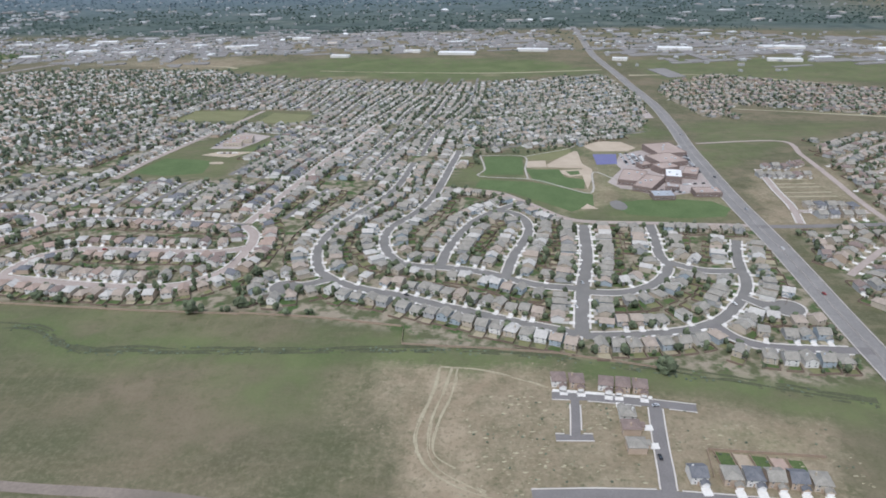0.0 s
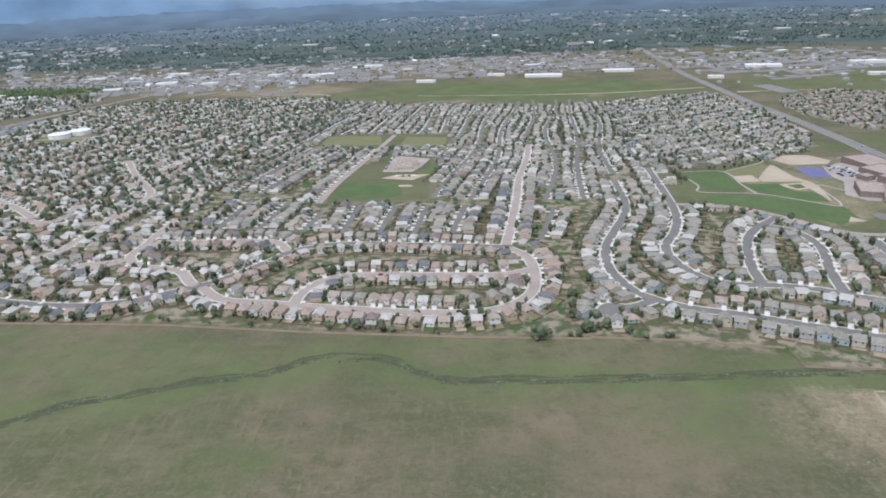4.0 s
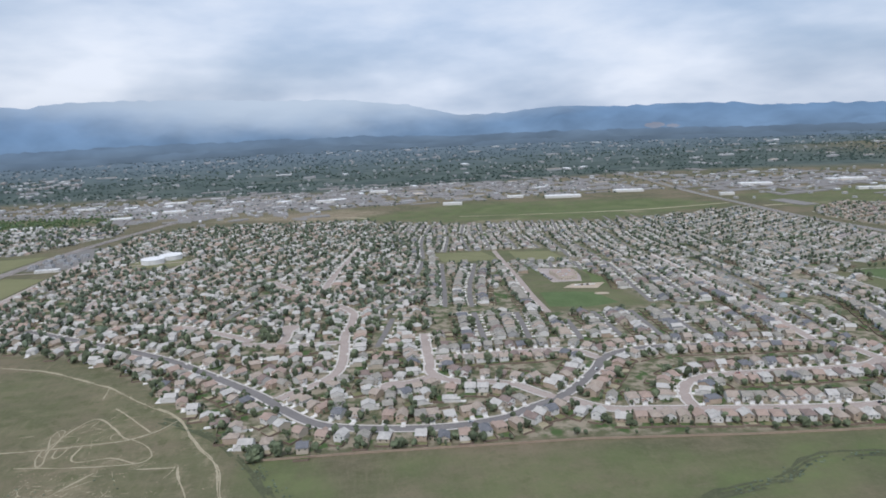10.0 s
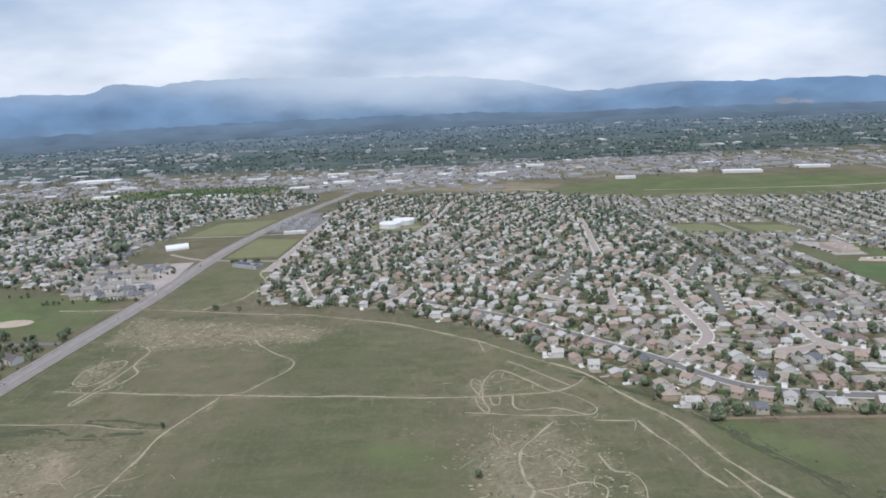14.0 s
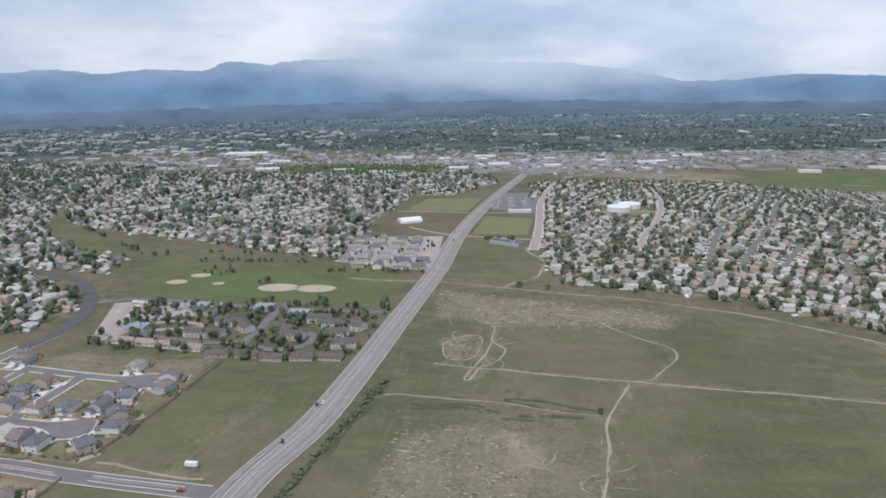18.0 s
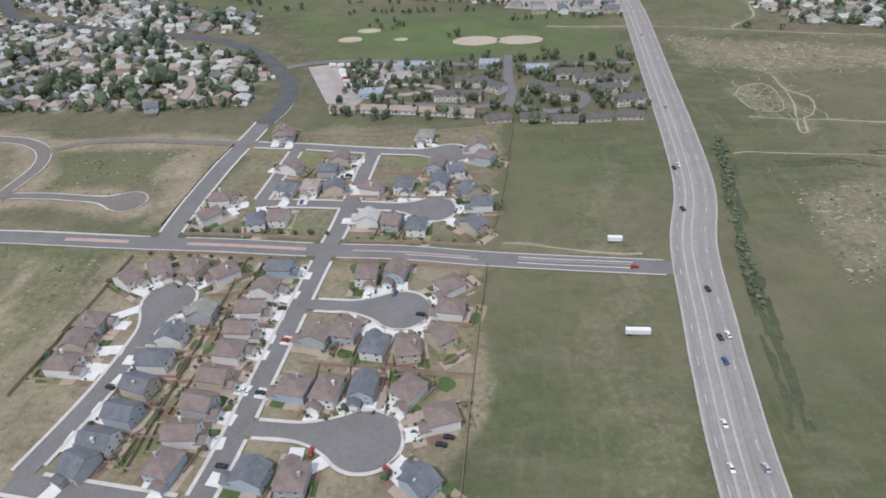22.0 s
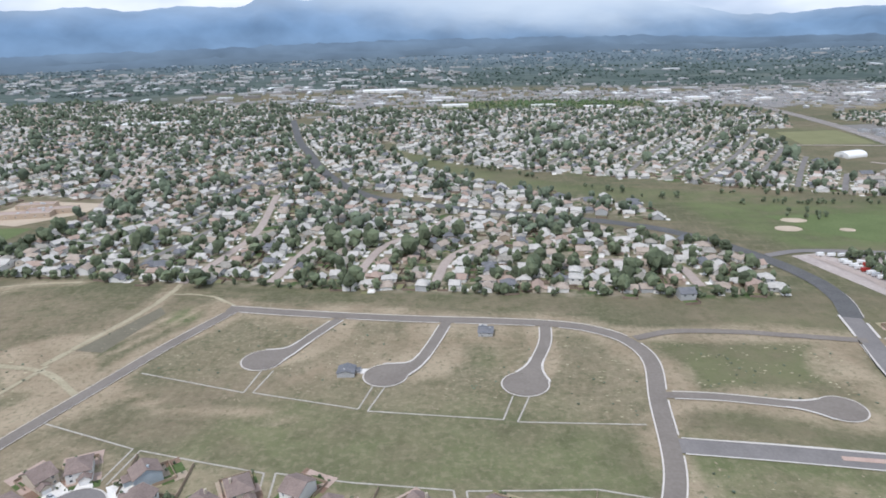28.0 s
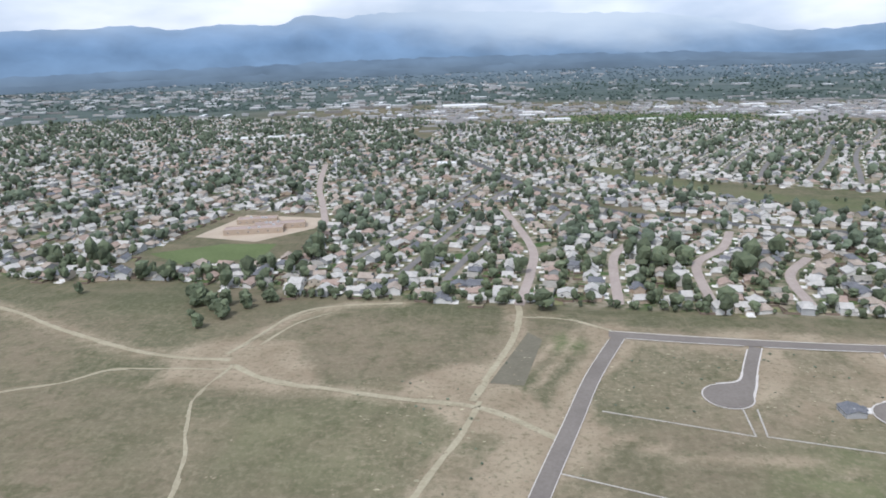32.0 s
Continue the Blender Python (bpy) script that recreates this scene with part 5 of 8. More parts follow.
for p in WALKS:
    V, F = [], []
    for k in range(len(p) - 1):
        q = curve_pts(p[k:k + 2], 2.0)
        v, f = strip(q, normals(q), 0.26, -0.26, 0.09 + 0.003 * k)
        V, F = join_vf((V, F), (v, f))
    tagged(mesh_ob("pavement", V, F, [walk_mat]), "pale concrete path round empty building plots", "pavement", kind="structure")


def patch(name, pts, mat, dz, label, category):
    bm = bmesh.new()
    vs = [bm.verts.new((x, y, 0)) for x, y in pts]
    f = bm.faces.new(vs)
    if f.normal.z < 0:
        f.normal_flip()
    bmesh.ops.triangulate(bm, faces=bm.faces[:])
    for _ in range(4):
        es = [e for e in bm.edges if e.calc_length() > 14]
        if not es:
            break
        bmesh.ops.subdivide_edges(bm, edges=es, cuts=1)
        bmesh.ops.triangulate(bm, faces=bm.faces[:])
    bm.normal_update()
    for f in bm.faces:
        if f.normal.z < 0:
            f.normal_flip()
    for v in bm.verts:
        v.co.z = h(v.co.x, v.co.y) + dz
    me = bpy.data.meshes.new(name)
    bm.to_mesh(me)
    bm.free()
    me.materials.append(mat)
    return tagged(new(name, me), label, category, kind="structure")


def oval(x, y, rx, ry, n=28, wob=0.06, seed=1):
    r = random.Random(seed)
    return [(x + rx * (1 + r.uniform(-wob, wob)) * math.cos(2 * math.pi * k / n), y + ry * (1 + r.uniform(-wob, wob)) * math.sin(2 * math.pi * k / n)) for k in range(n)]


G, C = "sports_field", "field"
LS = "bright green mown sports field beside the school"
patch(G, [(31, 528), (61, 523), (56, 468), (27, 470)], lawn, 0.06, LS, C)
patch(G, [(60, 483), (84, 481), (85, 459), (98, 452), (93, 429), (77, 434), (61, 454)], lawn, 0.06, LS, C)
patch(G, [(24, 457), (60, 448), (80, 431), (96, 416), (92, 393), (76, 383), (58, 406), (41, 425), (19, 438)], lawn, 0.06, LS, C)
patch(G, [(64, 526), (106, 556), (101, 527), (90, 517), (80, 509), (63, 514)], lawn_dry, 0.06, "dry grass slope beside the school", C)
patch(G, [(107, 398), (125, 403), (148, 403), (168, 397), (174, 383), (165, 369), (137, 368), (109, 376), (106, 388)], lawn, 0.06, "green running-track field beside the school", C)
patch("infield", [(62.5, 508), (78, 510), (76, 489), (60.7, 488)], sand, 0.075, "sandy baseball infield", C)
patch("infield", [(77, 496), (90, 517), (106, 541), (109, 540), (104.6, 498), (108.8, 480), (104, 456), (95, 428), (98, 462), (101.9, 483), (77, 488)], sand, 0.082, "sandy baseball infield with worn run-outs", C)
patch("infield", [(84, 478), (101.3, 480), (100.2, 464), (89, 460), (84.5, 468)], sand, 0.088, "pale ring of a baseball infield", C)
patch(G, [(88, 475), (98, 476), (97, 466), (90, 464)], lawn, 0.096, "small green diamond inside the infield", C)
patch("car_park", [(117, 562), (136, 580), (154, 574), (160, 549), (150, 537), (122, 539)], sand, 0.06, "bare tan ground beside the school", "ground")
patch("car_park", [(140, 524), (157, 537), (190, 552), (204, 560), (190, 500), (183, 450), (178, 420), (150, 412), (118, 428), (112, 444), (130, 478), (130, 495)], lot_mat, 0.066, "pale pinkish school car park", "car park")
patch("car_park", [(166, 768), (228, 772), (218, 694), (152, 686), (152, 716)], lot_mat, 0.06, "pale graded lot beside the main road", "car park")
patch("car_park", [(146, 520), (152, 524), (154, 482), (148, 480)], asphalt, 0.074, "grey parking rows at the school", "car park")
patch("car_park", [(188, 520), (193, 522), (184, 462), (180, 462)], asphalt, 0.074, "grey parking rows at the school", "car park")
patch("court", [(119, 528), (138, 527), (131, 494), (115, 493)], purple_mat, 0.09, "purple tennis courts at the school", "court")
for pts in ([(27.5, 531), (28.6, 486), (24, 466), (60, 455), (80.6, 433), (93, 419.5), (99, 428), (108, 471), (119.5, 450)], [(27.5, 531), (62, 526), (59, 483), (58, 455)], [(64, 526), (106, 555), (112, 583)], [(119.5, 450), (124, 428), (134, 414)]):
    q = curve_pts(pts, 2.0)
    V, F = strip(q, normals(q), 0.7, -0.7, 0.1)
    tagged(mesh_ob("pavement", V, F, [walk_mat]), "pale path across the school grounds", "path", kind="structure")
for a, b_ in (((224, 443), (250.5, 441)), ((219, 432), (250, 431)), ((217.4, 424), (249.8, 424)), ((215.4, 412), (250.5, 412)), ((214, 404), (250, 403))):
    q = curve_pts([a, b_], 3.0)
    V, F = strip(q, normals(q), 1.0, -1.0, 0.08)
    tagged(mesh_ob("soil_row", V, F, [dirt]), "row of graded bare soil on a building site", "soil", kind="structure")
patch(G, [(-233, 534), (-205, 532), (-192, 526), (-187, 488), (-214, 480), (-240, 486)], lawn, 0.06, "green park lawn among the houses", C)
patch(G, [(-192, 545), (-168, 556), (-140, 572), (-139, 612), (-163, 640), (-168, 600), (-178, 566)], lawn_mid, 0.06, "dull green slope beside the school", C)
patch(G, [(-254, 602), (-239, 602), (-243, 567), (-255, 566)], lawn, 0.06, "small dark green lawn among the houses", C)
patch("car_park", [(-197, 563), (-168, 563), (-183, 541), (-209, 548)], sand, 0.07, "pale sandy car park beside the park lawn", "car park")
patch("infield", oval(-187, 521, 6, 4, 16, 0.1, 3), sand, 0.075, "small pale ball field corner", C)
patch("car_park", [(-203, 652), (-170, 634), (-176, 600), (-184, 574), (-210, 574)], lot_mat, 0.06, "pale pinkish school yard", "car park")
patch(G, [(-287, 760), (-230, 778), (-222, 716), (-285, 695)], lawn_dry, 0.06, "dry yellowish park lawn", C)
patch(G, [(-199, 771), (-154, 758), (-156, 709), (-205, 704)], lawn_dry, 0.06, "dry yellowish park lawn", C)
patch(G, [(-770, 818), (-708, 828), (-718, 734), (-780, 732)], lawn_dry, 0.06, "dry yellowish field beside the highway", C)
patch(G, [(-699, 704), (-657, 690), (-663, 622), (-709, 624)], lawn_dry, 0.06, "dry yellowish field beside the highway", C)
patch(G, [(-896, 505), (-868, 507), (-850, 509), (-824, 504), (-784, 483), (-797, 454), (-830, 452), (-860, 458), (-879, 473)], lawn_mid, 0.06, "bright green park lawn round the ball fields", C)
patch("infield", oval(-821, 471, 13, 8, seed=6), sand, 0.08, "pale sandy baseball infield", C)
patch("infield", oval(-797, 470, 13, 7.5, seed=7), sand, 0.08, "pale sandy baseball infield", C)
patch("infield", oval(-883, 496, 7, 4.5, seed=9), sand, 0.084, "pale sandy baseball infield", C)
patch("plaza", oval(-863, 478, 4, 3, seed=12), sand, 0.084, "pale sandy playground", "playground")
patch("infield", oval(-892, 480.5, 7, 5, seed=8), sand, 0.08, "pale sandy baseball infield", C)
patch("car_park", [(-908, 437), (-893, 441), (-870, 400), (-876, 385), (-890, 388)], lot_mat, 0.06, "pale car park beside the town houses", "car park")
patch("car_park", [(-883, 440), (-838, 437), (-842, 418), (-876, 414)], lot_mat, 0.065, "car park with rows of parked cars", "car park")
patch("car_park", [(-800, 612), (-732, 616), (-727, 510), (-802, 534)], lot_mat, 0.06, "grey asphalt yard between apartment blocks", "car park")
patch("car_park", [(-1360, 548), (-1306, 540), (-1306, 516), (-1332, 488), (-1372, 498)], sand, 0.06, "pale sandy school yard", "car park")
patch(G, [(-1382, 466), (-1348, 484), (-1318, 484), (-1318, 461), (-1352, 446)], lawn_mid, 0.06, "green school playing field", C)
patch("basin", [(-1184, 372), (-1179, 366), (-1186, 332), (-1197, 333)], mud, 0.06, "silted grey drainage basin", "basin")
patch("plaza", [(-598, 752), (-545, 755), (-540, 712), (-592, 708)], lawn_dry, 0.06, "dry grass round the water tanks", "lawn")

# ---------------------------------------------------------------- houses
def gable_roof(w, d, z, rise, over, along_x, t=0.14):
    """A roof shell of two slopes with real thickness."""
    if along_x:
        a, b = w / 2 + over, d / 2 + over
    else:
        a, b = d / 2 + over, w / 2 + over
    drop = over * rise / (b - over)
    prof = [(-b, z - drop), (0, z + rise), (b, z - drop), (b, z - drop + t), (0, z + rise + t * 1.2), (-b, z - drop + t)]
    V = []
    for s in (-a, a):
        V += [(s, q, zz) if along_x else (-q, s, zz) for q, zz in prof]
    F = [(0, 1, 7, 6), (1, 2, 8, 7), (2, 3, 9, 8), (3, 4, 10, 9), (4, 5, 11, 10), (5, 0, 6, 11), (0, 5, 4, 1), (1, 4, 3, 2), (6, 7, 10, 11), (7, 8, 9, 10)]
    return V, F


def hip_roof(w, d, z, rise, over, t=0.14):
    a, b = w / 2 + over, d / 2 + over
    k = abs(a - b)
    top = [(-k, 0, z + rise + t), (k, 0, z + rise + t)] if a >= b else [(0, -k, z + rise + t), (0, k, z + rise + t)]
    zb = z - 0.08
    V = [(-a, -b, zb), (a, -b, zb), (a, b, zb), (-a, b, zb), (-a, -b, zb + t), (a, -b, zb + t), (a, b, zb + t), (-a, b, zb + t)] + top
    F = [(0, 3, 2, 1), (0, 1, 5, 4), (1, 2, 6, 5), (2, 3, 7, 6), (3, 0, 4, 7)]
    F += [(4, 5, 9, 8), (5, 6, 9), (6, 7, 8, 9), (7, 4, 8)] if a >= b else [(4, 5, 8), (5, 6, 9, 8), (6, 7, 9), (7, 4, 8, 9)]
    return V, F


def gable_walls(w, d, z, rise, along_x):
    v, f = box_vf(-w / 2, w / 2, -d / 2, d / 2, 0, z)
    if along_x:
        v += [(-w / 2, 0, z + rise), (w / 2, 0, z + rise)]
        f = f[:1] + f[2:] + [(7, 4, 8), (5, 6, 9), (4, 5, 9, 8), (6, 7, 8, 9)]
    else:
        v += [(0, -d / 2, z + rise), (0, d / 2, z + rise)]
        f = f[:1] + f[2:] + [(4, 5, 8), (6, 7, 9), (5, 6, 9, 8), (7, 4, 8, 9)]
    return v, f


def shift(vf, x, y, z=0):
    return [(a + x, b + y, c + z) for a, b, c in vf[0]], vf[1]


WINDOW = box_vf(-0.42, 0.42, -0.05, 0.05, 0, 0.75)
PANE = join_vf(box_vf(-0.36, -0.02, -0.06, 0.06, 0.06, 0.69), box_vf(0.02, 0.36, -0.06, 0.06, 0.06, 0.69))
SHARED = {}


def shared(name, vf, mats, idx=None):
    key = name + mats[0].name + str(len(vf[0])) + str(round(sum(abs(c) for v in vf[0] for c in v), 2))
    if key not in SHARED:
        me = bpy.data.meshes.new(name)
        me.from_pydata(vf[0], [], vf[1])
        for m in mats:
            me.materials.append(m)
        if idx is not None:
            me.polygons.foreach_set("material_index", np.asarray(idx, np.int32))
        SHARED[key] = me
    return SHARED[key]


def child(name, me, parent, x=0, y=0, z=0, rz=0):
    ob = new(name, me)
    ob.parent = parent
    ob.matrix_basis = pose(x, y, z, 0, 0, rz)
    return ob


WIN_VF = join_vf(WINDOW, PANE)
WIN_IDX = [0] * 6 + [1] * 12


def house_proto(k, wall, roof, style):
    """A house that faces -y, its base at z = 0. style: (width, depth, eave, rise, ridge along the street, hip, garage side)."""
    w, d, ev, rise, along, hip, gs = style
    root = new("house", None)
    tagged(root, "%s %s-storey house with %s shingle roof and pale driveway" % (WALL_WORDS[wall], "two" if ev > 2.4 else "one", ROOF_WORDS[roof]), "house", "suburban houses")
    W, R = WALLS[wall], ROOFS[roof]
    body = box_vf(-w / 2, w / 2, -d / 2, d / 2, -0.5, ev) if hip else gable_walls(w, d, ev, rise, along)
    child("wall", shared("wall", body, [W]), root)
    child("roof", shared("roof", hip_roof(w, d, ev, rise, 0.35) if hip else gable_roof(w, d, ev, rise, 0.32, along), [R]), root)
    gw, gd, ge = 3.3, 2.6, 1.75
    gx, gy = gs * (w / 2 - gw / 2), -d / 2 - gd / 2 + 0.3
    garage = child("garage", shared("garage", gable_walls(gw, gd, ge, 0.9, False), [W]), root, gx, gy)
    child("garage_roof", shared("garage_roof", gable_roof(gw, gd, ge, 0.9, 0.25, False), [R]), garage)
    door = join_vf(*[box_vf(-1.3, 1.3, -0.05, 0.03, 0.02 + 0.33 * j, 0.32 + 0.33 * j) for j in range(4)])
    child("garage_door", shared("garage_door", door, [white]), garage, 0, -gd / 2 - 0.02)
    child("front_door", shared("front_door", join_vf(box_vf(-0.3, 0.3, -0.06, 0.02, 0.1, 1.3), box_vf(-0.5, 0.5, -0.6, 0.0, 0.0, 0.12)), [fence_mat]), root, -gs * 0.6, -d / 2)
    child("driveway", shared("driveway", box_vf(-1.9, 1.9, -4.2, 0, -0.1, 0.2), [drive_mat]), root, gx, gy - gd / 2)
    wm = shared("window", WIN_VF, [white, glass], WIN_IDX)
    spots = [(-gs * w * 0.3, -d / 2, 0.55, 0), (-w * 0.28, d / 2, 0.5, 180), (w * 0.22, d / 2, 0.5, 180)]
    if ev > 2.4:
        spots += [(-w * 0.28, -d / 2, 2.0, 0), (w * 0.25, -d / 2, 2.0, 0), (-w * 0.26, d / 2, 2.0, 180), (w * 0.26, d / 2, 2.0, 180)]
    for x, y, z, r in spots:
        child("window", wm, root, x, y, z, r)
    if k % 2 == 0:
        child("chimney", shared("chimney", join_vf(box_vf(-0.3, 0.3, -0.25, 0.25, 0, 1.3), box_vf(-0.36, 0.36, -0.31, 0.31, 1.3, 1.42)), [W]), root, -gs * w * 0.3, 0.6, ev + rise * 0.45)
    return root


STYLES = [(6.6, 8.0, 3.1, 1.7, True, False, 1), (6.4, 8.2, 3.1, 1.6, False, False, -1), (6.8, 8.0, 3.0, 1.5, True, True, 1), (7.0, 7.6, 1.9, 1.5, True, False, -1), (6.6, 8.4, 3.1, 1.6, True, True, -1), (6.4, 7.8, 3.0, 1.8, True, False, -1)]
random.seed(11)
PROTOS = {}


def proto(wall, roof, s):
    key = (wall, roof, s)
    if key not in PROTOS:
        PROTOS[key] = [house_proto(len(PROTOS), wall, roof, STYLES[s]), False]
    return PROTOS[key]


def place_house(x, y, face, wall, roof, s, extra="", size=(0.77, 0.8, 0.92)):
    """face: degrees; the front looks that way (0: towards -y)."""
    e = proto(wall, roof, s)
    m = pose(x, y, h(x, y) + 0.02, 0, 0, face)
    if e[1]:
        ob = copy_thing(e[0], m)
    else:
        ob, e[1] = e[0], True
        ob.matrix_basis = m
    ob.scale = size
    if extra:
        ob["label"] = extra
    return ob


def facing(x, y, pool=None):
    """The turn that lets a house look at the nearest street."""
    best = (1e9, 0, 0, 0)
    for i, (p, w) in enumerate(ALL_LINES):
        if pool and i not in pool:
            continue
        dd = np.hypot(p[:, 0] - x, p[:, 1] - y)
        k = int(np.argmin(dd))
        if dd[k] < best[0]:
            best = (dd[k], p[k, 0], p[k, 1], i)
    return math.degrees(math.atan2(best[1] - x, -(best[2] - y))), best


HOUSES = []            # (x, y) of every house
CELL = {}


def free_spot(x, y, r):
    for a in range(int(x // 10) - 1, int(x // 10) + 2):
        for b in range(int(y // 10) - 1, int(y // 10) + 2):
            for qx, qy in CELL.get((a, b), ()):
                if (qx - x) ** 2 + (qy - y) ** 2 < r * r:
                    return False
    return True


def take(x, y):
    CELL.setdefault((int(x // 10), int(y // 10)), []).append((x, y))
    HOUSES.append((x, y))


# the new housing estate beside the highway: places, wall and roof
ESTATE = [
    [(-928, 237, 1), (-928.5, 229, 1), (-928, 221, 1), (-926, 256, 1), (-918, 260, 1), (-908, 260, 1), (-898, 258, 1)],
    [(-899, 240, 0), (-904, 231, 2), (-905, 222, 2), (-905.5, 213.5, 2), (-906, 205, 2), (-908, 197, 2), (-909.5, 191, 2)],
    [(-882, 260, 2), (-884, 250, 1), (-886, 241.5, 1), (-886.5, 233, 1), (-887, 225, 1), (-888, 216, 1), (-889, 207.5, 1), (-890, 199, 1), (-891, 190.5, 1)],
    [(-856, 256, 1), (-847.5, 257, 1), (-832, 250, 1), (-831.5, 240, 1), (-834, 229, 1), (-866, 230, 1), (-858.5, 232, 1), (-850.5, 226, 2), (-842, 225, 1), (-868, 212, 1), (-860, 211, 1), (-851.5, 212, 2), (-841, 211, 1), (-833, 203, 1), (-872, 188, 2), (-863, 187, 0), (-837, 186, 2)],
    [(-892, 323, 0), (-890, 307, 0), (-882, 308, 3), (-873.5, 307, 0), (-875, 329, 0), (-878, 320.5, 0), (-860, 306, 1), (-849, 308, 0), (-836.5, 309.5, 0), (-826, 303, 0), (-822, 294, 0), (-825, 281, 0), (-896, 286, 0), (-889, 288, 1), (-859, 286, 4), (-851, 284, 0), (-843, 281, 0), (-838, 322, 0), (-823, 337, 1), (-820, 328, 1), (-831, 318, 0), (-912, 301, 1), (-913, 290, 1), (-900, 352, 1), (-843, 347, 0), (-903, 354, 1)],
    [(-1134.5, 264.5, 1), (-1131, 254.5, 1), (-1132, 244.5, 1), (-1115, 253.5, 1), (-1108.5, 260, 1), (-1116, 243, 1), (-1094, 260.4, 1), (-1084, 253, 1), (-1083.5, 243.5, 1), (-1063, 254.8, 1), (-1067.5, 245.5, 1), (-1045.5, 255, 1), (-1036.6, 248, 1), (-1035.6, 237.6, 1), (-1161, 262, 1), (-1153, 266, 1), (-1162, 250, 1), (-1066, 234, 1), (-1084, 233, 1), (-1117, 232, 1), (-1132, 233, 1), (-1038, 227, 1)],
]
ER = set(range(43, 51)) | {67, 68, 69}
rng = random.Random(5)
for row in ESTATE:
    for x, y, r in row:
        f, b = facing(x, y, ER)
        place_house(x, y, f, rng.choice([1, 1, 0, 4, 2]), r or rng.choice([0, 2, 2, 1]), rng.choice([0, 1, 2, 4, 5]), "", (0.88, 0.88, 1))
        take(x, y)
for x, y, r in [(40, 206, 1), (46.5, 205, 1), (57, 203, 1), (63, 202, 1), (69, 201, 1), (60.5, 185.5, 0), (60, 178.5, 1), (59.5, 169.5, 0), (74.5, 156.5, 2), (84.5, 155.5, 0), (91, 155, 2), (97, 154.3, 0), (103.5, 153.5, 2), (110, 152.5, 0)]:
    f, b = facing(x, y, {14, 15, 19})
    place_house(x, y, f, rng.choice([0, 1, 3]), r, rng.choice([0, 2, 4]), "", (0.76, 0.74, 0.9))
    take(x, y)
for x, y, r in [(235, 473, 1), (241.5, 473, 0), (248, 471, 1), (256, 477, 1), (263, 480, 1), (222, 452, 0), (228, 450, 0), (234, 449, 0), (240, 448, 0), (246, 448, 1), (252, 448, 0), (221, 382.5, 0), (227.4, 382, 2), (233.6, 381.6, 0), (239.6, 380.6, 0), (245.6, 379, 2), (220, 366, 0), (227, 366, 2), (234, 365, 0), (241, 365, 0)]:
    place_house(x, y, 0 if y != 366 else 180, rng.choice([0, 1, 2]), r, rng.choice([0, 2, 4]))
    take(x, y)
for x, y, r in [(-1095, 320, 2), (-1050, 351, 2)]:
    f, b = facing(x, y)
    place_house(x, y, f, 2, r, 0, "grey half-built house alone on the empty building land", (0.8, 0.7, 0.5))
    take(x, y)


def streets(poly, angle, pitch, seed, start=0):
    """Parallel side streets that fill a district between the drawn ones."""
    r = random.Random(seed)
    u, v = np.array([math.cos(radians(angle)), math.sin(radians(angle))]), np.array([-math.sin(radians(angle)), math.cos(radians(angle))])
    P = np.array(poly, float)
    c = P.mean(0)
    a, b = (P - c) @ u, (P - c) @ v
    made = []
    most = len(ALL_LINES)
    for off in np.arange(b.min(), b.max(), pitch):
        ph, am = r.uniform(0, 6), r.uniform(2, 7)
        run = []
        for s in np.arange(a.min(), a.max(), 4.0):
            q = c + u * s + v * (off + am * math.sin(s * 0.016 + ph))
            ok = bool(inside(poly, q[0], q[1])) and not any(bool(inside(k, q[0], q[1])) for k in PARKS)
            ok = ok and (s // 4) % 55 < 52 and clear_of_roads(q[0], q[1], 19, -1, most, 0.0)
            if ok:
                run.append(q)
            if (not ok or s + 4 >= a.max()) and run:
                if len(run) > 9:
                    made.append(np.array(run))
                run = []
    return made


FILL = [([(-330, 400), (-110, 385), (-60, 420), (10, 560), (60, 1000), (-220, 1015), (-300, 1050)], 81, 26, 3),
        ([(-345, 330), (-330, 480), (-300, 700), (-290, 1060), (-380, 1100), (-650, 980), (-655, 570), (-645, 490), (-540, 455)], 66, 27, 4),
        ([(20, 525), (95, 548), (190, 620), (235, 800), (240, 1000), (60, 960)], 28, 27, 5),
        (SUBURB, 78, 30, 6), (WEST_1, 62, 29, 7), (WEST_2, 30, 28, 8), (WEST_3, 72, 29, 9), (EAST_1, 15, 30, 10), (EAST_2, 40, 30, 11)]
for poly, ang, pitch, seed in FILL:
    lines = streets(poly, ang, pitch, seed)
    for q in lines:
        i = len(ALL_LINES)
        V, F = strip(q, normals(q), 1.8, -1.8, 0.12 + 0.0005 * (i % 90))
        tagged(mesh_ob("road", V, F, [pale_road if seed in (8, 10, 11) else asphalt]), "narrow residential side street", "road", kind="structure")
        add_line(q, 4.6)

DISTRICTS = [SUBURB, WEST_1, WEST_2, WEST_3, EAST_1, EAST_2]
SLOTS = []            # x, y, turn, district
rng = random.Random(21)
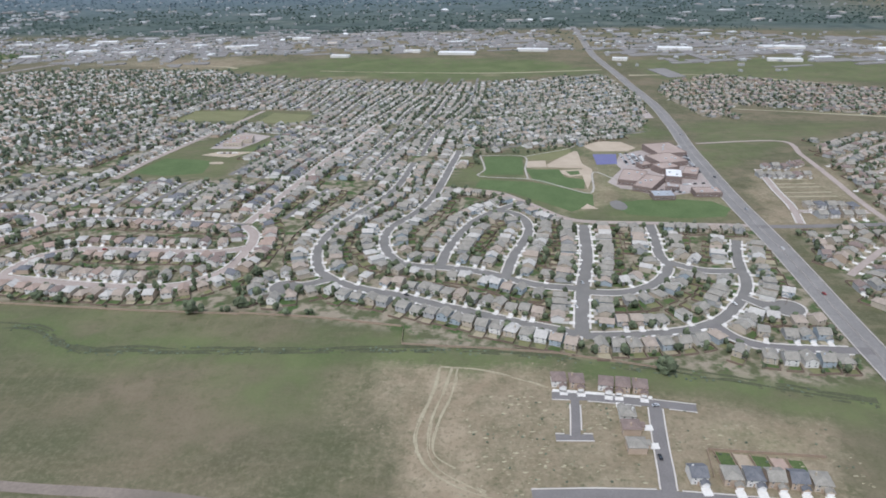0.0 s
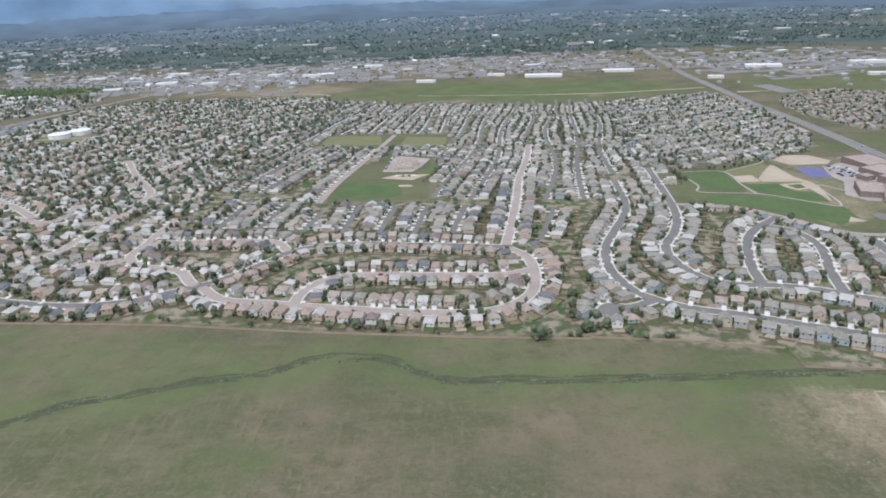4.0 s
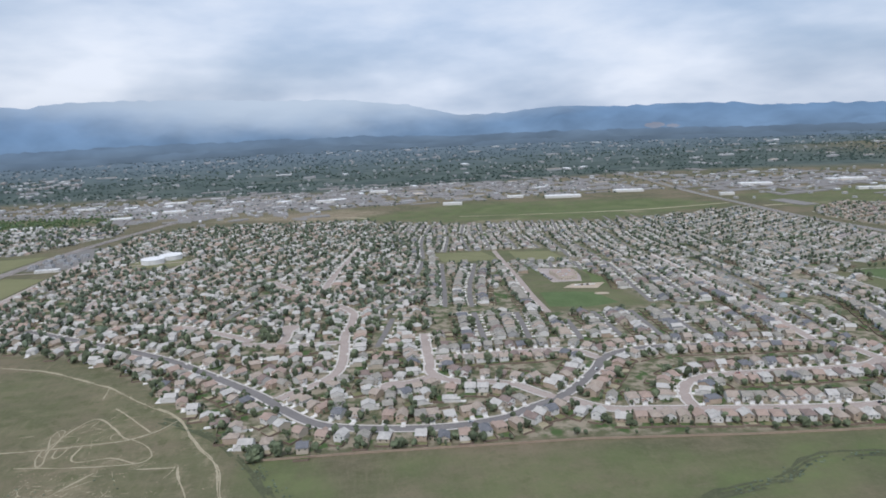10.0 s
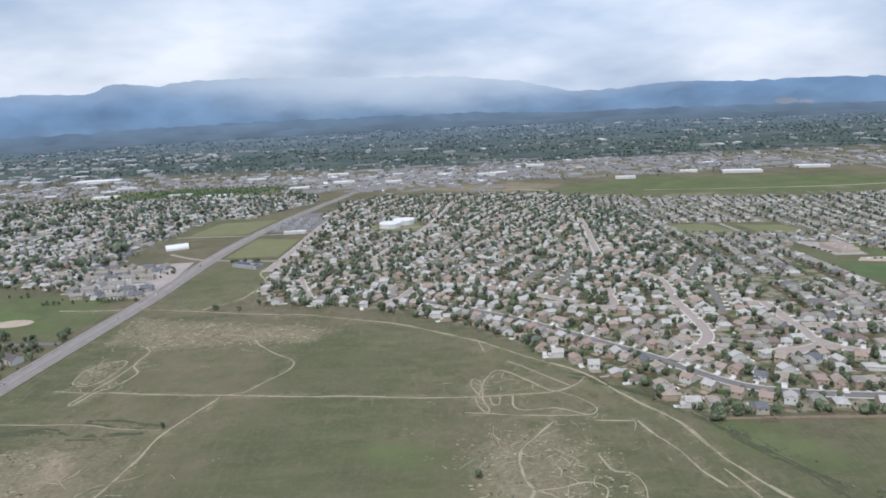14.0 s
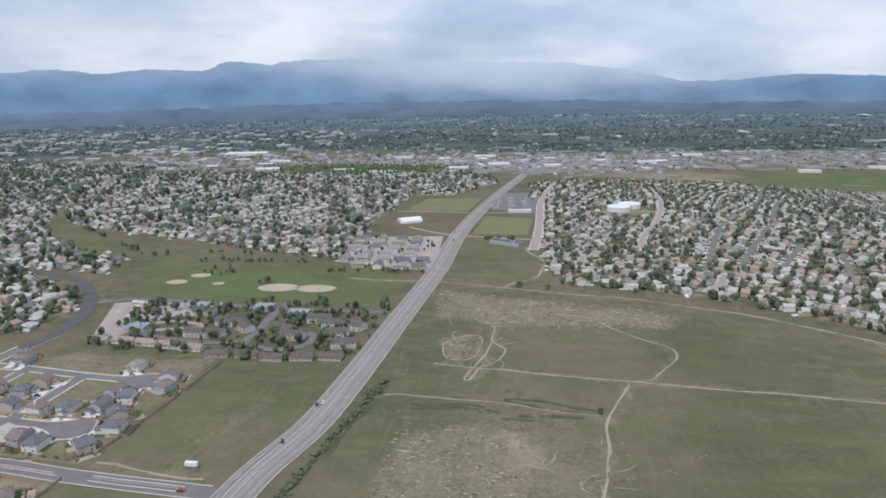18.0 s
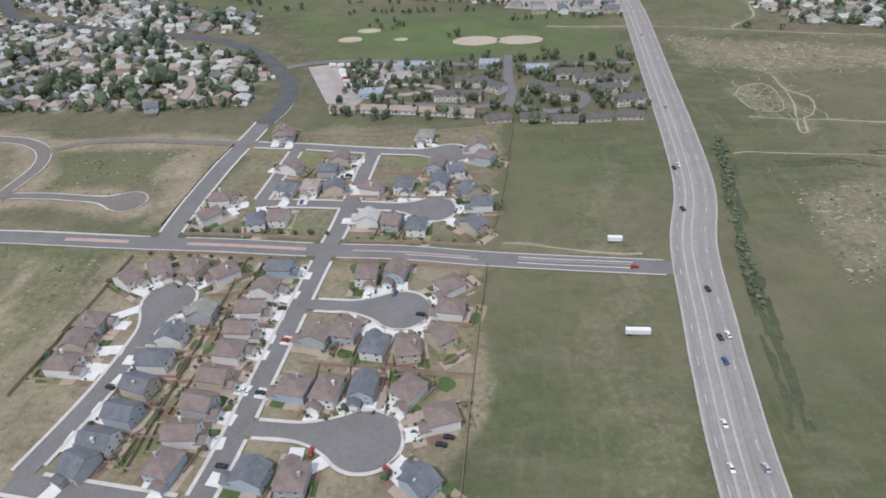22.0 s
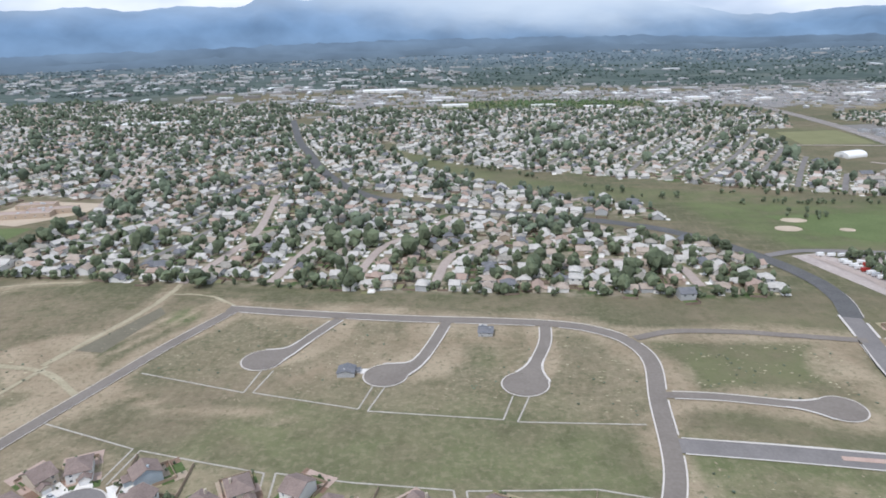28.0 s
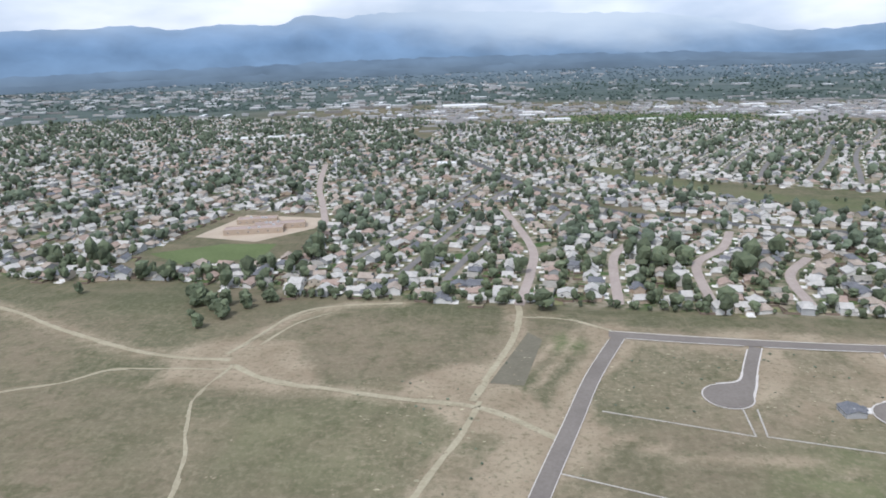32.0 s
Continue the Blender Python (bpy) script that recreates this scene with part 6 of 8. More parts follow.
for i, (p, w) in enumerate(ALL_LINES):
    if 40 <= i <= 41 or w > 9 or 43 <= i <= 57 or 14 <= i <= 22 or 64 <= i <= 71 or 73 <= i <= 75:
        continue
    s = np.concatenate([[0], np.cumsum(np.linalg.norm(np.diff(p, axis=0), axis=1))])
    nrm = normals(p)
    for side in (1, -1):
        d = 5.0
        while d < s[-1] - 3:
            x0, y0 = np.interp(d, s, p[:, 0]), np.interp(d, s, p[:, 1])
            k = int(np.clip(np.searchsorted(s, d), 0, len(p) - 1))
            loose = x0 < -330
            off = w / 2 + 7.1 + (rng.uniform(-0.6, 1.8) if loose else rng.uniform(-0.3, 0.7))
            x, y = x0 + nrm[k, 0] * side * off, y0 + nrm[k, 1] * side * off
            dist = next((j for j, poly in enumerate(DISTRICTS) if inside(poly, x, y)), None)
            if dist is not None and not any(bool(inside(q, x, y)) for q in PARKS) and free_spot(x, y, 5.7) and clear_of_roads(x, y, 4.5):
                turn = math.degrees(math.atan2(-nrm[k, 0] * side, nrm[k, 1] * side))
                if not (loose and rng.random() < 0.07):
                    SLOTS.append((x, y, turn + (rng.uniform(-9, 9) if loose else rng.uniform(-3, 3)), dist))
                take(x, y)
            d += rng.uniform(6.2, 6.6) if dist == 0 and not loose else rng.uniform(6.4, 9.4) if dist == 0 else rng.uniform(7.4, 10.4)
for bx, by, br, bm_ in BULBS:
    if bx > -500:
        for k in range(11):
            a = 2 * math.pi * k / 11
            x, y = bx + (br + 6.8) * math.cos(a), by + (br + 6.8) * math.sin(a)
            dist = next((j for j, poly in enumerate(DISTRICTS) if inside(poly, x, y)), None)
            if dist is not None and free_spot(x, y, 5.8) and clear_of_roads(x, y, 4.5):
                SLOTS.append((x, y, math.degrees(math.atan2(bx - x, -(by - y))), dist))
                take(x, y)

# plots between the streets
for j, poly in enumerate(DISTRICTS):
    P = np.array(poly)
    for gx in np.arange(P[:, 0].min(), P[:, 0].max(), 7.4):
        for gy in np.arange(P[:, 1].min(), P[:, 1].max(), 8.6):
            x, y = gx + rng.uniform(-1.5, 1.5), gy + rng.uniform(-1.5, 1.5)
            if free_spot(x, y, 8.2 if j == 0 else 7.0) and inside(poly, x, y) and clear_of_roads(x, y, 5.0) and not any(bool(inside(q, x, y)) for q in PARKS) and (j != 0 or x < -330 or y > 560):
                SLOTS.append((x, y, rng.choice([0, 90, 180, 270]) + rng.uniform(-12, 12), j))
                take(x, y)

# the houses nearest to the line of flight stand as things of their own
NEAR_N = 178
SLOTS.sort(key=lambda q: q[1] + 0.13 * q[0])
rng = random.Random(8)


def tints(x, y, dist):
    a_side = x > -95
    if dist == 0 and a_side:
        return rng.choice([0, 0, 1, 2, 4]), rng.choice([0, 0, 0, 4, 0, 3])
    if dist == 0 and y < 400:
        return rng.choice([0, 1, 3, 1]), rng.choice([5, 3, 0, 4, 3, 5, 1, 2, 4])
    if dist == 0:
        return (rng.choice([0, 1, 1, 3, 1]), rng.choice([4, 0, 3, 5, 4, 4, 3])) if x < -330 else (rng.choice([0, 1, 2, 3, 1]), rng.choice([0, 0, 3, 1, 0, 4, 2, 0]))
    if dist > 3:
        return rng.choice([0, 2, 3]), rng.choice([1, 0, 3, 0])
    if dist == 3:
        return rng.choice([1, 1, 0, 3, 2]), rng.choice([4, 4, 4, 3, 0, 5, 4, 2, 3])
    return rng.choice([1, 1, 0, 1, 2]), rng.choice([4, 4, 4, 3, 4, 5, 0, 2])


FAR = []
for k, (x, y, turn, dist) in enumerate(SLOTS):
    wl, rf = tints(x, y, dist)
    if k < NEAR_N:
        place_house(x, y, turn, wl, rf, rng.choice([0, 1, 2, 4, 5] if dist == 0 else [3, 3, 0]), "", (0.77, 0.8, 0.92) if dist == 0 else (1.05, 0.74, 0.85))
    else:
        FAR.append((x, y, turn, dist, wl, rf))


def stuff_houses(rows, label):
    """The houses further off, joined: walls, roof, garage, driveway and dark window bands."""
    V, F, I = [], [], []
    mats = WALLS + ROOFS + [drive_mat, glass, white]
    r = random.Random(3)
    for x, y, turn, dist, wl, rf in rows:
        w, d = r.uniform(5.8, 6.8), r.uniform(7.0, 8.3)
        ev = r.choice([3.0, 3.0, 1.9]) if dist in (0, 4, 5) else r.choice([1.8, 1.9, 2.0, 3.0])
        rise, along = r.uniform(1.2, 1.8), r.random() < 0.6
        gs = r.choice([-1, 1])
        kx, ky = (r.uniform(0.85, 1.2), r.uniform(0.58, 0.76)) if dist in (1, 2, 3) else (0.77, 0.8)
        pieces = [(box_vf(-w / 2, w / 2, -d / 2, d / 2, -0.5, ev), wl)]
        if r.random() < 0.35:
            pieces.append((hip_roof(w, d, ev, rise, 0.35), 5 + rf))
        else:
            pieces[0] = (gable_walls(w, d, ev, rise, along), wl)
            pieces.append((gable_roof(w, d, ev, rise, 0.3, along), 5 + rf))
        if y < 700:
            pieces.append((shift(gable_roof(3.2, 2.6, 1.7, 0.8, 0.2, False), gs * (w / 2 - 1.6), -d / 2 - 1.0), 5 + rf))
        if y < 700:
            pieces.append((shift(box_vf(-1.6, 1.6, -1.3, 1.3, -0.4, 1.7), gs * (w / 2 - 1.6), -d / 2 - 1.0), wl))
        if y < 500:
            pieces.append((shift(box_vf(-1.3, 1.3, -0.03, 0.03, 0, 1.3), gs * (w / 2 - 1.6), -d / 2 - 2.32), 13))
        pieces.append((shift(box_vf(-1.5, 1.5, -3.4, 0, -0.3, 0.2), gs * (w / 2 - 1.6), -d / 2 - 2.3), 11))
        for wx in (-0.27, 0.24) if y < 430 else ():
            pieces.append((shift(box_vf(-0.4, 0.4, -0.04, 0.04, 0, 0.7), wx * w, -d / 2, ev - 1.1), 12))
            pieces.append((shift(box_vf(-0.4, 0.4, -0.04, 0.04, 0, 0.7), wx * w, d / 2, ev - 1.1), 12))
        c, s, z = math.cos(radians(turn)), math.sin(radians(turn)), float(h(x, y))
        for (v, f), mi in pieces:
            o = len(V)
            V += [(x + kx * a * c - ky * b * s, y + kx * a * s + ky * b * c, z + 0.92 * q) for a, b, q in v]
            F += [tuple(i + o for i in g) for g in f]
            I += [mi] * len(f)
    return tagged(mesh_ob("houses", V, F, mats, I), label, "houses", kind="stuff")


for j, lab in enumerate(["dense suburb of grey-roofed houses", "dense pale-roofed houses among trees", "houses beside a green channel", "low pale-roofed houses among many trees", "far suburb of brown-roofed houses", "far suburb of grey-roofed houses"]):
    rows = [q for q in FAR if q[3] == j]
    if rows:
        stuff_houses(rows, lab)

# ---------------------------------------------------------------- trees
def ico(sub):
    bm = bmesh.new()
    bmesh.ops.create_icosphere(bm, subdivisions=sub, radius=1)
    v, f = np.array([q.co[:] for q in bm.verts]), [tuple(x.index for x in q.verts) for q in bm.faces]
    bm.free()
    return v, f


ICO1, ICO2 = ico(1), ico(2)


def crown_vf(seed, blobs, base, spread=0.5):
    """An uneven crown of overlapping clumps about one unit wide, its middle at z = 0.6."""
    r = np.random.RandomState(seed)
    V, F = [], []
    for b in range(blobs):
        v, f = base
        a = r.uniform(0, 6.28)
        rad = r.uniform(0, spread) if b else 0
        size = r.uniform(0.2, 0.36) if b else 0.38
        c = np.array([rad * math.cos(a) * 0.6, rad * math.sin(a) * 0.6, 0.62 + r.uniform(-0.22, 0.28)])
        q = v * (1 + r.uniform(-0.32, 0.32, (len(v), 1))) * size * np.array([1, 1, r.uniform(0.8, 1.15)]) + c
        o = len(V)
        V += q.tolist()
        F += [tuple(i + o for i in g) for g in f]
    return np.array(V), F


FAR_T = [crown_vf(s, 2, ICO1) for s in range(8)]
MID_T = [crown_vf(s + 20, 5, ICO1) for s in range(8)]
TRUNK = (np.array([(0.03 * a, 0.03 * b, z) for z in (-0.05, 0.5) for a, b in ((1, 1), (-1, 1), (-1, -1), (1, -1))]), [(0, 1, 5, 4), (1, 2, 6, 5), (2, 3, 7, 6), (3, 0, 4, 7)])


def stuff_trees(rows, templates, mat, label, name="trees", trunk=True):
    """rows: x, y, width, height."""
    r = random.Random(9)
    VV, FF, II, o = [], [], [], 0
    for x, y, w, ht in rows:
        v, f = r.choice(templates)
        a = r.uniform(0, 6.28)
        c, s = math.cos(a), math.sin(a)
        z = float(h(x, y))
        q = np.c_[x + w * (v[:, 0] * c - v[:, 1] * s), y + w * (v[:, 0] * s + v[:, 1] * c), z + v[:, 2] * ht]
        VV.append(q)
        FF += [tuple(i + o for i in g) for g in f]
        II += [0] * len(f)
        o += len(q)
        if trunk:
            tv, tf = TRUNK
            VV.append(np.c_[x + w * tv[:, 0], y + w * tv[:, 1], z + tv[:, 2] * ht])
            FF += [tuple(i + o for i in g) for g in tf]
            II += [1] * len(tf)
            o += len(tv)
    return tagged(mesh_ob(name, np.vstack(VV).tolist(), FF, [mat, bark], II), label, "trees", kind="stuff")


def tree_proto(seed, w, ht, label):
    """A single tree: tapered trunk with limbs, and a crown of clumps and loose leaves."""
    r = np.random.RandomState(seed)
    root = tagged(new("tree", None), label, "tree")
    tv, tf = [], []

    def limb(p0, p1, r0, r1, n=6):
        d = (Vector(p1) - Vector(p0)).normalized()
        a = d.orthogonal().normalized()
        b = d.cross(a)
        o = len(tv)
        for p, rr in ((p0, r0), (p1, r1)):
            for k in range(n):
                t = 2 * math.pi * k / n
                tv.append(tuple(Vector(p) + (a * math.cos(t) + b * math.sin(t)) * rr))
        tf.extend([(o + k, o + (k + 1) % n, o + n + (k + 1) % n, o + n + k) for k in range(n)])

    limb((0, 0, -0.2), (0, 0, ht * 0.4), 0.14, 0.09)
    for k in range(5):
        a = 1.26 * k + r.uniform(-0.3, 0.3)
        limb((0, 0, ht * (0.25 + 0.03 * k)), (w * 0.28 * math.cos(a), w * 0.28 * math.sin(a), ht * r.uniform(0.5, 0.75)), 0.06, 0.02, 5)
    part_mesh("trunk", tv, tf, [bark], root)
    v, f = crown_vf(seed, 9, ICO2, 0.62)
    v = v * np.array([w, w, ht])
    V, F = v.tolist(), list(f)
    for k in range(220):
        c = v[r.randint(len(v))] * r.uniform(0.96, 1.07)
        e = r.normal(size=(3, 3)) * 0.13
        o = len(V)
        V += (c + e).tolist()
        F.append((o, o + 1, o + 2))
    part_mesh("crown", V, F, [leaf], root)
    return root


TREES = [tree_proto(50 + k, w, ht, lab) for k, (w, ht, lab) in enumerate([(3.6, 3.8, "round green broadleaf tree"), (2.8, 4.2, "tall narrow green tree"), (4.6, 4.2, "wide spreading green tree"), (2.0, 2.2, "small young garden tree"), (1.6, 1.1, "low rounded green garden shrub")])]
USED = [False] * len(TREES)


def place_tree(k, x, y, s=1.0, turn=0.0):
    m = pose(x, y, float(h(x, y)), 0, 0, turn)
    if USED[k]:
        ob = copy_thing(TREES[k], m)
    else:
        ob, USED[k] = TREES[k], True
        ob.matrix_basis = m
    ob.scale = (s, s, s)
    return ob


rng = random.Random(31)
creek_shrubs, mid_trees, far_trees = [], [], []
for hx, hy in HOUSES:
    dist = next((j for j, poly in enumerate(DISTRICTS) if inside(poly, hx, hy)), 9)
    west = dist in (1, 2, 3)
    n = rng.choice([2, 3, 4, 4] if dist == 3 else [2, 2, 3, 3]) if west else rng.choice([3, 4, 5] if hy < 560 else [5, 6, 7]) if hx > -95 else rng.choice([3, 4, 5] if hx > -300 or hy < 440 else [4, 5, 6, 7])
    if dist == 9:
        continue
    for _ in range(n):
        a, rad = rng.uniform(0, 6.28), rng.uniform(3.4, 7.2)
        x, y = hx + rad * math.cos(a), hy + rad * math.sin(a)
        if clear_of_roads(x, y, 1.4 if west else 1.2) and free_spot(x, y, 2.3 if west else 2.7 if hx < -330 or hy > 560 else 3.3) and not any(bool(inside(q, x, y)) for q in PARKS):
            big = 0.45 + 1.3 * rng.random() ** 1.8 if west else 0.3 + (0.8 if hy < 440 else 0.95 if hx > -300 else 1.15) * rng.random() ** (1.8 if hx > -300 or hy < 440 else 1.4)
            if west:
                big *= max(0.65, min(1.6, 1.0 + 1.3 * noise.noise((x * 0.03, y * 0.03, 12))))
            row = (x, y, 3.9 * big * rng.uniform(0.8, 1.2), 3.7 * big * rng.uniform(0.75, 1.35))
            (mid_trees if y < 470 else far_trees).append(row)
# shrubs and trees along the creek, fences, channel and lone ones on the prairie
for c in CREEKS:
    for x, y in curve_pts(c, 0.45):
        if rng.random() < 0.4 + 0.9 * noise.noise((x * 0.06, y * 0.06, 1)):
            s = rng.uniform(0.3, 0.9)
            creek_shrubs.append((x + rng.gauss(0, 1.3), y + rng.gauss(0, 1.5), 2.0 * s, 0.35 * s))
for edge, p_ in (([(-648, 486), (-610, 476), (-573, 466), (-539, 449), (-508, 419), (-483, 391), (-462, 362), (-444, 338), (-428, 310)], 0.5), ([(-1433, 424), (-1349, 424), (-1273, 405), (-1187, 398), (-1054, 387), (-930, 386)], 0.8),
                 ([(-860, 548), (-905, 556), (-945, 545), (-1000, 590), (-1060, 640)], 0.45), ([(-400, 302), (-286, 290), (-145, 267), (-60, 258)], 0.35), ([(-800, 540), (-830, 548), (-900, 575)], 0.5), ([(-60, 722), (-6, 714), (36, 704), (96, 698), (152, 712)], 1.3), ([(-40, 728), (20, 714), (90, 706), (140, 716)], 1.1), ([(112, 562), (70, 534), (30, 536), (22, 500)], 0.7)):
    for x, y in curve_pts(edge, 4.0):
        if rng.random() < p_ + 0.9 * noise.noise((x * 0.05, y * 0.05, 8)):
            s = rng.uniform(0.45, 1.4)
            mid_trees.append((x + rng.gauss(0, 1.2), y + rng.gauss(0, 1.0) + 1.5, 3.4 * s, 3.2 * s))
for x, y in curve_pts([(-730, 342), (-734, 320), (-738, 303), (-742, 285), (-745.5, 266), (-750, 240)], 0.7):
    if noise.noise((x * 0.1, y * 0.1, 6)) > -0.25:
        mid_trees.append((x + rng.gauss(0, 0.9), y, rng.uniform(0.6, 2.6), rng.uniform(0.4, 1.3)))
for x, y in curve_pts([(-470, 347), (-441, 326), (-424, 301), (-411, 276), (-398, 258), (-392, 240)], 0.6):
    s = rng.uniform(0.3, 1.0)
    if rng.random() < 0.35 + 0.8 * noise.noise((x * 0.07, y * 0.07, 2)):
        creek_shrubs.append((x + rng.gauss(2, 2.0), y + rng.gauss(0, 1.2), 1.7 * s, 0.4 * s))
for x, y, k, s in [(-1325, 402, 2, 1.2), (-1313, 390, 0, 1.3), (-1306, 384, 2, 1.2), (-1311, 372, 0, 1.0), (-1299, 392, 0, 1.1), (-1320, 396, 2, 1.3), (-1383, 407, 1, 1.0), (-1318, 381, 3, 1.2), (-1302, 398, 0, 1.0), (-1292, 400, 2, 0.9), (-1309, 395, 0, 1.2),
                   (-655, 473, 0, 0.8), (-798, 361, 2, 1.0), (-779, 361, 0, 0.9), (-118, 263, 2, 1.4), (81, 211, 2, 1.5), (-420, 301, 2, 1.4), (-412, 303, 0, 1.3), (-96, 268, 2, 1.2), (-90, 276, 0, 1.3), (-100, 280, 1, 1.2), (-98, 290, 0, 1.2), (-97, 300, 2, 1.1),
                   (-517, 270, 2, 0.6), (-643.5, 318, 1, 0.7), (-672, 478, 2, 0.8)]:
    place_tree(k, x, y, s * (1.35 if x < -1280 else 1.0), rng.uniform(0, 360))
stuff_trees(mid_trees, MID_T, leaf, "green garden and street trees among the houses")
stuff_trees(creek_shrubs, FAR_T, leaf_pale, "low shrubs along the dry creek", "shrubs", False)
stuff_trees(far_trees, FAR_T, leaf_pale, "green trees among far houses")

# the wooded town beyond the commercial strip
rng = random.Random(77)
rows = []
FINE_T = [crown_vf(s + 70, 2, ICO1) for s in range(8)]
for _ in range(19000):
    y = 1580 + 2100 * rng.random() ** 1.7
    x = rng.uniform(-2600 - 0.5 * y, 1500 + 0.55 * y)
    if y + 0.12 * abs(x + 300) * (x > -300) < 1640 + 60 * math.sin(x * 0.004) or noise.noise((x * 0.004, y * 0.006, 3)) + 0.5 * noise.noise((x * 0.012, y * 0.012, 4)) < -0.15:
        continue
    s = rng.uniform(0.6, 1.5) * (1 + (y - 1600) / 2600)
    rows.append((x, y, 6.2 * s, 4.0 * s ** 0.5))
green_rows = []
for _ in range(700):
    x, y = rng.gauss(-950, 90), rng.gauss(1290, 45)
    green_rows.append((x, y, rng.uniform(3, 6.5), 3.6))
stuff_trees(green_rows, FAR_T, leaf_bright, "bright green wood before the commercial strip", "woods", False)
for _ in range(1100):
    x, y = rng.uniform(-1500, 700), rng.uniform(1250, 1640)
    rows.append((x, y, rng.uniform(3, 7), 3))
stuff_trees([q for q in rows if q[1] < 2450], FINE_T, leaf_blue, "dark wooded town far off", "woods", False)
# the same woods further off, their colour paled blue as haze
stuff_trees([q for q in rows if q[1] >= 2450], FINE_T, leaf_hazed, "bluish spruce woods at the mountain foot", "woods", False)


tan_flat = stuff_mat("tan_flat_roof", (0.33, 0.28, 0.235), (0.46, 0.40, 0.34), 0.05, 0.85, 0.4, 0.0, spread=0.3)


def flat_blocks(rows, label, name="buildings"):
    V, F, I = [], [], []
    for x, y, w, d, ht, turn, m in rows:
        c, s, z = math.cos(radians(turn)), math.sin(radians(turn)), float(h(x, y))
        v, f = join_vf(box_vf(-w / 2, w / 2, -d / 2, d / 2, -2, ht), box_vf(-w / 2 + 0.4, w / 2 - 0.4, -d / 2 + 0.4, d / 2 - 0.4, ht, ht + 0.4))
        o = len(V)
        V += [(x + a * c - b * s, y + a * s + b * c, z + q) for a, b, q in v]
        F += [tuple(i + o for i in g) for g in f]
        I += [2 if m != 4 else 4] * 6 + [m] * 6
    return tagged(mesh_ob(name, V, F, [metal_roof, grey_flat, WALLS[2], tan_flat, asphalt_art], I), label, "buildings", kind="stuff")


rows = []
for _ in range(2000):
    t = rng.random()
    px = np.interp(t, [0, 0.2, 0.4, 0.58, 0.72, 1], [-1500, -942, -626, -376, 3, 800])
    py = np.interp(t, [0, 0.2, 0.4, 0.58, 0.72, 1], [1400, 1430, 1340, 1440, 1420, 1180])
    x, y = px + rng.gauss(0, 90), py + rng.gauss(0, 110)
    if (y < 1265 and -420 < x < 260) or abs(x - 255) < 20 or inside([(-1180, 1190), (-840, 1170), (-760, 1330), (-1120, 1400)], x, y):
        continue
    k = rng.random()
    w = rng.uniform(4, 11) if k < 0.93 else rng.uniform(14, 34)
    if rng.random() < 0.4:
        rows.append((x, y, rng.uniform(22, 75), rng.uniform(10, 30), rng.uniform(0.1, 0.9), rng.choice([8, 8, 98]), 4))
        continue
    rows.append((x, y, w, w * rng.uniform(0.3, 0.7), rng.uniform(2.0, 4), rng.choice([8, 8, 8, 98, 20]), rng.choice([0, 0, 1, 3, 3, 1, 0, 3])))
flat_blocks(rows, "white and grey flat-roofed commercial buildings")
rows = []
for _ in range(1200):
    y = 1650 + 2200 * rng.random() ** 1.3
    x = rng.uniform(-2600 - 0.5 * y, 1500 + 0.55 * y)
    w = (rng.uniform(4, 9) if rng.random() < 0.85 else rng.uniform(14, 40)) * (1 + (y - 1600) / 2500)
    rows.append((x, y, w, w * 0.4, rng.uniform(3, 5), rng.choice([8, 98, 40]), rng.choice([0, 1, 1, 3])))
for _ in range(520):
    x, y = rng.uniform(-3000, -1150), rng.uniform(1400, 2500)
    w = rng.uniform(8, 40)
    rows.append((x, y, w, w * 0.3, rng.uniform(3, 5), rng.choice([5, 5, 95]), rng.choice([0, 0, 1, 3, 4])))
flat_blocks(rows, "pale roofs scattered through the wooded town")

# ---------------------------------------------------------------- road markings and medians
def line_on(ob, pts, a, b, mat, dz, name="lane_line", step=3.0, dash=0):
    p = curve_pts(pts, step)
    keep = None if not dash else [(k // dash) % 2 == 0 for k in range(len(p))]
    V, F = strip(p, normals(p), a, b, dz, keep)
    return part_mesh(name, V, F, [mat], ob)


hw = ROADS[0][1]
worn = stuff_mat("worn_pale_shoulder", (0.36, 0.33, 0.30), (0.46, 0.42, 0.38), 0.15, 0.9, 1.0)
track = stuff_mat("tyre_worn_lane", (0.25, 0.225, 0.207), (0.315, 0.283, 0.26), 0.1, 0.9, 1.0)
for a, b, m in ((-0.2, -0.85, worn), (-2.8, -3.45, worn), (6.9, 6.3, worn), (-6.3, -6.9, worn), (2.9, 1.4, track), (5.6, 4.4, track), (-4.3, -5.4, track)):
    line_on(road_obs[0], hw, a, b, m, 0.27 if m is worn else 0.262, "shoulder" if m is worn else "lane")
line_on(road_obs[0], hw, 3.5, 3.38, paint, 0.28, dash=2)
line_on(road_obs[0], hw, -4.8, -4.92, paint, 0.28, dash=2)
ar = ROADS[1][1]
for a, b, m in ((0.5, 0.3, worn), (-0.3, -0.5, worn), (6.2, 5.5, worn), (-5.5, -6.2, worn)):
    line_on(road_obs[1], ar, a, b, m, 0.27, "shoulder" if m is worn else "lane")
line_on(road_obs[40], [(-958, 280.5), (-946, 279.3), (-936, 278.2)], 0.9, -0.9, pink, 0.24, "median")
line_on(road_obs[40], [(-916, 276.4), (-904, 275.2), (-890, 273.6), (-877, 272.0)], 0.7, -0.9, pink, 0.24, "median")
line_on(road_obs[40], [(-862, 270.6), (-846, 269.2), (-826, 266.0)], 0.35, -0.35, pink, 0.24, "median")
line_on(road_obs[40], [(-846, 268.0), (-836, 266.6), (-824, 264.6)], 0.12, -0.12, paint, 0.24)
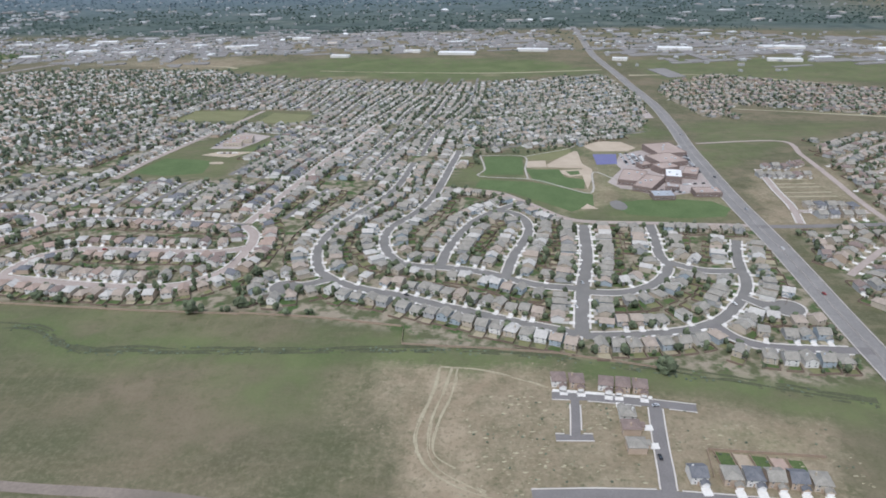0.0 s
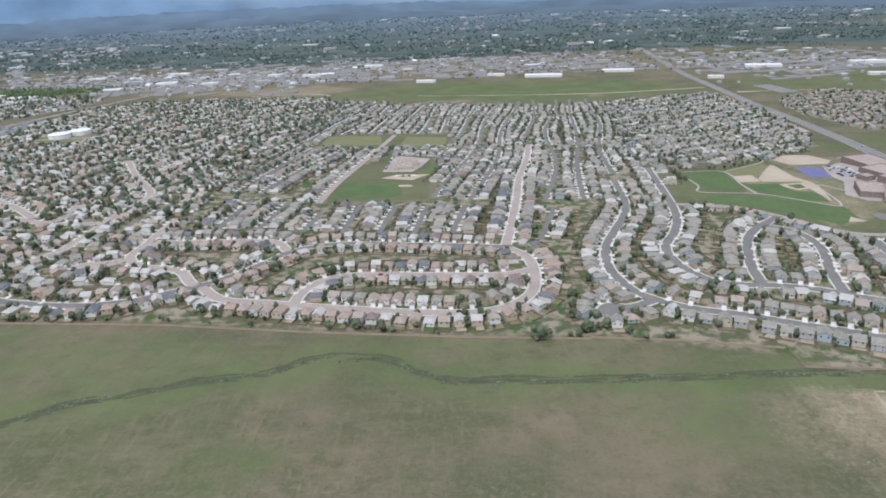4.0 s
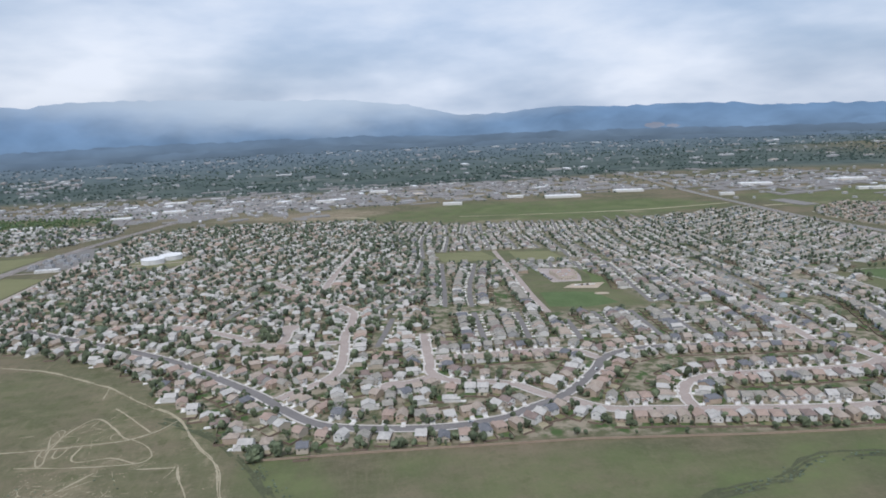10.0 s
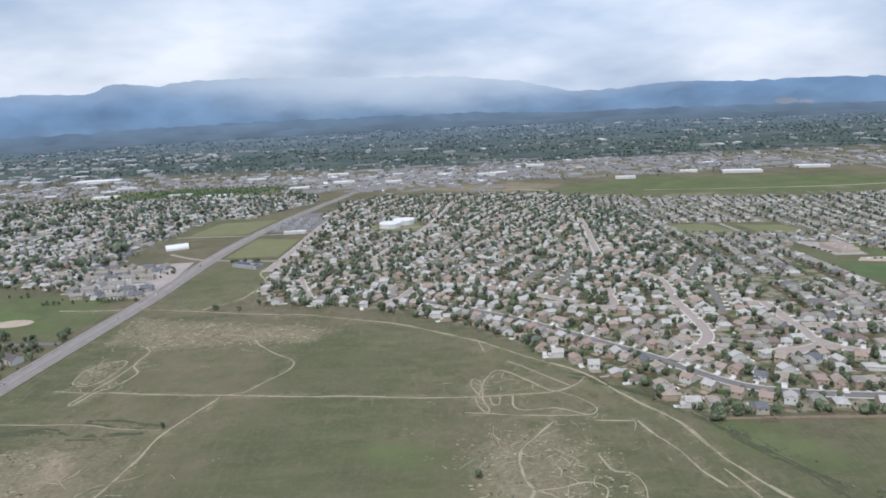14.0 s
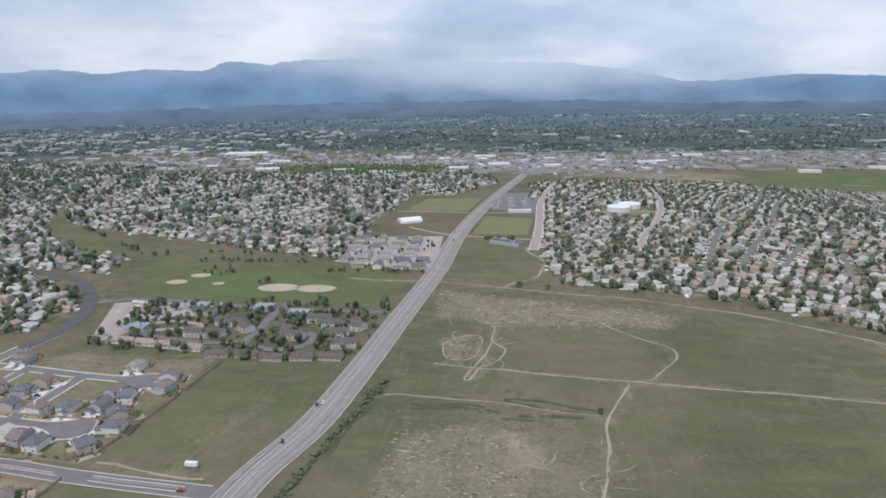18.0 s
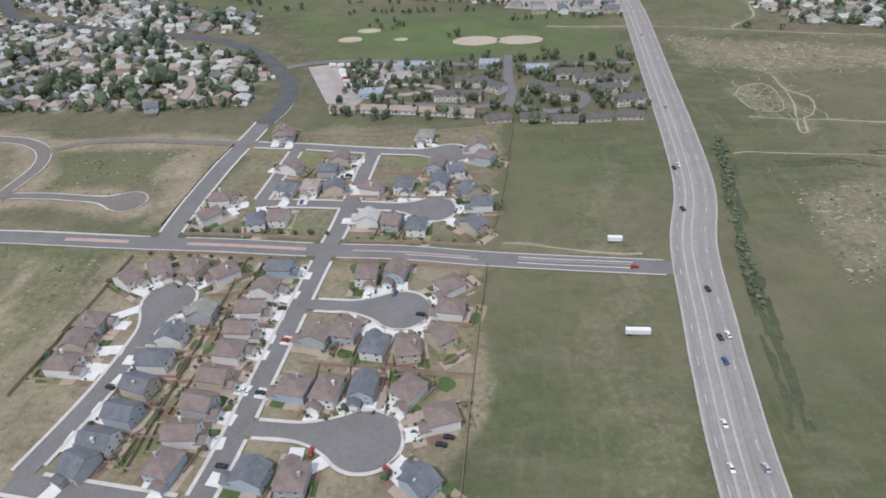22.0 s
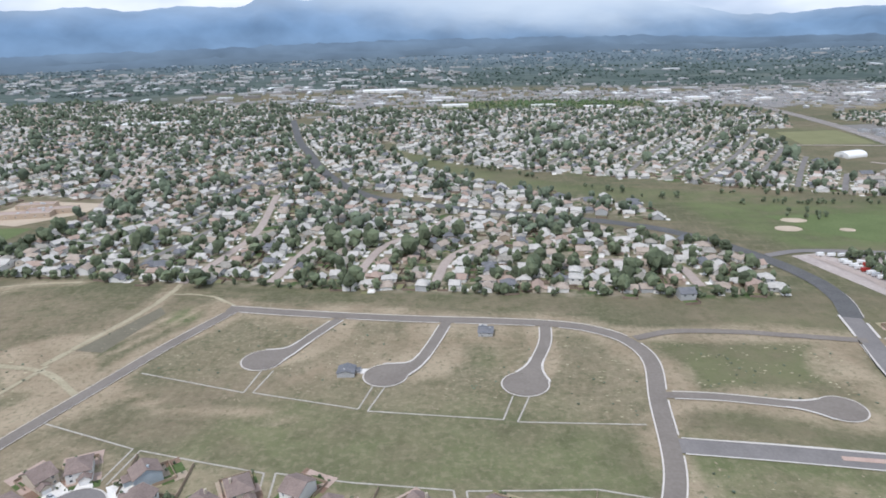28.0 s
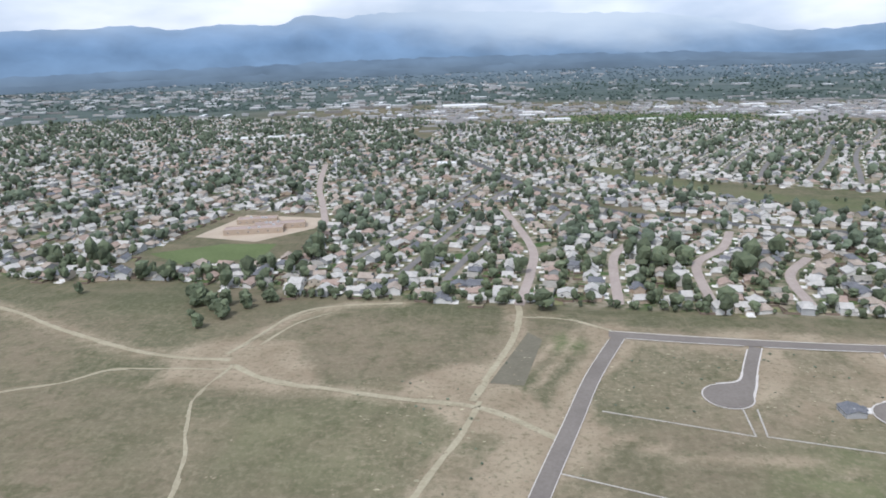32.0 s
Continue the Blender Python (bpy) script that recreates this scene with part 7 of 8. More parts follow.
for o in (1.4, 0.3, -1.4):
    line_on(road_obs[40], [(-812, 264.0), (-800, 262.4), (-790, 261.4), (-779, 260.2)], o + 0.16, o - 0.16, paint if o != 0.3 else pink, 0.245)
dash_col = stuff_mat("faded_white_dashes", (0.30, 0.30, 0.31), (0.38, 0.38, 0.39), 0.5, 0.8)
line_on(road_obs[42], [(-959, 480), (-936, 456), (-920, 430), (-911, 405), (-910, 385), (-914, 369)], 1.2, 0.9, dash_col, 0.25, dash=1)
line_on(road_obs[42], [(-959, 480), (-936, 456), (-920, 430), (-911, 405), (-910, 385), (-914, 369)], -0.9, -1.2, dash_col, 0.25, dash=1)
# pale verge beside the avenue and the curve
for pts, a, b in (([(-934, 457), (-918, 430), (-908, 405), (-906.5, 385), (-910, 368)], 0.8, 0.0), ([(-994, 287.5), (-972, 285.9), (-946, 282.9), (-932, 281.2)], 0.45, -0.45)):
    p = curve_pts(pts, 2.0)
    V, F = strip(p, normals(p), a, b, 0.1)
    tagged(mesh_ob("pavement", V, F, [concrete]), "pale concrete pavement beside the street", "pavement", kind="structure")


# ---------------------------------------------------------------- fences
_top = [(-1.3 + 0.13 * k, 1.0 + (0.035 if k % 2 else 0.0)) for k in range(21)]
_out = [(-1.3, -0.1), (1.3, -0.1)] + _top[::-1]
PANEL = ([(x, s, z) for s in (-0.035, 0.035) for x, z in _out], [tuple(range(23)), tuple(range(45, 22, -1))] + [(k, k + 23, (k + 1) % 23 + 23, (k + 1) % 23) for k in range(23)])


def fence(pts, ht=1.05, mat=None, label="brown cedar board fence round the gardens", step=2.6):
    root = tagged(new("fence", None), label, "fence")
    p = np.vstack([curve_pts(pts[k:k + 2], step) for k in range(len(pts) - 1)])
    for (x0, y0), (x1, y1) in zip(p, p[1:]):
        L = math.hypot(x1 - x0, y1 - y0)
        if L < 0.3:
            continue
        me = shared("panel", PANEL, [mat or fence_mat])
        ob = new("panel", me)
        ob.parent = root
        ob.matrix_basis = pose((x0 + x1) / 2, (y0 + y1) / 2, float(h((x0 + x1) / 2, (y0 + y1) / 2)), 0, 0, math.degrees(math.atan2(y1 - y0, x1 - x0))) @ Matrix.Diagonal((L / 2.6, 1, ht, 1))
    return root


for f in ([(-821, 263), (-824, 236), (-826, 216), (-830, 170)], [(-931, 270), (-934, 242), (-938, 212)], [(-894, 268), (-896, 240), (-898, 215), (-900, 190)], [(-808, 357), (-813, 313), (-819, 277)],
          [(-919, 281.8), (-900, 280.5), (-874, 277.5)], [(-864, 275.5), (-845, 274.5), (-822, 271.5)], [(-929, 272), (-905, 270), (-879, 267)], [(-866, 265.5), (-845, 263.5), (-822, 259.5)],
          [(-869, 222), (-850, 220), (-826, 217)], [(-826, 216), (-846, 219)], [(-869, 303), (-820, 300)], [(-893, 316), (-868, 313)], [(-861, 320), (-815, 318)], [(82, 168.4), (95.7, 166.6), (118, 164)], [(82, 168.4), (79.6, 156)],
          [(-846, 220), (-846, 205)], [(-856, 221), (-855, 205)], [(-864, 222), (-864, 206)], [(-905, 356), (-860, 352), (-812, 358)],
          [(-1074.8, 263.5), (-1076.8, 250.5), (-1076, 236)], [(-1021.6, 265), (-1025.4, 249.5), (-1027, 236)], [(-1125, 271), (-1123.5, 256), (-1124, 240)], [(-1104.5, 256), (-1112, 248)], [(-1056, 258), (-1076, 252)], [(-1026, 245), (-1040, 242.5)], [(-1084, 249), (-1076.5, 248)], [(-1096, 267), (-1091, 254)], [(-1142, 274), (-1139, 258)]):
    fence(f)
fence([(-928.6, 287), (-927.6, 300), (-924.4, 330), (-921.2, 348)], 0.55, tyre, "low black silt fence beside the avenue")
for k in range(9):
    y = 259 - 8.4 * k
    fence([(-901, y - 1), (-896.5, y - 1), (-889, y + 0.5)])
for f in ([(-20, 247), (-20, 234), (-2, 231.5), (20, 229), (43, 225)], [(43, 225), (62, 219.5), (83, 213)], [(-95, 262), (-60, 257), (-21, 248)]):
    fence(f, 1.0, None, "weathered brown fence behind the gardens")
fence([(-425, 301), (-378, 297.5), (-286, 288), (-217, 276), (-145, 266), (-95, 261)], 1.0, None, "weathered brown fence between gardens and prairie", 8.0)


def yard_stuff():
    """Back garden fences, front lawns and back gardens of all houses near enough to show them."""
    r = random.Random(12)
    FV, FF, LV, LF, LI = [], [], [], [], []
    for x, y, turn, dist in SLOTS:
        if y > 620:
            continue
        c, s, z = math.cos(radians(turn)), math.sin(radians(turn)), float(h(x, y))

        def put(vf, V, F):
            o = len(V)
            V.extend([(x + a * c - b * s, y + a * s + b * c, z + q) for a, b, q in vf[0]])
            F.extend([tuple(i + o for i in g) for g in vf[1]])
        d = r.uniform(7.0, 9.0)
        for vf in (box_vf(-3.2, -3.1, 2.4, d, 0, 0.95), box_vf(-3.2, 3.15, d - 0.1, d, 0, 0.95)):
            if clear_of_roads(x - s * d, y + c * d, 1.0):
                put(vf, FV, FF)
        w0, w1 = r.uniform(-2.7, -2.1), r.uniform(-0.4, 0.4)
        put(([(w0, -6.6, 0.05), (w1, -6.6, 0.05), (w1, -4, 0.05), (w0, -4, 0.05)], [(0, 1, 2, 3)]), LV, LF)
        LI.append(r.choice([0, 0, 1, 2]))
        if clear_of_roads(x - s * d, y + c * d, 1.0):
            put(([(-2.9, 3.6, 0.05), (r.uniform(0, 2.9), 3.6, 0.05), (r.uniform(0, 2.9), d - 0.5, 0.05), (-2.9, d - 0.5, 0.05)], [(0, 1, 2, 3)]), LV, LF)
            LI.append(r.choice([0, 0, 1, 1, 2]))
    grey_fence = stuff_mat("weathered_fence", (0.17, 0.13, 0.10), (0.25, 0.19, 0.15), 0.4, 0.9, 3.0)
    tagged(mesh_ob("fences", FV, FF, [grey_fence]), "weathered brown back garden fences", "fences", kind="stuff")
    garden = stuff_mat("garden_grass", (0.065, 0.10, 0.035), (0.11, 0.145, 0.055), 0.3, 0.95, 1.5)
    tagged(mesh_ob("garden_lawns", LV, LF, [garden, lawn_dry, dirt, sand], LI), "small garden lawns and gravel yards", "lawns", kind="stuff")


yard_stuff()
GARDEN = MATS["garden_grass"]
# gravel and bare plots of the new estate
gravel = [stuff_mat("tan_gravel", (0.34, 0.275, 0.205), (0.43, 0.355, 0.275), 0.25, 0.95, 2.0), stuff_mat("pinkish_gravel", (0.37, 0.275, 0.225), (0.46, 0.355, 0.30), 0.25, 0.95, 2.0),
          stuff_mat("dry_plot", (0.26, 0.225, 0.14), (0.36, 0.31, 0.20), 0.3, 0.95, 1.5), lawn_dry, stuff_mat("brown_mulch", (0.17, 0.11, 0.08), (0.26, 0.175, 0.13), 0.4, 0.95, 2.0), GARDEN]
patch("driveway", [(37.5, 202), (72.5, 196.6), (72, 195), (37, 200.4)], drive_mat, 0.2, "pale concrete frontage before a row of new houses", "driveway")
for k in range(5):
    gx, gy = 86.2 + 5.3 * k, 163.4 - 1.0 * k
    patch("garden", [(gx - 2.3, gy - 3.2), (gx + 2.3, gy - 3.9), (gx + 2.3, gy + 3.4), (gx - 2.3, gy + 4.1)], (GARDEN, gravel[0], GARDEN, gravel[1], GARDEN)[k], 0.05, "fenced back garden behind a new house", "garden")
    fence([(gx - 2.6, gy + 4.2), (gx - 2.6, gy - 3.4)])
PASTURE = [(-807, 352), (-818, 275), (-822.5, 222), (-829, 185), (-780, 185), (-780, 352)]
rng = random.Random(43)
n_plot = 0
for row in ESTATE:
    for x, y, _r in row:
        f, b = facing(x, y, ER)
        a = radians(f)
        PV, PF, PI = [], [], []
        back = rng.uniform(7.5, 9.5)
        for y0, y1 in ((-7.6, -4.6), (-4.6, -1.0), (-1.0, 2.6), (2.6, 5.4), (5.4, back)):
            cuts = [-4.9, -2.6 + rng.uniform(-1, 1), 1.8 + rng.uniform(-1, 1), 4.9]
            for x0, x1 in zip(cuts, cuts[1:]):
                o = len(PV)
                for px, py in ((x0, y0), (x1, y0), (x1, y1), (x0, y1)):
                    px, py = px + 0.5 * noise.noise((px * 0.7 + x, py * 0.7 + y, 1)), py + 0.5 * noise.noise((px * 0.7 + x, py * 0.7 + y, 7))
                    X, Y = x + px * math.cos(a) - py * math.sin(a), y + px * math.sin(a) + py * math.cos(a)
                    PV.append((X, Y, float(h(X, Y)) + 0.02 + 0.0006 * n_plot))
                if inside(PASTURE, PV[o][0], PV[o][1]) or inside(PASTURE, PV[o + 2][0], PV[o + 2][1]):
                    continue
                PF.append((o, o + 1, o + 2, o + 3))
                PI.append(rng.choice([0, 1, 1, 4, 5]) if y0 < -2 else rng.choice([0, 1, 1, 2, 3, 4, 5]))
            n_plot += 0.4
        tagged(mesh_ob("garden_plot", PV, PF, gravel, PI), "tan gravel and dry grass garden plot round a new house", "garden", kind="structure")
# driveways fanning from the streets and turning circles to the houses
for row in ESTATE:
    for x, y, _r in row:
        f, b = facing(x, y, ER)
        tx, ty, edge = b[1], b[2], ALL_LINES[b[3]][1] / 2
        for bx, by, br, bm_ in BULBS:
            if math.hypot(bx - x, by - y) < br + 13:
                tx, ty, edge = bx, by, br
        L_ = math.hypot(tx - x, ty - y)
        ux, uy = (tx - x) / L_, (ty - y) / L_
        s = rng.choice([-1.4, 1.4])
        V = []
        for d, w0, w1 in ((3.2, -1.5, 1.5), (L_ - edge - 0.9, -1.7, 1.7), (L_ - edge - 0.05, -2.2, 2.2)):
            for w_ in (w0, w1):
                k = s * (1 - 0.35 * (d > 4)) + w_
                X, Y = x + ux * d - uy * k, y + uy * d + ux * k
                V.append((X, Y, float(h(X, Y)) + 0.215))
        if L_ - edge > 5:
            tagged(mesh_ob("driveway", V, [(0, 2, 3, 1), (2, 4, 5, 3)], [drive_mat]), "pale concrete driveway of a new house", "driveway", kind="structure")
# garden fences of the new houses, joined
FV, FF = [], []
for row in ESTATE:
    for x, y, _r in row:
        f, b = facing(x, y, ER)
        a, back = radians(f), rng.uniform(6.0, 7.6)
        for x0, x1, y0, y1 in ((-3.95, -3.87, 0.5, back), (3.87, 3.95, 0.5, back), (-3.95, 3.95, back - 0.08, back)):
            v, g = box_vf(x0, x1, y0, y1, 0, 0.95)
            mx, my = (x0 + x1) / 2, (y0 + y1) / 2
            X, Y = x + mx * math.cos(a) - my * math.sin(a), y + mx * math.sin(a) + my * math.cos(a)
            if rng.random() < 0.22 or not clear_of_roads(X, Y, 1.6) or sum((X - hx) ** 2 + (Y - hy) ** 2 < 9 for hx, hy in HOUSES):
                continue
            o, z = len(FV), float(h(x, y))
            FV += [(x + p * math.cos(a) - q * math.sin(a), y + p * math.sin(a) + q * math.cos(a), z + r) for p, q, r in v]
            FF += [tuple(i + o for i in k) for k in g]
tagged(mesh_ob("fences", FV, FF, [fence_mat]), "reddish-brown cedar fences between the new gardens", "fences", kind="stuff")
# lawns of the new estate
LV, LF = [], []
rng = random.Random(41)
for row in ESTATE:
    for x, y, _r in row:
        f, b = facing(x, y, ER)
        a = radians(f)
        for lx, ly, rx, ry in ((rng.choice([-1.9, 1.9]), -6.4, 1.2, 1.6), (rng.uniform(-2, 2), 6.6, 2.4, 1.6)):
            if ly > 0 and rng.random() < 0.5:
                continue
            o = len(LV)
            for k in range(14):
                t = 2 * math.pi * k / 14
                px, py = lx + rx * math.cos(t) * rng.uniform(0.85, 1.1), ly + ry * math.sin(t) * rng.uniform(0.85, 1.1)
                X, Y = x + px * math.cos(a) - py * math.sin(a), y + px * math.sin(a) + py * math.cos(a)
                LV.append((X, Y, float(h(X, Y)) + 0.13))
            LF.append(tuple(range(o, o + 14)))
tagged(mesh_ob("garden_lawns", LV, LF, [GARDEN]), "dark green curved garden lawns on gravel plots", "lawns", kind="stuff")
for x, y, rx, ry in ((-842, 216.5, 4.2, 1.7), (-832.5, 214.5, 2.4, 2.4), (-874.5, 177.5, 3.2, 2.6), (-866, 176.5, 2.8, 2.6), (-834, 178, 1.6, 4), (-888, 332, 6, 5), (-884, 284, 5, 4), (-846, 329, 6, 5), (-873, 283, 0.1, 0.1), (-898, 285, 3, 3), (-860, 262, 2, 2), (-1039, 260, 2.2, 1.6), (-1090, 255, 2, 1.4)):
    if rx > 1:
        patch("lawn", oval(x, y, rx, ry, 18, 0.1, int(x)), GARDEN if rx < 4.5 else lawn_dry, 0.08, "green garden lawn in the new estate", "lawn")

# ---------------------------------------------------------------- vehicles
CAR_COL = [white, stuff_mat("black_car_paint", (0.015, 0.015, 0.018), (0.025, 0.025, 0.03), 0.5, 0.25, 3.0, 0.0), stuff_mat("silver_car_paint", (0.42, 0.43, 0.45), (0.48, 0.49, 0.5), 0.5, 0.3, 3.0, 0.0),
           stuff_mat("red_car_paint", (0.30, 0.03, 0.025), (0.36, 0.04, 0.03), 0.5, 0.3, 3.0, 0.0), stuff_mat("blue_car_paint", (0.04, 0.08, 0.22), (0.05, 0.10, 0.26), 0.5, 0.3, 3.0, 0.0)]
CAR_WORD = ["white", "black", "silver", "red", "dark blue"]


def car_proto(k):
    root = tagged(new("car", None), "%s car with dark windows on the road" % CAR_WORD[k], "car", "cars")
    prof = [(-1.25, 0.2), (-1.28, 0.5), (-0.85, 0.58), (0.95, 0.6), (1.25, 0.5), (1.25, 0.2)]
    V = [(s, x, z) for s in (-0.5, 0.5) for x, z in prof]
    n = len(prof)
    F = [tuple(range(n)), tuple(reversed(range(n, 2 * n)))] + [(i, i + n, (i + 1) % n + n, (i + 1) % n) for i in range(n)]
    part_mesh("body", V, F, [CAR_COL[k]], root)
    cab = [(-0.6, 0.58), (-0.3, 0.86), (0.55, 0.86), (0.9, 0.58)]
    V = [(s * (0.47 if z < 0.7 else 0.38), x, z) for s in (-1, 1) for x, z in cab]
    part_mesh("cabin_glass", V, [(0, 1, 2, 3), (7, 6, 5, 4), (0, 4, 5, 1), (1, 5, 6, 2), (2, 6, 7, 3)], [glass], root)
    part_mesh("roof", *box_vf(-0.37, 0.37, -0.3, 0.55, 0.85, 0.9), [CAR_COL[k]], root)
    for sx in (-0.46, 0.46):
        for sy in (-0.8, 0.78):
            V = [(sx + e, sy + 0.2 * math.cos(t * math.pi / 6), 0.2 + 0.2 * math.sin(t * math.pi / 6)) for e in (-0.08, 0.08) for t in range(12)]
            part_mesh("wheel", V, [tuple(range(12)), tuple(reversed(range(12, 24)))] + [(i, i + 12, (i + 1) % 12 + 12, (i + 1) % 12) for i in range(12)], [tyre], root)
    return root


CARS, CAR_USED = [car_proto(k) for k in range(5)], [False] * 5


def place_car(k, x, y, turn, dz=0.3):
    m = pose(x, y, float(h(x, y)) + dz, 0, 0, turn)
    if CAR_USED[k]:
        return copy_thing(CARS[k], m)
    CAR_USED[k] = True
    CARS[k].matrix_basis = m
    return CARS[k]


for k, x, y, t in ((0, -750.6, 320, 10), (1, -752.6, 318, 190), (1, -757, 290, 12), (1, -761.4, 248.2, 188), (0, -761.9, 229.7, 186), (1, -764.1, 228.8, 186), (4, -765.5, 220.5, 186), (0, -771.8, 201.4, 5), (2, -742, 372, 186),
                   (0, -774, 190, 3), (2, -767, 190, 183), (2, -731, 470, 185), (0, -726, 520, 5), (1, -722, 600, 186), (2, -711, 690, 190), (3, -779, 259, 97), (1, -833, 196.5, 80), (1, -831.5, 198.5, 80),
                   (0, 57, 262, 10), (2, 64, 285, 12), (1, -20, 276, 60), (2, 72, 191, 98), (1, 66, 165, 5), (2, 182, 380, 8), (0, 176, 320, 5), (1, 189, 450, 12), (2, 215, 600, 15), (3, 172, 270, 2), (0, 128, 262, 40), (1, -150, 290, 95), (3, -190, 335, 92), (2, -330, 314, 95), (0, -255, 358, 130)):
    place_car(k, x, y, t)
rng = random.Random(61)

for row in ESTATE:
    for x, y, _r in row:
        if rng.random() < 0.35:
            f, b = facing(x, y, ER)
            a = radians(f)
            lx, ly = rng.choice([-1.7, 1.7]), -8.0
            place_car(rng.randrange(5), x + lx * math.cos(a) - ly * math.sin(a), y + lx * math.sin(a) + ly * math.cos(a), f + rng.uniform(-4, 4), 0.24)


def trailer(x, y, turn, label):
    root = tagged(new("trailer", None), label, "trailer")
    part_mesh("body", *join_vf(box_vf(-3.1, 3.1, -0.7, 0.7, 0.55, 1.9), box_vf(-3.0, 3.0, -0.6, 0.6, 1.9, 1.95)), [white], root)
    part_mesh("underframe", *join_vf(box_vf(-3.0, 3.0, -0.5, 0.5, 0.4, 0.55), box_vf(2.2, 2.4, -0.5, -0.35, 0, 0.45), box_vf(2.2, 2.4, 0.35, 0.5, 0, 0.45)), [tyre], root)
    part_mesh("door", *box_vf(-3.16, -3.08, -0.6, 0.6, 0.6, 1.8), [CAR_COL[2]], root)
    for sx in (-2.3, -1.7):
        for sy in (-0.6, 0.6):
            V = [(sx + 0.27 * math.cos(t * math.pi / 6), sy + e, 0.27 + 0.27 * math.sin(t * math.pi / 6)) for e in (-0.1, 0.1) for t in range(12)]
            part_mesh("wheel", V, [tuple(range(12)), tuple(reversed(range(12, 24)))] + [(i, i + 12, (i + 1) % 12 + 12, (i + 1) % 12) for i in range(12)], [tyre], root)
    root.matrix_basis = pose(x, y, float(h(x, y)), 0, 0, turn)
    return root


trailer(-784, 231, -3, "long white box trailer parked on the grass")
trailer(-782, 272.8, -4, "white box trailer parked on the grass verge").scale = (0.7, 1, 1)

# ---------------------------------------------------------------- larger buildings
school_roof = stuff_mat("pinkish_flat_roof", (0.335, 0.262, 0.225), (0.43, 0.345, 0.30), 0.06, 0.9, 0.5)
slate_blue = stuff_mat("blue_metal_roof", (0.30, 0.32, 0.35), (0.38, 0.40, 0.43), 0.2, 0.5, 2.0)
navy_roof = stuff_mat("dark_blue_roof", (0.075, 0.085, 0.12), (0.11, 0.12, 0.16), 0.2, 0.85, 2.0)
clay = stuff_mat("clay_brown_shingle", (0.30, 0.225, 0.185), (0.38, 0.30, 0.25), 0.4, 0.95, 2.0)


dark_brown = stuff_mat("dark_brown_shingle", (0.105, 0.092, 0.085), (0.165, 0.145, 0.135), 0.5, 0.95, 2.5, 0.4)


def hall(x, y, w, d, ht, turn, roof_mat, label, category="building", wall=None, windows=6, name="building"):
    """A flat-roofed building with parapet, roof units and a row of windows."""
    root = tagged(new(name, None), label, category)
    wm = wall or WALLS[0]
    part_mesh("wall", *box_vf(-w / 2, w / 2, -d / 2, d / 2, -1.5, ht), [wm], root)
    part_mesh("roof", *box_vf(-w / 2 + 0.35, w / 2 - 0.35, -d / 2 + 0.35, d / 2 - 0.35, ht, ht + 0.12), [roof_mat], root)
    part_mesh("parapet", *join_vf(box_vf(-w / 2, w / 2, -d / 2, -d / 2 + 0.34, ht, ht + 0.4), box_vf(-w / 2, w / 2, d / 2 - 0.34, d / 2, ht, ht + 0.4), box_vf(-w / 2, -w / 2 + 0.34, -d / 2 + 0.34, d / 2 - 0.34, ht, ht + 0.4),
              box_vf(w / 2 - 0.34, w / 2, -d / 2 + 0.34, d / 2 - 0.34, ht, ht + 0.4)), [wm], root)
    r = random.Random(int(x * 7 + y))
    for _ in range(3):
        ux, uy = r.uniform(-0.35, 0.35) * w, r.uniform(-0.3, 0.3) * d
        part_mesh("roof_unit", *box_vf(ux - 0.7, ux + 0.7, uy - 0.5, uy + 0.5, ht + 0.12, ht + 0.9), [CAR_COL[2]], root)
    wme = shared("window", WIN_VF, [white, glass], WIN_IDX)
    for k in range(windows):
        child("window", wme, root, -w / 2 + w * (k + 0.5) / windows, -d / 2, ht * 0.4)
    root.matrix_basis = pose(x, y, float(h(x, y)), 0, 0, turn)
    return root


for x, y, w, d, ht, t, m in ((177, 528, 24, 30, 4, 10, school_roof), (168, 494, 22, 24, 4, 18, school_roof), (160, 470, 15, 13, 4.5, 20, school_roof), (130, 446, 17, 25, 4, -22, school_roof), (137, 431, 13, 28, 4, -34, school_roof), (158, 445, 11, 17, 5.5, -16, metal_roof),
                             (174, 456, 10, 17, 4, -24, school_roof), (139, 406.5, 14, 11, 3, -2, slate_blue), (169, 411.5, 17, 11, 3, -2, school_roof), (148, 482, 9, 8, 3.2, 18, school_roof), (151, 424, 9, 8, 3, -20, lot_mat)):
    hall(x, y, w, d, ht, t, m, "low school building with a pale pinkish flat roof" if m is school_roof else "low school building with a pale flat roof", "school building", ROOFS[1])
rng = random.Random(73)
PV, PF, PI = [], [], []
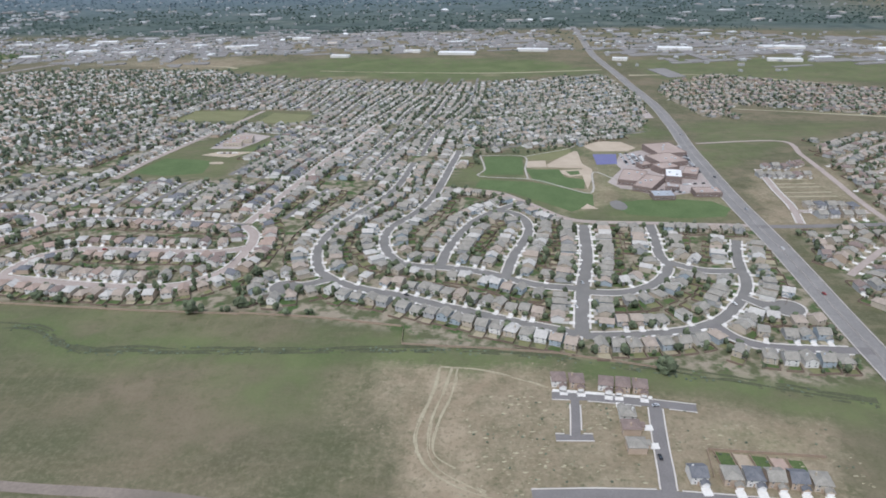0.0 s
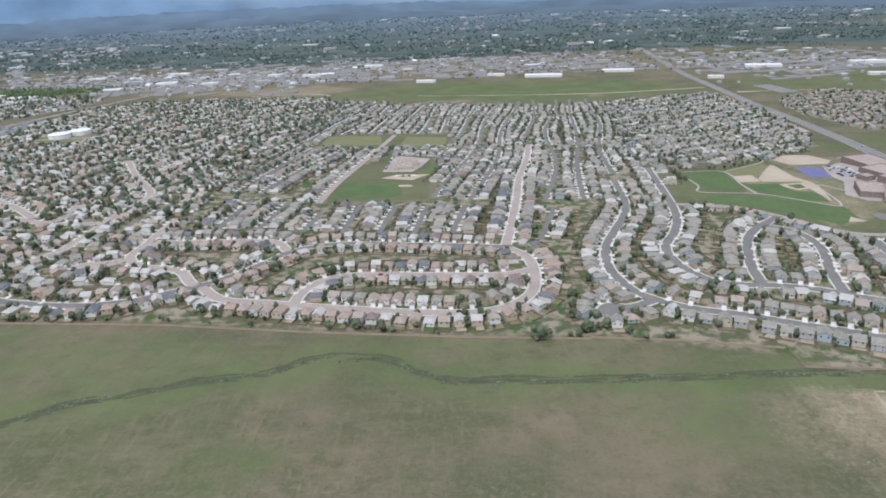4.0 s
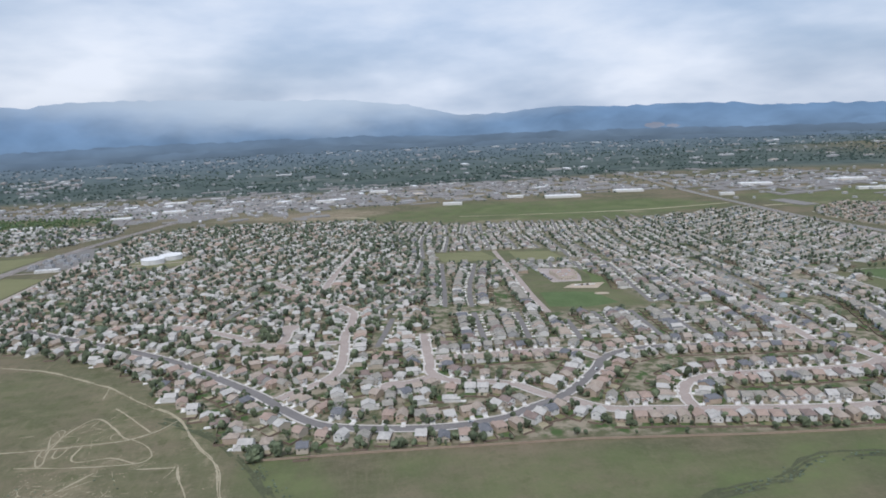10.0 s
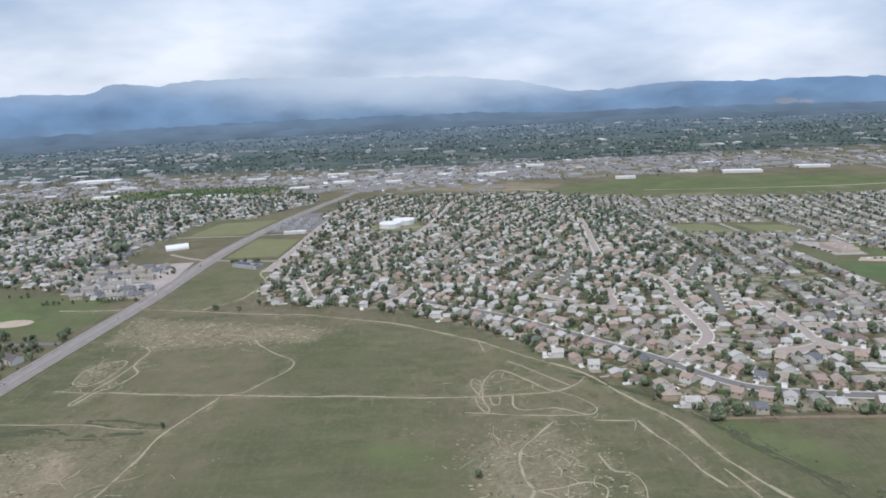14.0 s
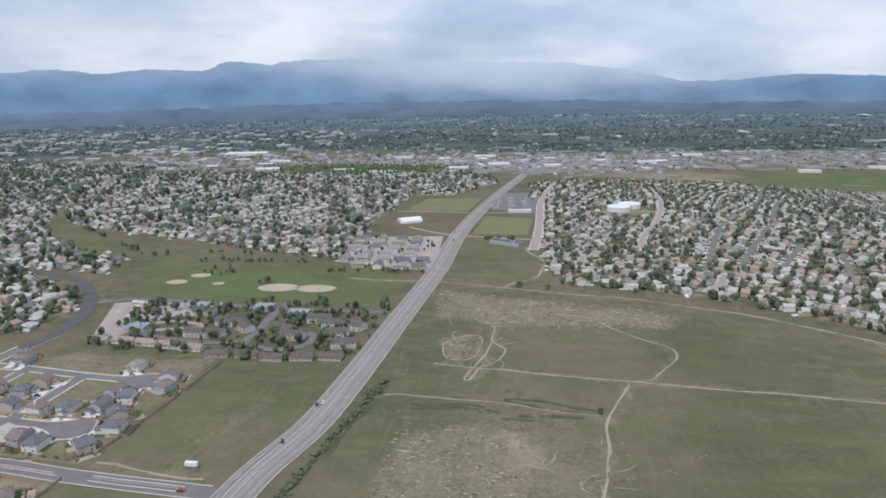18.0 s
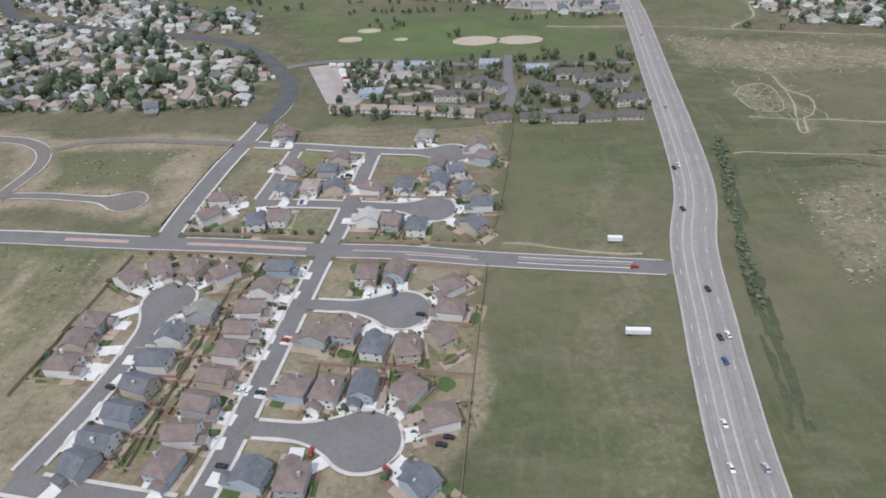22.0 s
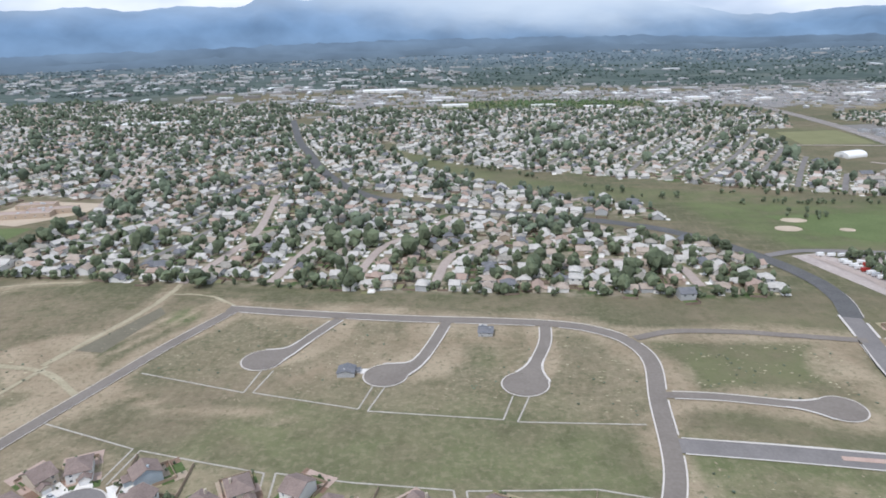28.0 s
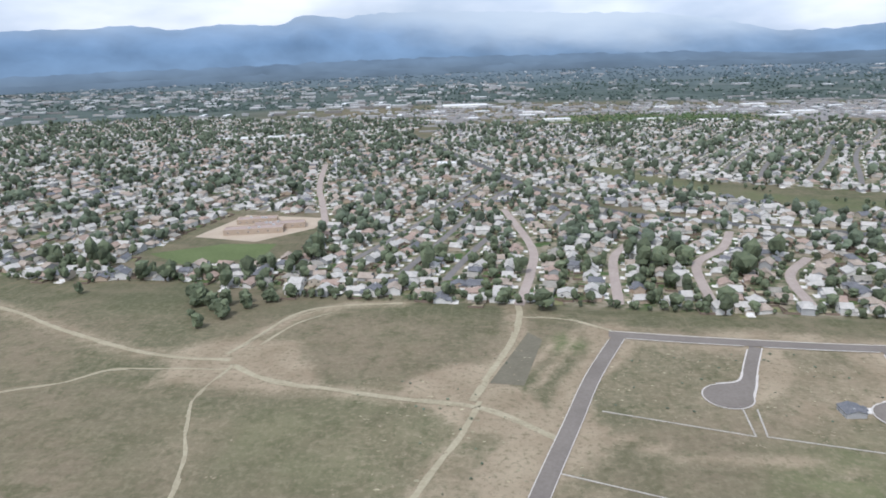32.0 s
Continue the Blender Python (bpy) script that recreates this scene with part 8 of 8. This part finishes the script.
for (ax, ay), (bx, by), n_ in (((141, 527), (137.5, 487), 20), ((146, 527), (142.5, 485), 20), ((150.5, 524), (147, 486), 18), ((155, 518), (152, 492), 13), ((190, 524), (183, 460), 26), ((196, 548), (189, 505), 18), ((124, 432), (158, 414), 16), ((160, 433), (178, 436), 9), ((168, 556), (196, 562), 12), ((-206, 640), (-208, 582), 18), ((-196, 555), (-176, 556), 8)):
    for k in range(n_):
        if rng.random() < 0.3:
            continue
        cx, cy = ax + (bx - ax) * k / n_ + rng.uniform(-0.2, 0.2), ay + (by - ay) * k / n_
        o, q = len(PV), float(h(cx, cy)) + 0.1
        for v, f in (box_vf(-1.25, 1.25, -0.5, 0.5, 0.15, 0.6), box_vf(-0.7, 0.6, -0.42, 0.42, 0.6, 0.95)):
            o = len(PV)
            PV += [(cx + a, cy + b, q + c) for a, b, c in v]
            PF += [tuple(i + o for i in g) for g in f]
        PI += [rng.choice([0, 1, 1, 2, 2, 2])] * 12
tagged(mesh_ob("parked_cars", PV, PF, CAR_COL, PI), "rows of parked cars at the schools", "cars", kind="stuff")
hall(-190, 606, 20, 16, 3.6, 6, school_roof, "low school building with a pale pinkish flat roof", "school building")
hall(-193, 588, 16, 10, 3.2, 6, school_roof, "low school wing with a pale pinkish flat roof", "school building")
patch("court", oval(107.5, 393.5, 5.0, 9.5, 20, 0.05, 4), asphalt_dark, 0.09, "dark asphalt court at the school", "court")
patch("infield", [(82.4, 387.7), (88.7, 397), (93.4, 387.1)], sand, 0.08, "sandy mound beside the sports field", "field")


def gable_block(x, y, w, d, ev, rise, turn, wall, roof, label, nwin, name="apartment_building", balconies=False):
    root = tagged(new(name, None), label, "apartment building")
    part_mesh("wall", *gable_walls(w, d, ev, rise, True), [wall], root)
    part_mesh("roof", *gable_roof(w, d, ev, rise, 0.35, True), [roof], root)
    wme = shared("window", WIN_VF, [white, glass], WIN_IDX)
    for k in range(nwin):
        for z in ((0.5, ev - 1.1) if ev > 2.4 else (0.6,)):
            child("window", wme, root, -w / 2 + w * (k + 0.5) / nwin, -d / 2, z)
    if balconies:
        for k in range(nwin):
            bx = -w / 2 + w * (k + 0.5) / nwin + w / nwin * 0.42
            part_mesh("porch_column", *join_vf(box_vf(bx - 0.3, bx + 0.3, -d / 2 - 0.6, -d / 2, 0, ev - 0.15), box_vf(bx - 0.4, bx + 0.4, -d / 2 - 0.7, -d / 2, ev - 0.15, ev)), [WALLS[0]], root)
    root.matrix_basis = pose(x, y, float(h(x, y)) - 0.05, 0, 0, turn)
    return root


for x, y in ((-881, 378.5), (-867, 378), (-854, 376), (-841, 373.5), (-829, 371)):
    gable_block(x, y, 11.4, 5.6, 2.0, 1.2, -7, WALLS[1], clay, "low town house row with a clay-brown roof", 4, "town_house")
for x, y, w, t in ((-830.4, 388.5, 21, -5), (-824, 405, 15, -8), (-813.8, 398, 11, -40), (-785, 388, 13, -20), (-792, 396, 12, -35), (-770.5, 405.4, 12, 8), (-757, 402.6, 12, -25), (-763, 392, 11, 5), (-756.7, 378.5, 12, 10), (-778, 412, 12, 0), (-845, 420, 12, 0)):
    gable_block(x, y, w, 6.5, 3.2, 1.3, t, WALLS[1], dark_brown, "two-storey beige town house row with a dark roof", max(3, int(w / 2.6)), "town_house", True)
for x, y, t in ((-813.5, 364, 8), (-799, 364.5, -2), (-786, 361.5, -3), (-772.4, 362.5, 2), (-759, 363.5, -3)):
    gable_block(x, y, 10.5, 5.5, 2.0, 1.2, t, WALLS[0], dark_brown, "low beige garage row with a dark brown roof", 4, "garage_row")
for x, y, w, d in ((-870.4, 395.5, 11, 7), (-850, 430.5, 22, 6), (-815, 430, 10, 7), (-792, 421, 11, 6)):
    hall(x, y, w, d, 2.4, -4, slate_blue, "small building with a pale blue metal roof", "building", WALLS[4], 4)
rng = random.Random(71)
for k, (x, y, a) in enumerate([(-895 + 4.6 * i, 436.5 - 0.4 * i, 8) for i in range(5)] + [(-889 + 0.9 * i, 428 - 3.0 * i, 4) for i in range(8)] + [(-882 + 1.0 * i, 426 - 3.2 * i, -30) for i in range(5)] + [(-874 + 4.4 * i, 409, 80) for i in range(3)]):
    x, y = x + rng.uniform(-0.3, 0.3), y + rng.uniform(-0.3, 0.3)
    root = tagged(new("caravan", None), "white caravan parked in a storage yard", "caravan", "stored caravans")
    part_mesh("body", *join_vf(box_vf(-1.7, 1.7, -0.65, 0.65, 0.4, 1.7), box_vf(-1.5, 1.5, -0.5, 0.5, 1.7, 1.8)), [CAR_COL[3] if k in (9, 14, 16) else rng.choice([white, white, CAR_COL[2]])], root)
    part_mesh("wheel", *join_vf(box_vf(-0.5, 0.0, -0.66, -0.5, 0, 0.45), box_vf(-0.5, 0.0, 0.5, 0.66, 0, 0.45)), [tyre], root)
    root.matrix_basis = pose(x, y, float(h(x, y)) + 0.06, 0, 0, a)
rng = random.Random(72)
# grey apartment complex beside the highway
for gx in range(5):
    for gy in range(6):
        x, y = -796 + 14.5 * gx + rng.uniform(-1, 1) + gy * 0.6, 522 + 16 * gy - gx * 1.5 + rng.uniform(-1.5, 1.5)
        if x > -736 - gy * 0.5 or (y < 534 and x < -795):
            continue
        gable_block(x, y, rng.uniform(8, 10), 5.8, 2.9, 1.5, rng.choice([0, 0, 90, 8]), WALLS[rng.choice([1, 2, 0])], ROOFS[rng.choice([2, 0, 0])], "pale grey apartment block with a pitched grey roof", 3)
hall(-680, 589, 26, 8, 2.6, -30, navy_roof, "long building with a dark blue roof and tree hedge", "building", WALLS[2], 10)
hall(-668, 724, 22, 6, 2.4, 3, metal_roof, "long white flat-roofed building", "building", WALLS[1], 6)
patch("car_park", [(-683, 872), (-642, 880), (-652, 733), (-696, 736)], asphalt_dark, 0.06, "grey commercial yard beside the highway", "car park")
rng = random.Random(91)
for k in range(9):
    hall(-692 + 7 * (k % 3) * 2 + rng.uniform(0, 3), 752 + 27 * (k // 3) + rng.uniform(-4, 4), 7, 9, 2.4, 5, ROOFS[2], "dark grey flat-roofed storage building", "building", WALLS[2], 2)


def tank(x, y, r, ht, label):
    root = tagged(new("water_tank", None), label, "water tank", "water tanks")
    n = 40
    ring = [(r * math.cos(2 * math.pi * k / n), r * math.sin(2 * math.pi * k / n)) for k in range(n)]
    V = [(a, b, -2) for a, b in ring] + [(a, b, ht) for a, b in ring]
    part_mesh("shell", V, [(k, (k + 1) % n, (k + 1) % n + n, k + n) for k in range(n)], [white], root)
    V = [(a * 1.02, b * 1.02, ht) for a, b in ring] + [(a * 1.02, b * 1.02, ht + 0.25) for a, b in ring] + [(0, 0, ht + 0.9)]
    part_mesh("roof", V, [(k, (k + 1) % n, (k + 1) % n + n, k + n) for k in range(n)] + [(k + n, (k + 1) % n + n, 2 * n) for k in range(n)], [white], root)
    part_mesh("ladder", *join_vf(box_vf(-0.35, -0.25, -r - 0.2, -r - 0.1, 0, ht), box_vf(0.25, 0.35, -r - 0.2, -r - 0.1, 0, ht), *[box_vf(-0.25, 0.25, -r - 0.18, -r - 0.12, 0.4 * j, 0.4 * j + 0.06) for j in range(1, int(ht / 0.4))]), [CAR_COL[2]], root)
    root.matrix_basis = pose(x, y, float(h(x, y)))
    return root


tank(-573, 733, 11, 4.6, "wide white steel water tank on dry grass")
tank(-560, 752, 11, 4.6, "wide white steel water tank behind another")


def dome(x, y, r, ln, turn):
    root = tagged(new("arched_hall", None), "white building with a rounded vault roof", "hall")
    n = 14
    arc = [(r * math.cos(math.pi * k / n), 0.5 * r * math.sin(math.pi * k / n) + 1.2) for k in range(n + 1)]
    V = [(s, a, z) for s in (-ln / 2, ln / 2) for a, z in arc]
    part_mesh("roof", V, [(k, k + 1, k + 2 + n, k + 1 + n) for k in range(n)] + [tuple(range(n + 1)), tuple(range(2 * n + 1, n, -1))], [white], root)
    part_mesh("wall", *box_vf(-ln / 2 + 0.05, ln / 2 - 0.05, -r, r, -1, 1.25), [WALLS[1]], root)
    part_mesh("door", *box_vf(-ln / 2 - 0.1, -ln / 2 + 0.1, -1.5, 1.5, 0, 2.2), [WALLS[2]], root)
    root.matrix_basis = pose(x, y, float(h(x, y)), 0, 0, turn)


dome(-768, 674, 6.5, 20, 25)
# larger white-roofed sheds of the commercial strip
for x, y, w, d, t in ((22, 1240, 66, 20, -12), (-188, 1232, 34, 12, -12), (160, 1262, 56, 18, -12), (-307, 1494, 38, 16, -10), (-60, 1275, 30, 12, -12), (-1290, 1600, 95, 40, 6), (-1117, 1268, 44, 20, 8), (-890, 1190, 46, 14, 6), (-768, 1268, 34, 18, 5), (-698, 1347, 40, 20, 5), (-1244, 715, 20, 10, 0),
                      (-601, 1309, 30, 14, 5), (-730, 1500, 44, 18, 4), (414, 1244, 60, 22, -16), (290, 1138, 24, 12, -16), (613, 1230, 50, 20, -16), (543, 1096, 52, 12, -16), (766, 1182, 46, 22, -16), (-1526, 978, 24, 16, 10), (-1496, 995, 22, 14, 10), (-1555, 965, 20, 14, 10), (-1470, 1008, 18, 12, 10), (-972, 1238, 40, 10, 6), (-900, 1480, 36, 14, 6), (-1150, 1430, 40, 16, 6), (-420, 1380, 36, 12, -6)):
    hall(x, y, w, d, 4.0, t, metal_roof, "large shed with a bright white flat roof", "warehouse", WALLS[1], 5, "warehouse")
for x, y, w, d, t in ((-1340, 508, 34, 9, 12), (-1328, 519, 30, 8, 12), (-1346, 530, 24, 8, 12)):
    hall(x, y, w, d, 2.8, t, school_roof, "low school building with a brownish roof and reddish walls", "school building", WALLS[3], 6)


# ---------------------------------------------------------------- planting in the new estate
rng = random.Random(51)
for p_, step, k in (([(-917, 283.6), (-872, 279.3)], 5.0, 3), ([(-862, 277.2), (-826, 273.3)], 5.0, 4), ([(-926, 271), (-880, 265.8)], 6.0, 4)):
    for x, y in curve_pts(p_, step):
        place_tree(k, x + rng.uniform(-0.4, 0.4), y + rng.uniform(-0.4, 0.4), rng.uniform(0.5, 0.85), rng.uniform(0, 360))
for row in ESTATE:
    for x, y, _r in row:
        for _ in range(2):
            if rng.random() < 0.6:
                f, b = facing(x, y, ER)
                a = radians(f)
                lx, ly = rng.choice([-3.2, 3.2, -2.2, 2.2]), rng.choice([-5.6, -6.8, 5.8, 7.0])
                X, Y = x + lx * math.cos(a) - ly * math.sin(a), y + lx * math.sin(a) + ly * math.cos(a)
                if clear_of_roads(X, Y, 0.9) and free_spot(X, Y, 3.6):
                    place_tree(rng.choice([3, 4, 4]), X, Y, rng.uniform(0.5, 0.95), rng.uniform(0, 360))
shrubs = []
for row in ESTATE:
    for x, y, _r in row:
        f, b = facing(x, y, ER)
        a = radians(f)
        for _ in range(14):
            lx, ly = rng.uniform(-4.6, 4.6), rng.choice([-6.8, -6.2, -5.4, 4.6, 5.6, 6.6, 7.6]) + rng.uniform(-0.4, 0.4)
            X, Y = x + lx * math.cos(a) - ly * math.sin(a), y + lx * math.sin(a) + ly * math.cos(a)
            if clear_of_roads(X, Y, 0.9) and free_spot(X, Y, 3.3):
                s = rng.uniform(0.35, 1.1)
                shrubs.append((X, Y, 1.2 * s, 1.0 * s))
stuff_trees(shrubs, FAR_T, leaf, "low dark shrubs in the new gardens", "shrubs", False)
trees = []
for x0, x1, y0, y1, n_, s0, s1 in ((-885, -745, 366, 438, 420, 0.35, 1.25), (-885, -862, 495, 512, 9, 0.5, 1.0), (-838, -826, 476, 490, 3, 0.9, 1.3), (-700, -662, 602, 606, 14, 0.7, 0.9), (-900, -820, 528, 536, 26, 0.4, 0.8), (-835, -728, 440, 447, 9, 0.7, 1.3), (-802, -730, 506, 512, 22, 0.4, 0.8), (-800, -735, 515, 605, 60, 0.3, 0.8)):
    for _ in range(n_):
        x, y = rng.uniform(x0, x1), rng.uniform(y0, y1)
        if clear_of_roads(x, y, 0.8):
            s = rng.uniform(s0, s1)
            trees.append((x, y, 3.6 * s, 3.9 * s))
stuff_trees(trees, MID_T, leaf, "dark green trees round the town houses and ball fields")

# ---------------------------------------------------------------- the aircraft's wing tip, as it stands when it comes into view
root = tagged(new("aircraft_winglet", None), "white aircraft wing tip with an upright blue winglet", "wing tip")


def slab(name, pts, thick, mat):
    P = [Vector(p) for p in pts]
    nrm = (P[1] - P[0]).cross(P[2] - P[0]).normalized() * thick
    n = len(P)
    V = [tuple(p - nrm) for p in P] + [tuple(p + nrm) for p in P]
    ob = part_mesh(name, V, [tuple(range(n)), tuple(reversed(range(n, 2 * n)))] + [(k, k + n, (k + 1) % n + n, (k + 1) % n) for k in range(n)], [mat], root)
    return ob


slab("winglet", [(-332.55, 47.71, 136.36), (-332.33, 47.74, 136.37), (-332.36, 47.77, 135.51), (-332.77, 47.95, 135.49)], 0.03, blue_mat)
slab("wing", [(-332.97, 48.01, 135.42), (-332.72, 47.98, 135.50), (-331.94, 47.45, 135.48), (-331.6, 46.2, 135.45), (-333.6, 46.1, 135.02), (-333.1, 47.45, 135.3)], 0.04, wing_mat)

# ---------------------------------------------------------------- bare specks and stones on the prairie
rng = random.Random(101)
speck_mat = stuff_mat("dry_soil", (0.20, 0.17, 0.115), (0.33, 0.275, 0.19), 0.15, 0.95, 1.2)
V, F = [], []
for cx, cy, rx, ry, n_ in ((-490, 290, 45, 45, 420), (-650, 425, 55, 38, 520), (-668, 270, 40, 40, 260), (-1090, 325, 95, 30, 420), (20, 175, 45, 38, 420), (-1220, 300, 40, 45, 200), (-705, 320, 30, 40, 90), (-965, 240, 40, 40, 220)):
    for _ in range(n_):
        x, y = rng.gauss(cx, rx * 0.55), rng.gauss(cy, ry * 0.55)
        if noise.noise((x * 0.07, y * 0.07, 5)) < 0.05 or not clear_of_roads(x, y, 1.0) or not free_spot(x, y, 6):
            continue
        for _k in range(rng.choice([1, 2, 4])):
            r, st = rng.uniform(0.08, 0.5) ** 1.3, rng.uniform(0.8, 2.2)
            bx, by = x + rng.gauss(0, 1.4), y + rng.gauss(0, 0.8)
            o, a0 = len(V), rng.uniform(0, 6.28)
            for k in range(7):
                t = 2 * math.pi * k / 7
                px, py = r * st * math.cos(t) * rng.uniform(0.5, 1.3), r * math.sin(t) * rng.uniform(0.5, 1.3)
                V.append((bx + px * math.cos(a0) - py * math.sin(a0), by + px * math.sin(a0) + py * math.cos(a0), float(h(bx, by)) + 0.05 + 0.00002 * len(F)))
            F.append(tuple(range(o, o + 7)))
tagged(mesh_ob("bare_specks", V, F, [speck_mat]), "small pale bare patches in the grass", "soil", kind="stuff")

# ---------------------------------------------------------------- tufts of dry grass and low green scrub
rng = random.Random(131)
pale_tuft = stuff_mat("dry_grass_tufts", (0.27, 0.24, 0.155), (0.40, 0.36, 0.25), 0.3, 0.95, 1.5, 0.0, spread=0.25)
AREAS = [([(-720, 470), (-590, 433), (-598, 407), (-653, 412), (-685, 412), (-719, 421)], 1500, 0.7), ([(-710, 394), (-692, 396), (-690, 366), (-708, 366)], 330, 0.5), ([(-719, 303), (-680, 306), (-672, 285), (-668, 250), (-722, 250)], 900, 0.5),
         ([(-525, 300), (-470, 300), (-462, 245), (-525, 240)], 620, 0.5), ([(-1000, 274), (-932, 270), (-938, 215), (-945, 170), (-1020, 170)], 800, 0.35), ([(-1164, 360), (-1005, 352), (-1000, 296), (-1165, 322)], 750, 0.4),
         ([(-1240, 330), (-1185, 360), (-1170, 290), (-1215, 240)], 420, 0.45), ([(5, 200), (62, 195), (58, 140), (0, 145)], 650, 0.5), ([(75, 190), (125, 180), (130, 150), (72, 165)], 300, 0.45), ([(-985, 345), (-932, 345), (-936, 300), (-985, 312)], 300, 0.4)]
V, F, low = [], [], []
for poly, n_, most in AREAS:
    P = np.array(poly)
    for _ in range(n_):
        x, y = rng.uniform(P[:, 0].min(), P[:, 0].max()), rng.uniform(P[:, 1].min(), P[:, 1].max())
        if not inside(poly, x, y) or noise.noise((x * 0.05, y * 0.09, 15)) < rng.uniform(-0.5, 0.35) or not clear_of_roads(x, y, 0.8) or not free_spot(x, y, 5.5):
            continue
        if rng.random() < 0.22:
            low.append((x, y, rng.uniform(0.6, 1.5), rng.uniform(0.2, 0.5)))
            continue
        r, z, o = rng.uniform(0.12, most), float(h(x, y)), len(V)
        st = rng.uniform(1.0, 2.6)
        V.append((x, y, z + 0.1 + 0.25 * r))
        for k in range(7):
            t = 2 * math.pi * k / 7
            V.append((x + r * st * math.cos(t) * rng.uniform(0.45, 1.25), y + r * math.sin(t) * rng.uniform(0.45, 1.25), z + 0.03))
            F.append((o, o + 1 + k, o + 1 + (k + 1) % 7))
tagged(mesh_ob("grass_tufts", V, F, [pale_tuft]), "pale dry grass tufts scattered over the prairie", "grass", kind="stuff")
stuff_trees(low, FAR_T, leaf_pale, "low dull green scrub between the tufts", "scrub", False)

# ---------------------------------------------------------------- scratches of bike and foot tracks
rng = random.Random(111)
V, F = [], []
for cx, cy, rx, ry, n_ in ((-490, 276, 20, 26, 70), (-497, 342, 16, 10, 30), (-650, 432, 40, 26, 110), (-690, 380, 14, 24, 30), (-664, 262, 26, 30, 50),):
    for _ in range(n_):
        x, y, a, bend = rng.gauss(cx, rx * 0.6), rng.gauss(cy, ry * 0.6), rng.uniform(0, 6.28), rng.gauss(0, 0.16)
        if not clear_of_roads(x, y, 3.0) or not free_spot(x, y, 8):
            continue
        line = []
        for k in range(rng.randint(4, 11)):
            line.append((x, y))
            a += bend + rng.gauss(0, 0.12)
            x, y = x + 1.1 * math.cos(a), y + 1.1 * math.sin(a)
        line = np.array(line)
        ww = (rng.uniform(0.08, 0.26) * np.sin(np.linspace(0.25, 2.9, len(line))) * np.random.RandomState(len(F)).uniform(0.5, 1.3, len(line)))[:, None]
        V, F = join_vf((V, F), strip(line, normals(line) * ww, 1, -1, 0.055 + 0.00001 * len(F)))
tagged(mesh_ob("track_marks", V, F, [dirt]), "short curved scratches of worn soil", "soil", kind="stuff")
